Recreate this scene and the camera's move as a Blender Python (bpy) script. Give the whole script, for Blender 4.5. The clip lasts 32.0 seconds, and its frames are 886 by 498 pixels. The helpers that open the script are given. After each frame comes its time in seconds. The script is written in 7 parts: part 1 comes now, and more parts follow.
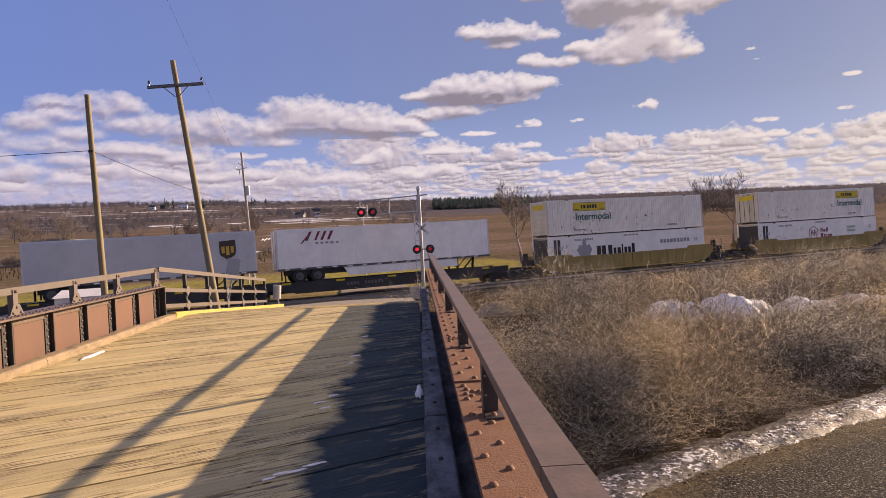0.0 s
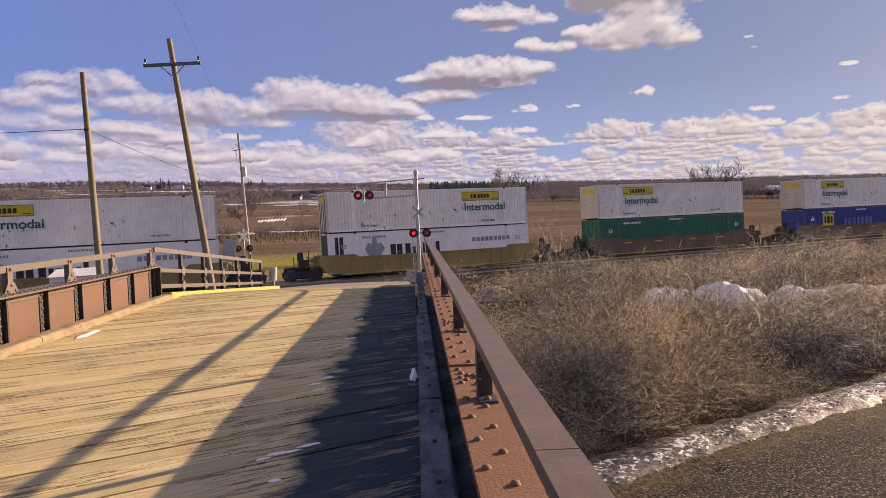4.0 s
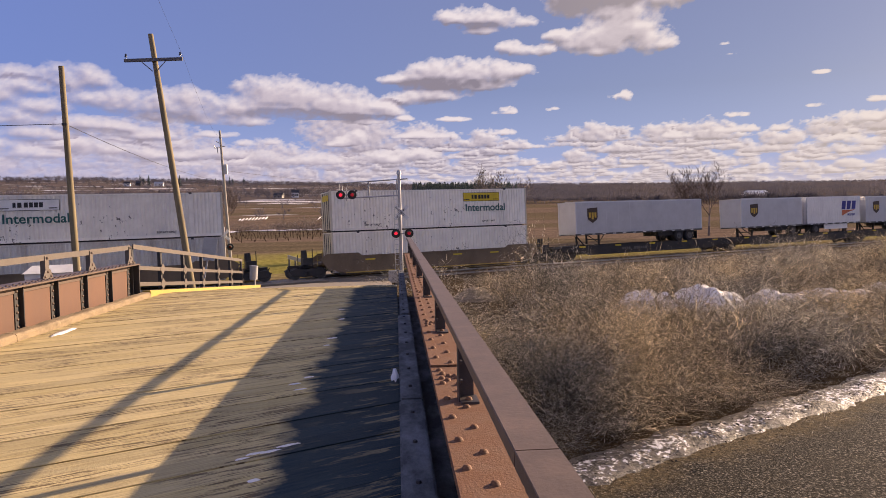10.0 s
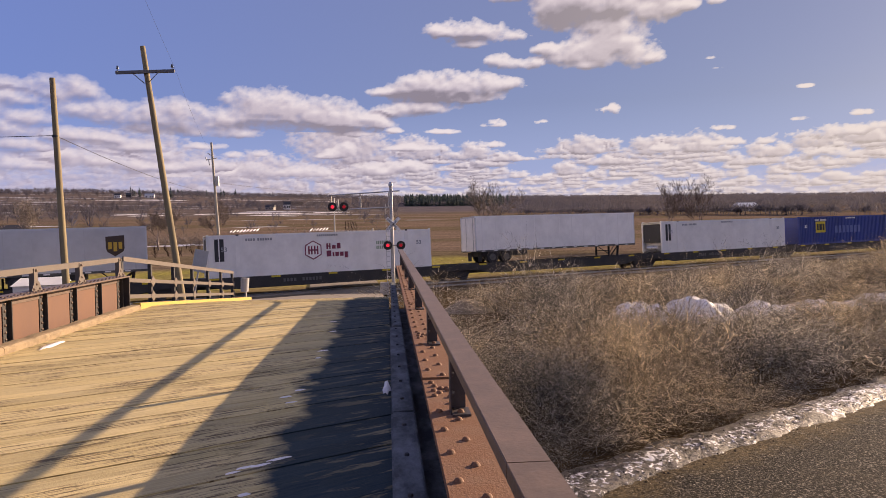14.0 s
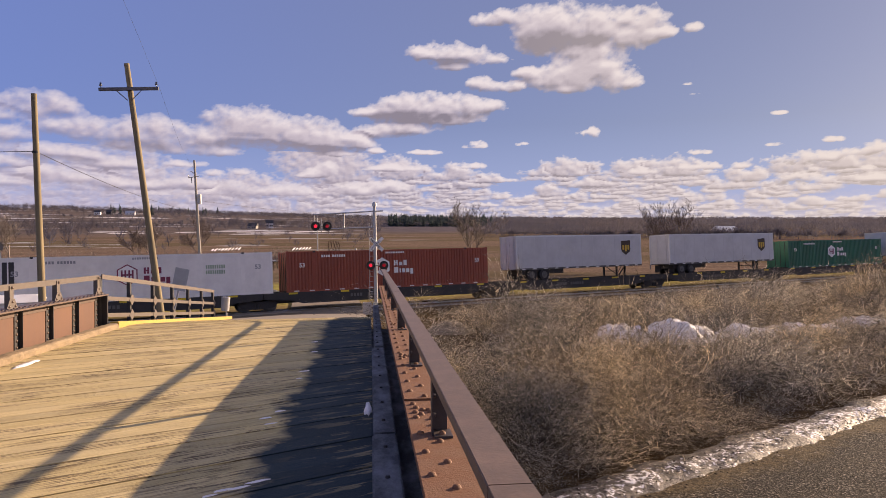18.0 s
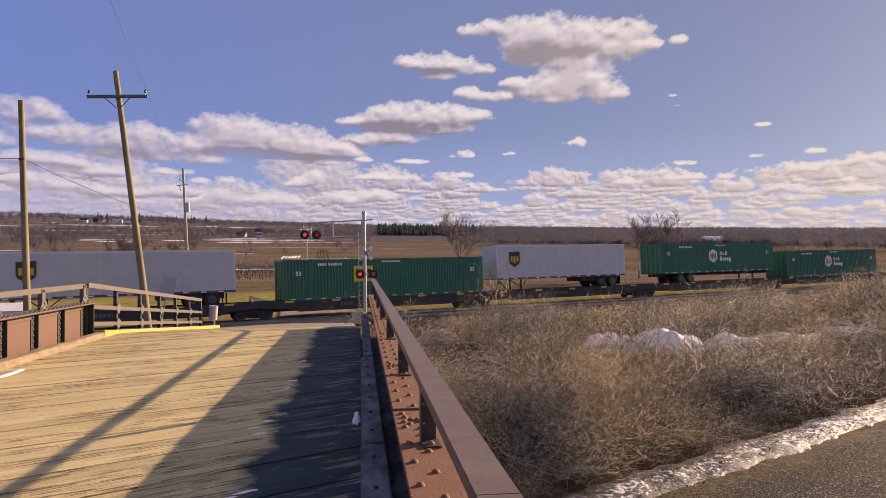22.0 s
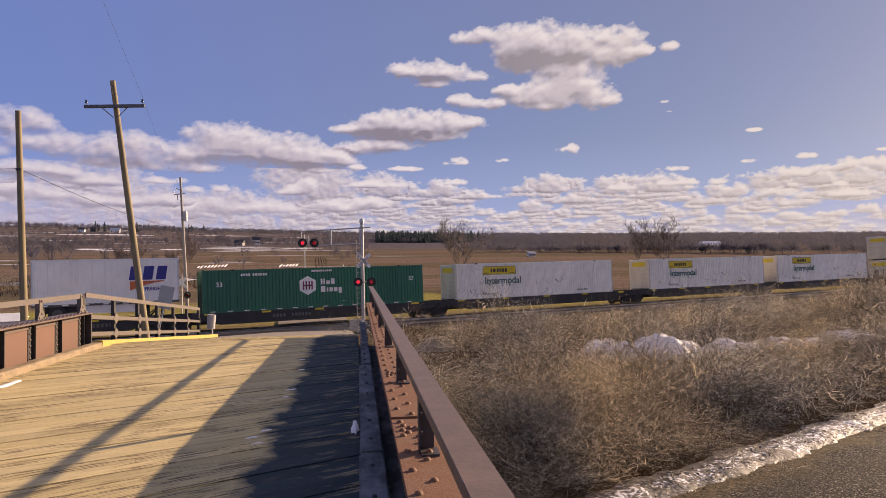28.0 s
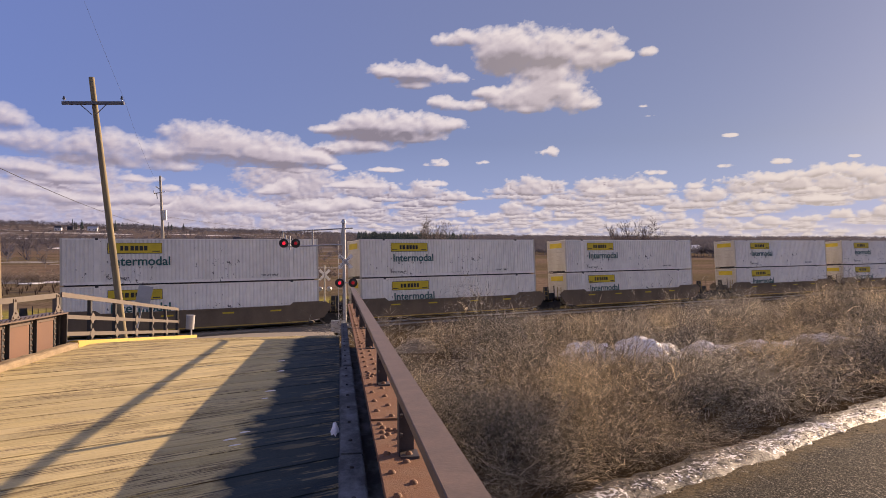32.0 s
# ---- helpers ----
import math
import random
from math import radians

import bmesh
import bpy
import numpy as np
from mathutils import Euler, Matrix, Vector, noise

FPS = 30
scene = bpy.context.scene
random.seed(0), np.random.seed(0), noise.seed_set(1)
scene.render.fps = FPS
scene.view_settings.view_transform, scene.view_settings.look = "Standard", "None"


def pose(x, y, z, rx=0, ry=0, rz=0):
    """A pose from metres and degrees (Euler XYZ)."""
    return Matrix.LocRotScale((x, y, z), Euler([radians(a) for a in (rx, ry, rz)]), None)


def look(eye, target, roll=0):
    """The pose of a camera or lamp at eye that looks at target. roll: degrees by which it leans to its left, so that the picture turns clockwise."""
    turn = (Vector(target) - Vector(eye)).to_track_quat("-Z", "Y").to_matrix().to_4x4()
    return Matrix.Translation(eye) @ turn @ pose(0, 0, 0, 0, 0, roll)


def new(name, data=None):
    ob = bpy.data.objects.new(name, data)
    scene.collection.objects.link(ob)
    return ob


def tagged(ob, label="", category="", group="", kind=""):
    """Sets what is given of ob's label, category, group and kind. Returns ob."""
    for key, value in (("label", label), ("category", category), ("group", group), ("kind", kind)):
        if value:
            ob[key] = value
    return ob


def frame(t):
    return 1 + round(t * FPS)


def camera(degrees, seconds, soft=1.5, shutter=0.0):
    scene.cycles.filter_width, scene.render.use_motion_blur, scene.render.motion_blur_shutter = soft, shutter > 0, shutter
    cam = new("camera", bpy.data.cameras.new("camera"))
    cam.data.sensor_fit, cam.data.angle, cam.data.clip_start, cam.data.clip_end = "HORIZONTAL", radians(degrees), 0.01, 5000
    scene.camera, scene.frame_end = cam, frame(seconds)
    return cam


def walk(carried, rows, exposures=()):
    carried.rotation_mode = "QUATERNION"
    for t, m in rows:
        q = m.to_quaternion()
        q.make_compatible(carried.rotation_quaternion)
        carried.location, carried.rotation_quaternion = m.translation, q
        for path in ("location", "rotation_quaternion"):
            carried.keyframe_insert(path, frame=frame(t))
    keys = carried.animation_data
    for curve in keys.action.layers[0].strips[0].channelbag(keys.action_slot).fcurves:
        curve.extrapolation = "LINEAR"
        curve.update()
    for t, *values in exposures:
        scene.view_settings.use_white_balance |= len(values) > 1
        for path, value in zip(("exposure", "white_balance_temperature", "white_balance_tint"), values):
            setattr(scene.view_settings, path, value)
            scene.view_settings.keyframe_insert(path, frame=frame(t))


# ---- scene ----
cam = camera(68.48, 32.0, soft=0.6)

# seconds, eye, heading to the right of the bridge, tilt down and lean, in degrees
PATH = (
    (0, -0.009, 0.042, 6.534, 2.96, 4.16, -2.24), (0.5, -0.009, 0.043, 6.534, 2.98, 4.23, -2.17), (1, -0.009, 0.044, 6.533, 2.81, 4.44, -2.13), (1.5,
    -0.009, 0.046, 6.533, 2.68, 4.77, -2.09), (2, -0.009, 0.047, 6.532, 2.68, 5.09, -2.00), (2.5, -0.009, 0.047, 6.532, 2.75, 5.42, -1.92), (3, -0.009,
    0.048, 6.531, 2.74, 5.61, -1.83), (3.5, -0.009, 0.049, 6.531, 2.88, 5.52, -1.66), (5.5, -0.010, 0.049, 6.530, 4.37, 5.75, -0.98), (6, -0.010, 0.049,
    6.530, 4.36, 5.68, -1.10), (6.5, -0.010, 0.049, 6.530, 4.31, 5.58, -1.30), (7, -0.010, 0.048, 6.530, 4.37, 5.50, -1.39), (7.5, -0.011, 0.048, 6.530,
    4.51, 5.44, -1.31), (8, -0.011, 0.047, 6.530, 4.62, 5.37, -1.18), (8.5, -0.011, 0.047, 6.530, 4.65, 5.31, -1.10), (9, -0.011, 0.046, 6.531, 4.60,
    5.31, -0.98), (9.5, -0.011, 0.045, 6.531, 4.62, 5.39, -0.78), (10, -0.012, 0.044, 6.531, 4.80, 5.52, -0.62), (10.5, -0.012, 0.043, 6.531, 5.01, 5.49,
    -0.62), (11, -0.012, 0.042, 6.531, 5.10, 5.35, -0.72), (11.5, -0.012, 0.040, 6.532, 5.09, 5.23, -0.85), (12, -0.012, 0.039, 6.532, 5.07, 5.11, -0.86),
    (12.5, -0.013, 0.038, 6.533, 5.14, 4.86, -0.80), (13, -0.013, 0.037, 6.533, 5.25, 4.62, -0.71), (13.5, -0.013, 0.035, 6.533, 5.39, 4.53, -0.66), (14,
    -0.013, 0.034, 6.534, 5.53, 4.48, -0.58), (14.5, -0.013, 0.032, 6.534, 5.79, 4.37, -0.52), (16.5, -0.014, 0.026, 6.536, 6.52, 3.49, -0.27), (17,
    -0.014, 0.025, 6.537, 6.59, 3.20, -0.24), (17.5, -0.014, 0.023, 6.537, 6.76, 2.88, -0.12), (18, -0.014, 0.021, 6.538, 7.02, 2.69, 0.03), (18.5,
    -0.014, 0.020, 6.538, 7.32, 2.57, 0.15), (19, -0.014, 0.018, 6.539, 7.54, 2.53, 0.15), (19.5, -0.014, 0.017, 6.539, 7.62, 2.40, 0.13), (20, -0.014,
    0.015, 6.540, 7.64, 2.21, 0.22), (20.5, -0.014, 0.014, 6.541, 7.63, 2.01, 0.27), (21, -0.014, 0.012, 6.541, 7.73, 1.90, 0.34), (21.5, -0.014, 0.011,
    6.542, 7.85, 1.90, 0.31), (22, -0.014, 0.010, 6.542, 7.94, 1.89, 0.24), (22.5, -0.014, 0.008, 6.543, 7.95, 1.89, 0.20), (23, -0.014, 0.007, 6.543,
    7.93, 1.88, 0.12), (23.5, -0.013, 0.006, 6.544, 7.95, 1.87, 0.16), (24, -0.013, 0.005, 6.544, 8.07, 1.92, 0.20), (24.5, -0.013, 0.004, 6.545, 8.17,
    1.94, 0.19), (25, -0.013, 0.003, 6.545, 8.06, 1.80, 0.19), (25.5, -0.012, 0.002, 6.546, 7.85, 1.65, 0.10), (27.5, -0.011, -0.001, 6.548, 7.91, 1.28,
    -0.24), (28, -0.010, -0.001, 6.548, 8.12, 1.27, -0.17), (28.5, -0.010, -0.001, 6.548, 8.43, 1.50, -0.10), (29, -0.009, -0.002, 6.549, 8.84, 1.85,
    0.06), (29.5, -0.008, -0.002, 6.549, 9.09, 2.08, 0.28), (30, -0.008, -0.001, 6.549, 9.23, 2.07, 0.47), (30.5, -0.007, -0.001, 6.549, 9.32, 1.89,
    0.57), (31, -0.006, -0.001, 6.550, 9.43, 1.68, 0.53), (31.5, -0.005, -0.000, 6.550, 9.50, 1.46, 0.41), (32, -0.004, 0.000, 6.550, 9.68, 1.14, 0.31),
)


def view(x, y, z, yaw, pitch, roll):
    a, b = radians(yaw), radians(pitch)
    way = Vector((math.sin(a) * math.cos(b), math.cos(a) * math.cos(b), -math.sin(b)))
    return look((x, y, z), Vector((x, y, z)) + way, roll)


walk(cam, [(r[0], view(*r[1:])) for r in PATH], [(0.0, 1.06, 6500, 24), (14.0, 1.05, 6500, 24), (28.0, 0.98, 6500, 24), (32.0, 0.97, 6500, 24)])

# ---- light ----
SUN_AZ, SUN_EL = radians(58), radians(15.5)
world = bpy.data.worlds.new("sky")
scene.world = world
world.use_nodes = True
wn = world.node_tree.nodes
sky = wn.new("ShaderNodeTexSky")
sky.sky_type = "NISHITA"
sky.sun_disc = False
sky.sun_elevation, sky.sun_rotation = SUN_EL, SUN_AZ
sky.altitude, sky.air_density, sky.dust_density, sky.ozone_density = 200, 0.9, 0.5, 3.0
wn["Background"].inputs["Strength"].default_value = 0.052
haze = wn.new("ShaderNodeMix")     # thin even haze over the clear sky
haze.data_type, haze.blend_type = "RGBA", "MIX"
haze.inputs[0].default_value = 0.75
glare = wn.new("ShaderNodeVectorMath")     # the haze is whiter towards the sun
glare.operation = "DOT_PRODUCT"
glare.inputs[1].default_value = (math.sin(SUN_AZ) * math.cos(SUN_EL), math.cos(SUN_AZ) * math.cos(SUN_EL), math.sin(SUN_EL))
place = wn.new("ShaderNodeTexCoord")
veil = wn.new("ShaderNodeValToRGB")
for stop, (where, tone) in zip(veil.color_ramp.elements, ((0.1, (1.62, 2.42, 5.6, 1)), (0.95, (2.0, 2.2, 3.2, 1)))):
    stop.position, stop.color = where, tone
world.node_tree.links.new(place.outputs["Generated"], glare.inputs[0])
world.node_tree.links.new(glare.outputs["Value"], veil.inputs[0])
world.node_tree.links.new(veil.outputs[0], haze.inputs[7])
world.node_tree.links.new(sky.outputs[0], haze.inputs[6])
split = wn.new("ShaderNodeSeparateXYZ")
world.node_tree.links.new(place.outputs["Generated"], split.inputs[0])
depth = wn.new("ShaderNodeMapRange")     # thicker, paler air low over the land
depth.inputs["From Min"].default_value, depth.inputs["From Max"].default_value = 0.14, 0.0
depth.inputs["To Max"].default_value = 0.75
world.node_tree.links.new(split.outputs[2], depth.inputs["Value"])
low = wn.new("ShaderNodeMix")
low.data_type, low.blend_type = "RGBA", "MIX"
low.inputs[7].default_value = (3.2, 4.2, 6.9, 1)
world.node_tree.links.new(depth.outputs[0], low.inputs[0])
world.node_tree.links.new(haze.outputs[2], low.inputs[6])
world.node_tree.links.new(low.outputs[2], wn["Background"].inputs["Color"])

sun_way = Vector((math.sin(SUN_AZ) * math.cos(SUN_EL), math.cos(SUN_AZ) * math.cos(SUN_EL), math.sin(SUN_EL)))
sun_data = bpy.data.lights.new("sun", "SUN")
sun_data.energy, sun_data.angle, sun_data.color = 5.0, radians(0.55), (1.0, 0.78, 0.50)
sun = new("sun", sun_data)
sun.matrix_world = look(sun_way * 100, (0, 0, 0))


# ---- materials ----
def material(name, rough=0.7, metal=0.0):
    m = bpy.data.materials.new(name)
    m.use_nodes = True
    b = m.node_tree.nodes["Principled BSDF"]
    b.inputs["Roughness"].default_value = rough
    b.inputs["Metallic"].default_value = metal
    return m, m.node_tree.nodes, m.node_tree.links, b


def noise_node(n, l, scale, detail=5, rough=0.55, stretch=None, coord="Object", distort=0.0):
    tc = n.new("ShaderNodeTexCoord")
    t = n.new("ShaderNodeTexNoise")
    t.inputs["Scale"].default_value, t.inputs["Detail"].default_value = scale, detail
    t.inputs["Roughness"].default_value, t.inputs["Distortion"].default_value = rough, distort
    if stretch:
        mp = n.new("ShaderNodeMapping")
        mp.inputs["Scale"].default_value = stretch
        l.new(tc.outputs[coord], mp.inputs[0])
        l.new(mp.outputs[0], t.inputs["Vector"])
    else:
        l.new(tc.outputs[coord], t.inputs["Vector"])
    return t.outputs["Fac"]


def ramp(n, l, fac, stops):
    r = n.new("ShaderNodeValToRGB")
    e = r.color_ramp.elements
    while len(e) < len(stops):
        e.new(0.5)
    for k, (p, c) in zip(e, stops):
        k.position = p
        k.color = (*c, 1) if len(c) == 3 else c
    l.new(fac, r.inputs[0])
    return r.outputs[0]


def mix(n, l, fac, a, b, mode="MIX"):
    x = n.new("ShaderNodeMix")
    x.data_type, x.blend_type = "RGBA", mode
    for socket, v in ((x.inputs[0], fac), (x.inputs[6], a), (x.inputs[7], b)):
        if isinstance(v, (int, float)):
            socket.default_value = v
        elif isinstance(v, tuple):
            socket.default_value = (*v, 1)
        else:
            l.new(v, socket)
    return x.outputs[2]


def maths(n, l, op, a, b=0.0, c=0.0, clamp=False):
    x = n.new("ShaderNodeMath")
    x.operation, x.use_clamp = op, clamp
    for socket, v in zip(x.inputs, (a, b, c)):
        if isinstance(v, (int, float)):
            socket.default_value = v
        else:
            l.new(v, socket)
    return x.outputs[0]


def bump(n, l, b, fac, strength=0.3, dist=0.01):
    x = n.new("ShaderNodeBump")
    x.inputs["Strength"].default_value, x.inputs["Distance"].default_value = strength, dist
    l.new(fac, x.inputs["Height"])
    l.new(x.outputs[0], b.inputs["Normal"])


def worn(name, c, dirt, rough=0.55, metal=0.0, scale=2.0, stretch=None, amount=0.5, fine=40, relief=0.15, spread=0.12):
    """Paint or metal of colour c with stains of colour dirt at two scales; every object a little different."""
    m, n, l, b = material(name, rough, metal)
    info = n.new("ShaderNodeObjectInfo")
    big = noise_node(n, l, scale, 6, 0.65, stretch)
    small = noise_node(n, l, fine, 4, 0.6)
    k = ramp(n, l, big, [(0.42, (0, 0, 0)), (0.78, (1, 1, 1))])
    k = maths(n, l, "MULTIPLY", k, amount)
    col = mix(n, l, k, c, dirt)
    speck = ramp(n, l, small, [(0.30, (0.78, 0.78, 0.78)), (0.62, (1, 1, 1))])
    col = mix(n, l, 0.55, col, speck, "MULTIPLY")
    shade = maths(n, l, "MULTIPLY_ADD", info.outputs["Random"], spread, 1.0 - spread / 2)
    hsv = n.new("ShaderNodeHueSaturation")
    l.new(col, hsv.inputs["Color"])
    l.new(shade, hsv.inputs["Value"])
    l.new(hsv.outputs[0], b.inputs["Base Color"])
    bump(n, l, b, small, relief, 0.01)
    return m


def plank_wood():
    m, n, l, b = material("plank wood", 0.75)
    info = n.new("ShaderNodeObjectInfo")
    tc = n.new("ShaderNodeTexCoord")
    off = n.new("ShaderNodeVectorMath")
    off.operation = "MULTIPLY_ADD"
    comb = n.new("ShaderNodeCombineXYZ")
    for i in range(3):
        l.new(info.outputs["Random"], comb.inputs[i])
    off.inputs[1].default_value = (37, 11, 5)
    l.new(comb.outputs[0], off.inputs[0])
    l.new(tc.outputs["Object"], off.inputs[2])

    def tex(scale, stretch, detail=6, rough=0.6):
        mp = n.new("ShaderNodeMapping")
        mp.inputs["Scale"].default_value = stretch
        l.new(off.outputs[0], mp.inputs[0])
        t = n.new("ShaderNodeTexNoise")
        t.inputs["Scale"].default_value, t.inputs["Detail"].default_value, t.inputs["Roughness"].default_value = scale, detail, rough
        l.new(mp.outputs[0], t.inputs["Vector"])
        return t.outputs["Fac"]

    grain = tex(7, (0.35, 14, 3), 7, 0.68)
    blotch = tex(1.6, (0.6, 1.8, 1))
    crack = tex(3.2, (0.5, 22, 3), 4, 0.5)
    col = ramp(n, l, grain, [(0.30, (0.30, 0.218, 0.080)), (0.45, (0.51, 0.40, 0.185)), (0.60, (0.63, 0.51, 0.25)), (0.78, (0.74, 0.63, 0.40))])
    grey = ramp(n, l, blotch, [(0.35, (0, 0, 0)), (0.7, (1, 1, 1))])
    col = mix(n, l, maths(n, l, "MULTIPLY", grey, 0.35), col, (0.38, 0.33, 0.24))
    split = ramp(n, l, crack, [(0.30, (1, 1, 1)), (0.345, (0, 0, 0))])
    col = mix(n, l, maths(n, l, "MULTIPLY", split, 0.85), col, (0.13, 0.085, 0.04))
    # short splits and knots
    nick = tex(2.1, (1.2, 17, 1), 5, 0.7)
    spot = tex(0.9, (0.8, 1.2, 1), 3, 0.5)
    hit = maths(n, l, "MULTIPLY", ramp(n, l, nick, [(0.45, (1, 1, 1)), (0.468, (0, 0, 0))]), ramp(n, l, spot, [(0.44, (0, 0, 0)), (0.54, (1, 1, 1))]))
    col = mix(n, l, maths(n, l, "MULTIPLY", hit, 0.85), col, (0.09, 0.06, 0.035))
    # wet strip by the kerb, ragged dry edge, with the shade painted in
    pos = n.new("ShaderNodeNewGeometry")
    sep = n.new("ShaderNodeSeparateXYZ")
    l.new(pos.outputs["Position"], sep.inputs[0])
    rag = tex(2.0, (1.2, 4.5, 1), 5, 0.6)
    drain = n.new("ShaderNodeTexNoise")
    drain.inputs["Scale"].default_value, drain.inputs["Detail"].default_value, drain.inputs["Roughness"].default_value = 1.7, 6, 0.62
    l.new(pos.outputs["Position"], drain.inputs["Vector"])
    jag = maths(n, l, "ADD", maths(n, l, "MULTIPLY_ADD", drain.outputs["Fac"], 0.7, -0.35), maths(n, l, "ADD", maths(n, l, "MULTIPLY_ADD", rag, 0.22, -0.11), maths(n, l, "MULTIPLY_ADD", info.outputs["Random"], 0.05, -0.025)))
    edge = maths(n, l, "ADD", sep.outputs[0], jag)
    wet_shade = maths(n, l, "MULTIPLY_ADD", edge, 6.0, 5.1, clamp=True)
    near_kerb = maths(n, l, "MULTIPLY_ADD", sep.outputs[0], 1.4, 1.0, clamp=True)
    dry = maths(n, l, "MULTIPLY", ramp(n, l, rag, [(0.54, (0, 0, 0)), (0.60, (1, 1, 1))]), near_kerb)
    wet_shade = maths(n, l, "MULTIPLY", wet_shade, maths(n, l, "MULTIPLY_ADD", dry, -0.42, 1.0))
    # blue-black here also deepens the shade on this side of the deck
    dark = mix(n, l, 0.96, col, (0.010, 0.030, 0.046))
    col = mix(n, l, wet_shade, col, dark)
    shade = maths(n, l, "MULTIPLY_ADD", info.outputs["Random"], 0.28, 0.86)
    hsv = n.new("ShaderNodeHueSaturation")
    l.new(col, hsv.inputs["Color"])
    l.new(shade, hsv.inputs["Value"])
    l.new(hsv.outputs[0], b.inputs["Base Color"])
    b.inputs["Specular IOR Level"].default_value = 0.15
    bump(n, l, b, grain, 0.5, 0.012)
    return m


def cloud_material(name, pale):
    """Sunlit cumulus on a clear sheet; the sheet carries how thick, how high on its cloud and how rounded it is everywhere."""
    m = bpy.data.materials.new(name)
    m.use_nodes = True
    m.cycles.emission_sampling = "NONE"
    n, l = m.node_tree.nodes, m.node_tree.links
    n.remove(n["Principled BSDF"])

    def field(key):
        x = n.new("ShaderNodeAttribute")
        x.attribute_name = key
        return x.outputs["Fac"]

    tc = n.new("ShaderNodeTexCoord")
    sep = n.new("ShaderNodeSeparateXYZ")
    l.new(tc.outputs["UV"], sep.inputs[0])
    u, v = sep.outputs[0], sep.outputs[1]     # degrees
    mp = n.new("ShaderNodeMapping")
    mp.inputs["Scale"].default_value = (1, 1.5, 1)
    l.new(tc.outputs["UV"], mp.inputs[0])

    def fbm(scale, detail, rough):
        t = n.new("ShaderNodeTexNoise")
        t.inputs["Scale"].default_value, t.inputs["Detail"].default_value, t.inputs["Roughness"].default_value = scale, detail, rough
        l.new(mp.outputs[0], t.inputs["Vector"])
        return maths(n, l, "MULTIPLY_ADD", t.outputs["Fac"], 2.0, -1.0)

    fine = fbm(1.9 if not pale else 2.6, 5, 0.55)
    d = maths(n, l, "MULTIPLY_ADD", fine, 0.42, field("cover"))
    west = maths(n, l, "MULTIPLY_ADD", u, -0.03, 0.25, clamp=True)
    body = maths(n, l, "MULTIPLY", d, maths(n, l, "MULTIPLY_ADD", west, -0.48, 0.85 if pale else 0.9), clamp=True)
    body = maths(n, l, "MULTIPLY", body, maths(n, l, "SUBTRACT", 2.0, body))
    light = maths(n, l, "MULTIPLY_ADD", field("level"), 0.16, 0.50)
    light = maths(n, l, "MULTIPLY_ADD", field("relief"), 0.34 if pale else 0.44, light)
    light = maths(n, l, "MULTIPLY_ADD", fine, 0.12, light)
    light = maths(n, l, "MULTIPLY_ADD", field("core"), -0.72, light)
    if pale:
        light = maths(n, l, "ADD", maths(n, l, "MULTIPLY", light, maths(n, l, "MULTIPLY_ADD", west, -0.45, 1.0)), maths(n, l, "MULTIPLY", west, 0.25))
    rim = maths(n, l, "SUBTRACT", 1.0, maths(n, l, "MULTIPLY", d, 0.9, clamp=True))
    light = maths(n, l, "MULTIPLY_ADD", rim, 0.12, light, clamp=True)
    col = ramp(n, l, light, [(0.0, (0.30, 0.28, 0.32)), (0.3, (0.49, 0.455, 0.50)), (0.6, (0.68, 0.635, 0.655)), (1.0, (0.92, 0.875, 0.83))])
    east = maths(n, l, "MULTIPLY_ADD", u, 0.03, -0.25, clamp=True)
    col = mix(n, l, maths(n, l, "MULTIPLY", east, 0.42), col, (0.97, 0.86, 0.62))
    col = mix(n, l, maths(n, l, "MULTIPLY", west, 0.22), col, (0.66, 0.56, 0.64))
    if pale:
        # distance whitens the lowest rows
        near = maths(n, l, "MULTIPLY_ADD", v, -0.25, 0.70, clamp=True)
        col = mix(n, l, maths(n, l, "MULTIPLY", near, maths(n, l, "MULTIPLY_ADD", west, 0.25, 0.45)), col, mix(n, l, west, (0.76, 0.70, 0.64), (0.60, 0.56, 0.66)))
        sheet = maths(n, l, "MULTIPLY_ADD", v, -0.40, maths(n, l, "MULTIPLY_ADD", west, 0.25, 0.95))
        sheet = maths(n, l, "MULTIPLY_ADD", fine, 0.35, sheet, clamp=True)
        body = maths(n, l, "MAXIMUM", body, maths(n, l, "MULTIPLY", sheet, 0.8))
    em = n.new("ShaderNodeEmission")
    em.inputs["Strength"].default_value = CLOUD
    l.new(col, em.inputs[0])
    tr = n.new("ShaderNodeBsdfTransparent")
    ms = n.new("ShaderNodeMixShader")
    l.new(body, ms.inputs[0])
    l.new(tr.outputs[0], ms.inputs[1])
    l.new(em.outputs[0], ms.inputs[2])
    l.new(ms.outputs[0], n["Material Output"].inputs[0])
    return m


CLOUD = 0.42


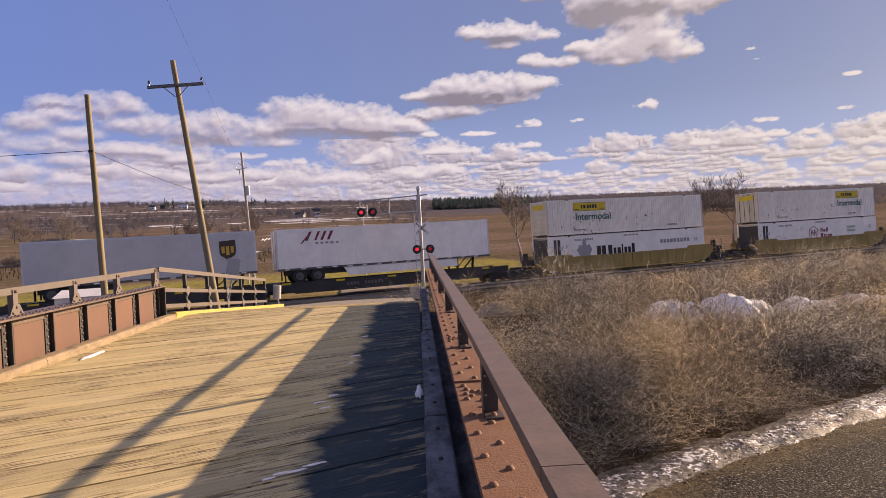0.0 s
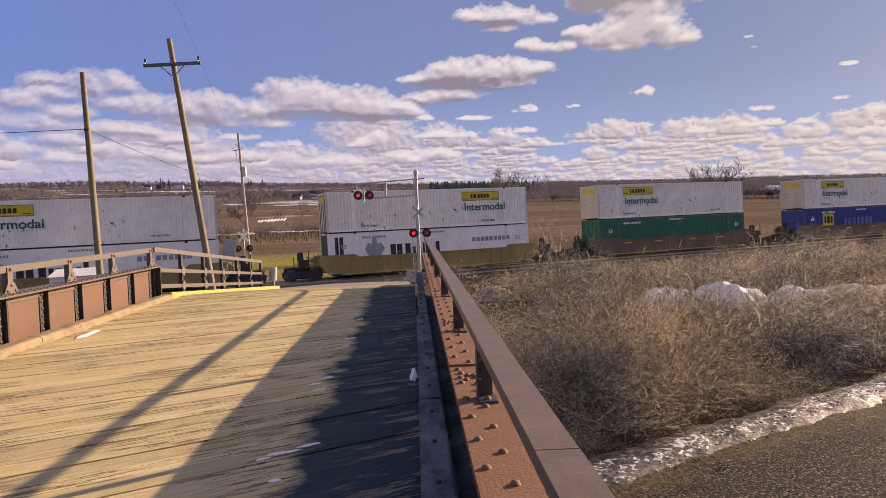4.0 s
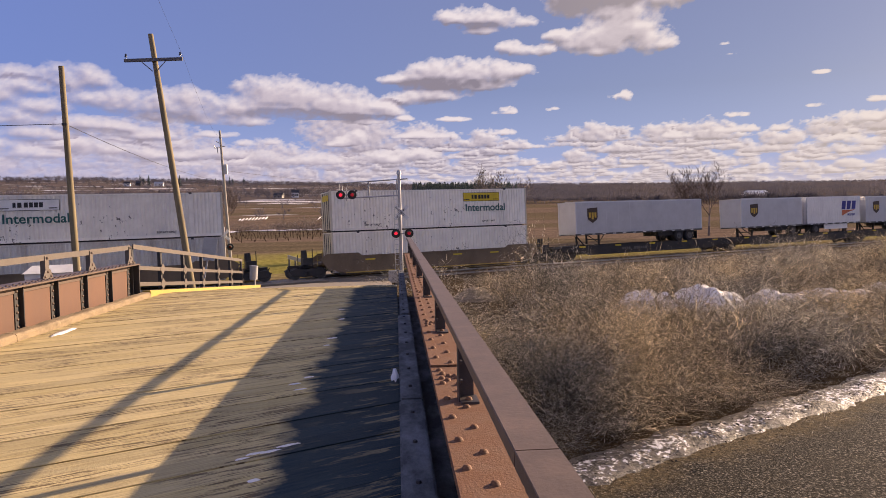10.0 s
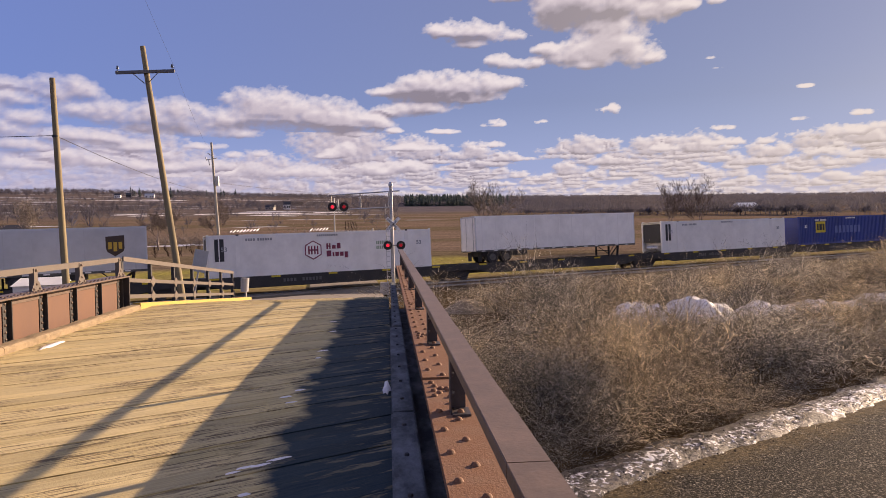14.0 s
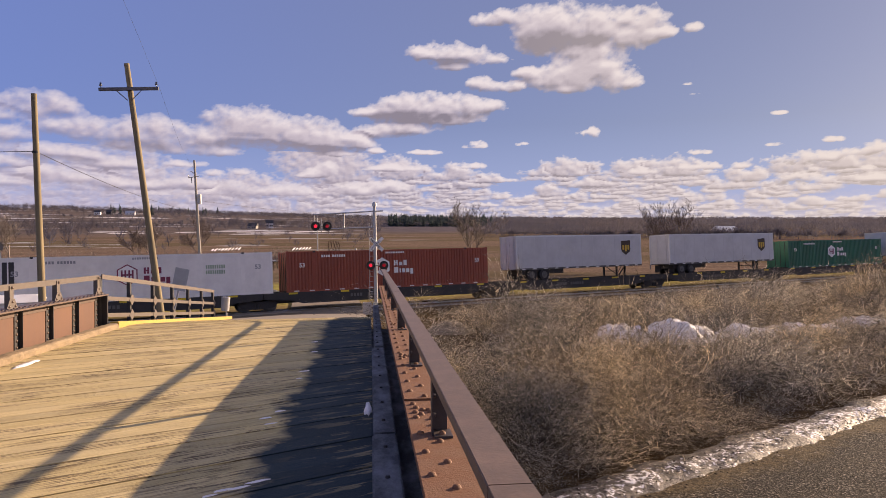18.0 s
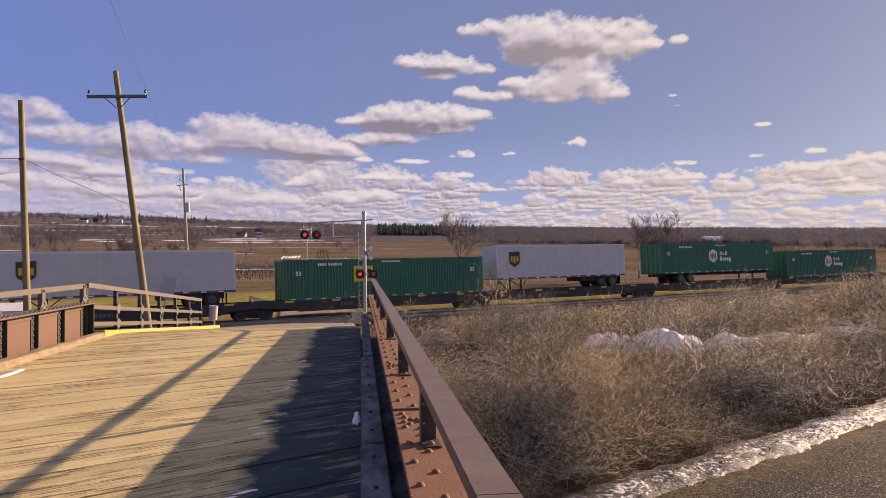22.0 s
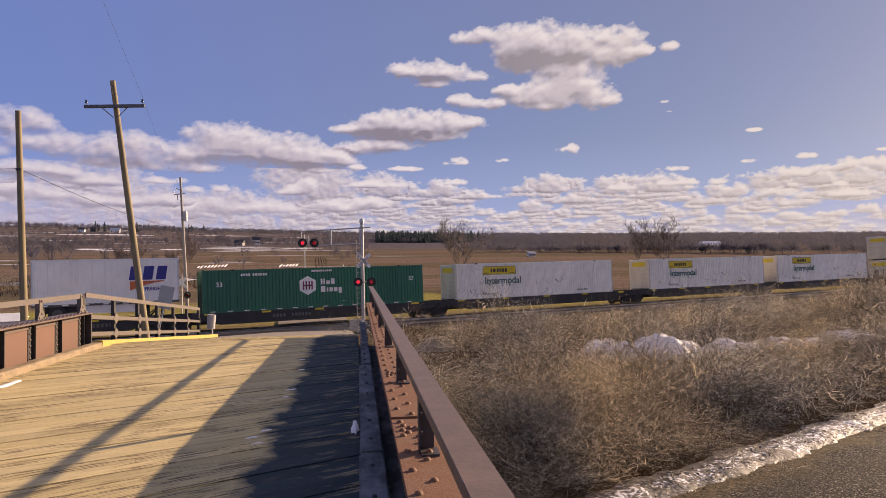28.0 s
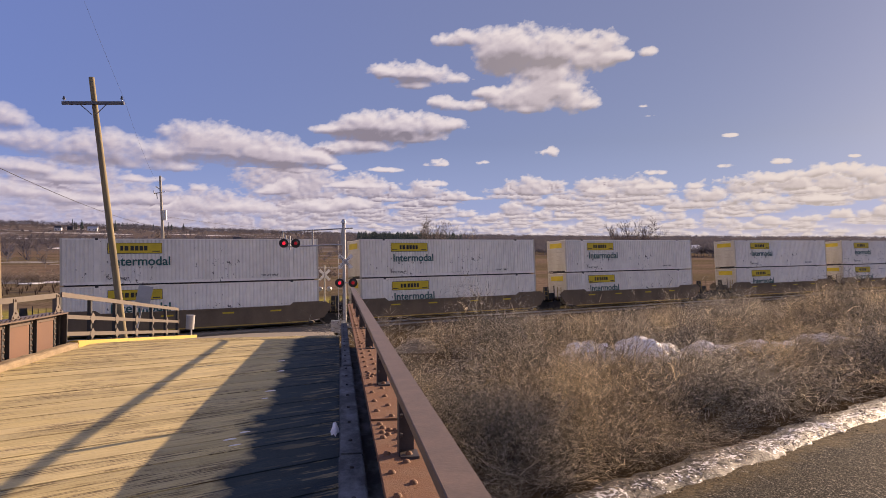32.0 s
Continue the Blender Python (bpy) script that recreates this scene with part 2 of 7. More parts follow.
def ground_material():
    m, n, l, b = material("ground", 0.95)
    pos = n.new("ShaderNodeNewGeometry")

    def tex(scale, detail=6, stretch=(1, 1, 1), rz=0, rough=0.6):
        mp = n.new("ShaderNodeMapping")
        mp.inputs["Scale"].default_value = stretch
        mp.inputs["Rotation"].default_value = (0, 0, radians(rz))
        l.new(pos.outputs["Position"], mp.inputs[0])
        t = n.new("ShaderNodeTexNoise")
        t.inputs["Scale"].default_value, t.inputs["Detail"].default_value, t.inputs["Roughness"].default_value = scale, detail, rough
        l.new(mp.outputs[0], t.inputs["Vector"])
        return t.outputs["Fac"]

    fine = tex(1.8, 8)
    mid = tex(0.09, 5)
    field = tex(0.02, 2, (0.35, 1.6, 1), 14)
    strip = tex(0.03, 6, (0.42, 1.1, 1), 12, 0.65)
    soil = ramp(n, l, fine, [(0.3, (0.105, 0.075, 0.055)), (0.7, (0.225, 0.168, 0.125))])
    straw = ramp(n, l, fine, [(0.3, (0.08, 0.063, 0.040)), (0.7, (0.18, 0.142, 0.092))])
    grass = ramp(n, l, fine, [(0.3, (0.17, 0.15, 0.04)), (0.7, (0.34, 0.295, 0.085))])
    litter = ramp(n, l, fine, [(0.3, (0.035, 0.026, 0.017)), (0.7, (0.10, 0.075, 0.048))])
    grain = tex(14, 5, rough=0.7)
    litter = mix(n, l, 0.8, litter, ramp(n, l, grain, [(0.38, (0.45, 0.42, 0.38)), (0.52, (1, 0.95, 0.85)), (0.66, (1.9, 1.7, 1.3))]), "MULTIPLY")
    k = ramp(n, l, field, [(0.47, (0, 0, 0)), (0.53, (1, 1, 1))])
    col = mix(n, l, k, soil, straw)
    furrow = tex(0.42, 4, (0.10, 2.4, 1), 18.9)
    col = mix(n, l, 0.45, col, ramp(n, l, furrow, [(0.38, (0.55, 0.53, 0.5)), (0.5, (1, 1, 1)), (0.64, (1.5, 1.42, 1.3))]), "MULTIPLY")
    sep = n.new("ShaderNodeSeparateXYZ")
    l.new(pos.outputs["Position"], sep.inputs[0])
    far = maths(n, l, "ADD", maths(n, l, "MULTIPLY", sep.outputs[0], -0.3245), maths(n, l, "MULTIPLY", sep.outputs[1], 0.9459))
    verge = maths(n, l, "MULTIPLY", maths(n, l, "MULTIPLY_ADD", maths(n, l, "MULTIPLY_ADD", maths(n, l, "MULTIPLY_ADD", sep.outputs[0], -0.15, 2.5, clamp=True), 15.0, maths(n, l, "SUBTRACT", 63.6, far)), 0.22, 0.0, clamp=True), maths(n, l, "MULTIPLY_ADD", far, 0.2, -9.2, clamp=True))
    verge = maths(n, l, "MULTIPLY", verge, ramp(n, l, mid, [(0.30, (0.3, 0.3, 0.3)), (0.5, (1, 1, 1))]))
    col = mix(n, l, verge, col, grass)
    col = mix(n, l, maths(n, l, "MULTIPLY_ADD", far, -0.5, 22.5, clamp=True), col, litter)
    away = maths(n, l, "MULTIPLY_ADD", far, 0.012, -1.2, clamp=True)
    left = maths(n, l, "MULTIPLY_ADD", sep.outputs[0], -0.012, 0.35, clamp=True)
    wood = maths(n, l, "MULTIPLY", maths(n, l, "MULTIPLY_ADD", far, 0.012, -3.6, clamp=True), maths(n, l, "MAXIMUM", maths(n, l, "MULTIPLY_ADD", sep.outputs[0], 0.02, 0.6, clamp=True), 0.6))
    col = mix(n, l, wood, col, ramp(n, l, mid, [(0.35, (0.095, 0.083, 0.090)), (0.65, (0.14, 0.122, 0.128))]))
    snow = ramp(n, l, strip, [(0.585, (0, 0, 0)), (0.625, (0.8, 0.8, 0.8))])
    col = mix(n, l, maths(n, l, "MULTIPLY", maths(n, l, "MULTIPLY", snow, away), left), col, (0.62, 0.63, 0.68))
    l.new(col, b.inputs["Base Color"])
    b.inputs["Specular IOR Level"].default_value = 0.0
    bump(n, l, b, fine, 0.6, 0.08)
    return m


def twig_material(name, a, c, clump=0.0, soft=0.0, fine=1.0):
    m, n, l, b = material(name, 0.8)
    g = n.new("ShaderNodeNewGeometry")
    info = n.new("ShaderNodeObjectInfo")
    col = ramp(n, l, g.outputs["Random Per Island"], [(0.0, tuple(0.7 * i for i in a)), (0.5, a), (0.72, tuple(0.7 * i + 0.3 * j for i, j in zip(a, c))), (0.80, tuple(0.25 * i + 0.75 * j for i, j in zip(a, c))), (1.0, c)])
    if clump:
        k = noise_node(n, l, 0.33 * fine, 3, 0.55)
        col = mix(n, l, clump, col, ramp(n, l, k, [(0.34, (0.42, 0.43, 0.41)), (0.5, (1, 0.95, 0.85)), (0.64, (1.62, 1.50, 1.20))] if fine == 1 else [(0.34, (0.68, 0.68, 0.70)), (0.5, (1, 1, 1)), (0.64, (1.3, 1.27, 1.22))]), "MULTIPLY")
        kind = noise_node(n, l, 0.16 * fine, 2, 0.5)
        col = mix(n, l, clump, col, ramp(n, l, kind, [(0.40, (0.90, 0.92, 0.98)), (0.60, (1.10, 0.985, 0.81))]), "MULTIPLY")
    hsv = n.new("ShaderNodeHueSaturation")
    l.new(col, hsv.inputs["Color"])
    l.new(maths(n, l, "MULTIPLY_ADD", info.outputs["Random"], 0.5, 0.75), hsv.inputs["Value"])
    l.new(maths(n, l, "MULTIPLY_ADD", info.outputs["Random"], 0.03, 0.485), hsv.inputs["Hue"])
    l.new(hsv.outputs[0], b.inputs["Base Color"])
    b.inputs["Specular IOR Level"].default_value = 0.1
    if soft:
        # fine spray that lets light through to its far side
        tl = n.new("ShaderNodeBsdfTranslucent")
        ms = n.new("ShaderNodeMixShader")
        ms.inputs[0].default_value = soft
        l.new(hsv.outputs[0], tl.inputs[0])
        l.new(b.outputs[0], ms.inputs[1])
        l.new(tl.outputs[0], ms.inputs[2])
        l.new(ms.outputs[0], n["Material Output"].inputs[0])
    return m


def asphalt():
    m, n, l, b = material("asphalt", 0.85)
    f = noise_node(n, l, 17, 3, 0.65)
    g = noise_node(n, l, 0.6, 7, 0.65)
    col = ramp(n, l, f, [(0.40, (0.012, 0.0115, 0.0105)), (0.52, (0.037, 0.035, 0.032)), (0.60, (0.155, 0.145, 0.13)), (0.68, (0.30, 0.28, 0.25))])
    col = mix(n, l, ramp(n, l, g, [(0.4, (0, 0, 0)), (0.7, (0.6, 0.6, 0.6))]), col, (0.060, 0.052, 0.040))
    # trodden earth along the snowy edge
    pos = n.new("ShaderNodeNewGeometry")
    sep = n.new("ShaderNodeSeparateXYZ")
    l.new(pos.outputs["Position"], sep.inputs[0])
    side = maths(n, l, "ADD", maths(n, l, "MULTIPLY", sep.outputs[0], -0.4226), maths(n, l, "MULTIPLY", sep.outputs[1], 0.9063))
    edge = maths(n, l, "MULTIPLY", maths(n, l, "MULTIPLY_ADD", side, 1.5, maths(n, l, "MULTIPLY_ADD", g, 3.2, -15.6), clamp=True), 0.7)
    col = mix(n, l, edge, col, (0.125, 0.098, 0.056))
    grit = noise_node(n, l, 9, 5, 0.8)
    col = mix(n, l, 0.85, col, ramp(n, l, grit, [(0.38, (0.42, 0.40, 0.37)), (0.5, (0.9, 0.87, 0.82)), (0.62, (1.6, 1.48, 1.28))]), "MULTIPLY")
    l.new(col, b.inputs["Base Color"])
    b.inputs["Specular IOR Level"].default_value = 0.04
    bump(n, l, b, f, 0.9, 0.035)
    return m


def snow_material(dirty):
    m, n, l, b = material("snow", 0.6)
    f = noise_node(n, l, 3.6, 4, 0.6) if dirty else noise_node(n, l, 1.4, 9, 0.78)
    stops = [(0.40, (0.05, 0.042, 0.032)), (0.46, (0.30, 0.28, 0.26)), (0.50, (0.92, 0.90, 0.89))] if dirty else [(0.30, (0.30, 0.25, 0.21)), (0.40, (0.84, 0.80, 0.77)), (0.6, (0.93, 0.90, 0.87))]
    col = ramp(n, l, f, stops)
    if dirty:
        g = noise_node(n, l, 9, 3, 0.6)
        pos = n.new("ShaderNodeNewGeometry")
        sep = n.new("ShaderNodeSeparateXYZ")
        l.new(pos.outputs["Position"], sep.inputs[0])
        side = maths(n, l, "ADD", maths(n, l, "MULTIPLY", sep.outputs[0], -0.4226), maths(n, l, "MULTIPLY", sep.outputs[1], 0.9063))
        out = maths(n, l, "MULTIPLY_ADD", maths(n, l, "ABSOLUTE", maths(n, l, "SUBTRACT", side, 10.85), 0.0), 0.26, -0.075)
        patch = noise_node(n, l, 1.1, 4, 0.65)
        soil = maths(n, l, "SUBTRACT", maths(n, l, "MULTIPLY_ADD", patch, 0.55, maths(n, l, "ADD", g, -0.275)), out)
        col = mix(n, l, ramp(n, l, soil, [(0.55, (0.95, 0.95, 0.95)), (0.60, (0, 0, 0))]), col, ramp(n, l, f, [(0.4, (0.045, 0.036, 0.026)), (0.6, (0.12, 0.095, 0.066))]))
    l.new(col, b.inputs["Base Color"])
    bump(n, l, b, g if dirty else f, 0.7, 0.05)
    return m


def glow(name, c, s):
    m, n, l, b = material(name, 0.3)
    b.inputs["Base Color"].default_value = (*c, 1)
    b.inputs["Emission Color"].default_value = (*c, 1)
    b.inputs["Emission Strength"].default_value = s
    return m


def plain(name, c, rough=0.6, metal=0.0):
    return worn(name, c, tuple(x * 0.55 for x in c), rough, metal, 1.2, None, 0.5, 30, 0.05, 0.05)


WOOD = plank_wood()
TIMBER = worn("grey timber", (0.058, 0.066, 0.072), (0.40, 0.42, 0.45), 0.8, 0, 6, (1, 0.5, 1), 0.62, 30, 0.6)
TAN_TIMBER = worn("tan timber", (0.30, 0.225, 0.135), (0.09, 0.07, 0.048), 0.85, 0, 5, (1.4, 0.5, 1), 0.9, 30, 0.6)
YELLOW = worn("yellow paint", (0.47, 0.33, 0.06), (0.34, 0.23, 0.07), 0.6, 0, 4, None, 0.5)
BROWN_STEEL = worn("brown painted steel", (0.120, 0.082, 0.060), (0.20, 0.132, 0.094), 0.5, 0, 9, None, 0.75, 60, 0.12)
RUST = worn("rusty flange steel", (0.185, 0.080, 0.034), (0.20, 0.118, 0.070), 0.75, 0, 7, None, 0.7, 70, 0.4)
PANEL_STEEL = worn("sunlit girder paint", (0.125, 0.060, 0.036), (0.17, 0.075, 0.035), 0.6, 0, 2.2, (1, 1, 0.35), 0.75, 50, 0.12)
# rail brown taken nearly black, shade of the posts put into the colour
POST_SHADE_STEEL = worn("post paint with its shade", (0.045, 0.040, 0.042), (0.12, 0.07, 0.05), 0.5, 0, 9, None, 0.35, 60, 0.12)
RAIL_PAINT = worn("faded rail paint", (0.125, 0.102, 0.084), (0.075, 0.056, 0.044), 0.6, 0, 5, None, 0.5)
def peeled(m):
    """Scuffs and peeled spots down to the dark steel, in loose groups."""
    n, l = m.node_tree.nodes, m.node_tree.links
    b = n["Principled BSDF"]
    spot = noise_node(n, l, 3.4, 5, 0.7, (1, 1, 0.75))
    where = noise_node(n, l, 0.32, 2, 0.5)
    k = maths(n, l, "MULTIPLY_ADD", where, 0.55, spot)
    k = ramp(n, l, k, [(0.975, (0, 0, 0)), (0.99, (0.9, 0.9, 0.9))])
    l.new(mix(n, l, k, b.inputs["Base Color"].links[0].from_socket, (0.05, 0.04, 0.035)), b.inputs["Base Color"])
    return m


WHITE_BOX = peeled(worn("white container paint", (0.93, 0.89, 0.80), (0.46, 0.42, 0.37), 0.45, 0, 0.5, (1, 1, 0.35), 0.3, 1.5, 0.02))
# box ends and corner posts: cream stands in for warm bounce light
DIRTY_BOX = worn("stained white container paint", (0.64, 0.63, 0.59), (0.24, 0.19, 0.15), 0.55, 0, 0.9, (1.6, 1, 0.25), 0.75, 8, 0.05)
BOUNCE_CREAM_BOX = worn("container end paint", (0.62, 0.58, 0.48), (0.36, 0.28, 0.18), 0.5, 0, 1, (1, 1, 0.3), 0.6, 9, 0.04)
GREEN_BOX = worn("green container paint", (0.018, 0.15, 0.085), (0.03, 0.085, 0.055), 0.45, 0, 0.5, (1, 1, 0.4), 0.6, 8, 0.03)
BLUE_BOX = worn("blue container paint", (0.022, 0.05, 0.26), (0.03, 0.04, 0.14), 0.45, 0, 0.5, (1, 1, 0.4), 0.6, 8, 0.03)
RED_BOX = worn("rust red container paint", (0.31, 0.068, 0.034), (0.17, 0.05, 0.03), 0.5, 0, 0.5, (1, 1, 0.4), 0.6, 8, 0.03)
REEFER = worn("smooth white panel", (0.86, 0.84, 0.81), (0.58, 0.56, 0.53), 0.35, 0, 0.4, (1, 1, 0.4), 0.35, 1.2, 0.02)
PANEL_GREY = worn("grey trailer panel", (0.52, 0.525, 0.54), (0.40, 0.40, 0.41), 0.4, 0, 0.4, (1, 1, 0.4), 0.4, 1.2, 0.02)
ALU = worn("bare aluminium", (0.62, 0.62, 0.63), (0.40, 0.40, 0.40), 0.35, 0.8, 2, None, 0.5)
GALV = worn("galvanised steel", (0.50, 0.50, 0.50), (0.33, 0.32, 0.31), 0.45, 0.6, 3, None, 0.5)
TAN_CAR = worn("tan freight car paint", (0.34, 0.25, 0.075), (0.16, 0.11, 0.05), 0.7, 0, 0.8, (1, 1, 0.4), 0.7, 8, 0.05)
BROWN_CAR = worn("brown freight car paint", (0.185, 0.135, 0.085), (0.09, 0.066, 0.044), 0.75, 0, 0.8, (1, 1, 0.4), 0.7, 8, 0.05)
BLACK_CAR = worn("sooty black steel", (0.028, 0.028, 0.03), (0.06, 0.05, 0.045), 0.7, 0, 1.5, None, 0.6, 12, 0.05)
RUBBER = plain("tyre rubber", (0.025, 0.025, 0.027), 0.85)
DARK = plain("dark paint", (0.03, 0.03, 0.035), 0.6)
POLE_WOOD = worn("pole wood", (0.28, 0.225, 0.125), (0.10, 0.085, 0.065), 0.85, 0, 4, (1.6, 1.6, 0.12), 0.9, 25, 0.5)
ARM_WOOD = worn("weathered grey crossarm", (0.13, 0.13, 0.145), (0.20, 0.19, 0.18), 0.85, 0, 4, (0.2, 1, 1), 0.6, 25, 0.4)
GLASS_DARK = plain("dark glazed insulator", (0.03, 0.04, 0.07), 0.25)
SIGN_YELLOW = plain("sign yellow", (0.70, 0.52, 0.02), 0.5)
SIGN_WHITE = plain("sign white", (0.82, 0.82, 0.80), 0.5)
INK = plain("black lettering", (0.02, 0.02, 0.022), 0.6)
TEAL_INK = plain("dark teal lettering", (0.02, 0.115, 0.11), 0.6)
MAROON = plain("maroon lettering", (0.20, 0.02, 0.05), 0.5)
CRIMSON_INK = plain("red lettering", (0.22, 0.03, 0.07), 0.5)
BLUE_INK = plain("blue lettering", (0.03, 0.03, 0.24), 0.5)
ORANGE = plain("orange band", (0.60, 0.15, 0.05), 0.5)
SHIELD_BROWN = plain("brown shield", (0.055, 0.032, 0.02), 0.5)
SHIELD_GOLD = plain("gold shield marks", (0.62, 0.40, 0.04), 0.5)
GREY_INK = plain("grey lettering", (0.30, 0.31, 0.33), 0.6)
DIM_INK = plain("worn grey lettering", (0.11, 0.11, 0.11), 0.7)
LAMP_ON = glow("lit red lens", (1.0, 0.03, 0.06), 0.45)
LAMP_DIM = glow("fading red lens", (0.7, 0.02, 0.04), 0.10)
LAMP_OFF = plain("unlit red lens", (0.16, 0.015, 0.02), 0.25)
ASPHALT = asphalt()
EARTH = worn("damp earth", (0.035, 0.028, 0.022), (0.10, 0.075, 0.048), 0.9, 0, 3, None, 0.8, 30, 0.3)
SNOW, DIRTY_SNOW = snow_material(False), snow_material(True)
BALLAST = worn("ballast stone", (0.22, 0.21, 0.20), (0.12, 0.11, 0.10), 0.9, 0, 9, None, 0.8, 30, 0.8)
TWIG = twig_material("brown twigs", (0.118, 0.112, 0.104), (0.82, 0.78, 0.72), 0.85, 0.3)
STRAW = twig_material("straw stalks", (0.26, 0.235, 0.21), (0.80, 0.76, 0.70), 0.7, 0.3)
BARE = twig_material("bare branches", (0.17, 0.14, 0.12), (0.36, 0.30, 0.26))
VINE = twig_material("brown vine wood", (0.07, 0.045, 0.03), (0.16, 0.11, 0.075))
CONIFER = twig_material("conifer green", (0.06, 0.082, 0.086), (0.10, 0.125, 0.12), 0.0, 0.5)
GROUND = ground_material()

# ---- shapes ----
class Shape:
    """Collects boxes, tubes and plates into one mesh."""

    def __init__(self):
        self.v, self.f, self.smooth = [], [], []

    def add(self, verts, faces, smooth=False):
        k = len(self.v)
        self.v += [tuple(p) for p in verts]
        self.f += [tuple(i + k for i in q) for q in faces]
        self.smooth += [smooth] * len(faces)
        return self

    def box(self, x0, x1, y0, y1, z0, z1):
        p = [(x, y, z) for z in (z0, z1) for y in (y0, y1) for x in (x0, x1)]
        return self.add(p, [(0, 2, 3, 1), (4, 5, 7, 6), (0, 1, 5, 4), (2, 6, 7, 3), (0, 4, 6, 2), (1, 3, 7, 5)])

    def tube(self, a, b, r0, r1=None, n=10, caps=True):
        a, b = Vector(a), Vector(b)
        r1 = r0 if r1 is None else r1
        q = (b - a).to_track_quat("Z", "Y")
        ring = [Vector((math.cos(2 * math.pi * i / n), math.sin(2 * math.pi * i / n), 0)) for i in range(n)]
        p = [a + q @ (d * r0) for d in ring] + [b + q @ (d * r1) for d in ring]
        self.add(p, [(i, (i + 1) % n, n + (i + 1) % n, n + i) for i in range(n)], True)
        if caps:
            self.add(p, [tuple(reversed(range(n))), tuple(range(n, 2 * n))])
        return self

    def plate(self, poly, axis, d0, d1):
        """A flat plate: the outline poly in the two axes other than axis, from d0 to d1 along it."""
        n = len(poly)

        def at(p, d):
            return (d, p[0], p[1]) if axis == "x" else (p[0], d, p[1]) if axis == "y" else (p[0], p[1], d)

        pts = [at(p, d0) for p in poly] + [at(p, d1) for p in poly]
        return self.add(pts, [tuple(range(n)), tuple(reversed(range(n, 2 * n)))] + [(i, n + i, n + (i + 1) % n, (i + 1) % n) for i in range(n)])

    def dome(self, c, r, h, n=8):
        c = Vector(c)
        rings = [(1, 0), (0.72, 0.68), (0.0, 1.0)]
        p = [c + Vector((math.cos(2 * math.pi * i / n) * r * a, math.sin(2 * math.pi * i / n) * r * a, h * b)) for a, b in rings[:2] for i in range(n)]
        p.append(c + Vector((0, 0, h)))
        f = [(i, (i + 1) % n, n + (i + 1) % n, n + i) for i in range(n)] + [(n + i, n + (i + 1) % n, 2 * n) for i in range(n)]
        return self.add(p, f, True)

    def mesh(self, name, mat, bevel=0.0):
        me = bpy.data.meshes.new(name)
        me.from_pydata(self.v, [], self.f)
        me.polygons.foreach_set("use_smooth", self.smooth)
        bm = bmesh.new()
        bm.from_mesh(me)
        bmesh.ops.remove_doubles(bm, verts=bm.verts, dist=1e-5) if bevel else None
        bmesh.ops.recalc_face_normals(bm, faces=bm.faces)
        if bevel:
            bmesh.ops.bevel(bm, geom=bm.edges, offset=bevel, segments=2, affect="EDGES", clamp_overlap=True)
        bm.to_mesh(me)
        bm.free()
        me.materials.append(mat)
        return me


def part(name, shape, mat, parent, label="", m=None, bevel=0.0):
    """One mesh object under a thing or under a part."""
    me = shape if isinstance(shape, bpy.types.Mesh) else shape.mesh(name, mat, bevel)
    ob = new(name, me)
    ob.parent = parent
    if m is not None:
        ob.matrix_basis = m
    if label:
        ob["label"] = label
    return ob


def thing(name, m, label, category, group="", kind=""):
    ob = new(name)
    ob.empty_display_size = 0.2
    ob.matrix_basis = m
    return tagged(ob, label, category, group, kind)


def solid(name, shape, mat, m, label, category, group="", kind="", bevel=0.0):
    ob = new(name, shape.mesh(name, mat, bevel) if isinstance(shape, Shape) else shape)
    ob.matrix_basis = m
    return tagged(ob, label, category, group, kind)


def words(text, size, mat, bold=0.0):
    """Lettering as a thin mesh that stands upright in x and z, facing -y, with its lower left corner at 0."""
    cu = bpy.data.curves.new("lettering", "FONT")
    cu.body, cu.size, cu.extrude, cu.offset = text, size, 0.004, bold
    ob = new("lettering", cu)
    me = bpy.data.meshes.new_from_object(ob.evaluated_get(bpy.context.evaluated_depsgraph_get()))
    bpy.data.objects.remove(ob)
    me.transform(Matrix.Rotation(radians(90), 4, "X"))
    me.materials.clear()
    me.materials.append(mat)
    return me


# ---- frames of the place ----
BRIDGE = Matrix.Translation((0, 0, 6.55)) @ pose(0, 0, 0, 0, 0, -0.65) @ pose(0, 0, 0, -2.548)
CREST, FALL = 13.7, 0.095
HEAD = radians(71.06)
ALONG, ACROSS = Vector((math.sin(HEAD), math.cos(HEAD), 0)), Vector((-math.cos(HEAD), math.sin(HEAD), 0))
TRACK = Matrix.Translation(ACROSS * 46.6) @ pose(0, 0, 0, 0, 0, 90 - 71.06) @ pose(0, 0, 0, -4.5)
LANE = Vector((math.sin(radians(65)), math.cos(radians(65)), 0))
LANE_N = Vector((-LANE.y, LANE.x, 0))


def smoothstep(a, b, x):
    t = min(1.0, max(0.0, (x - a) / (b - a)))
    return t * t * (3 - 2 * t)


def ramp_height(y):
    """Height of the roadway along the bridge and down to the crossing."""
    base = 4.95 - 0.0445 * y
    return base if y < CREST else max(0.02, base - FALL * (y - CREST))


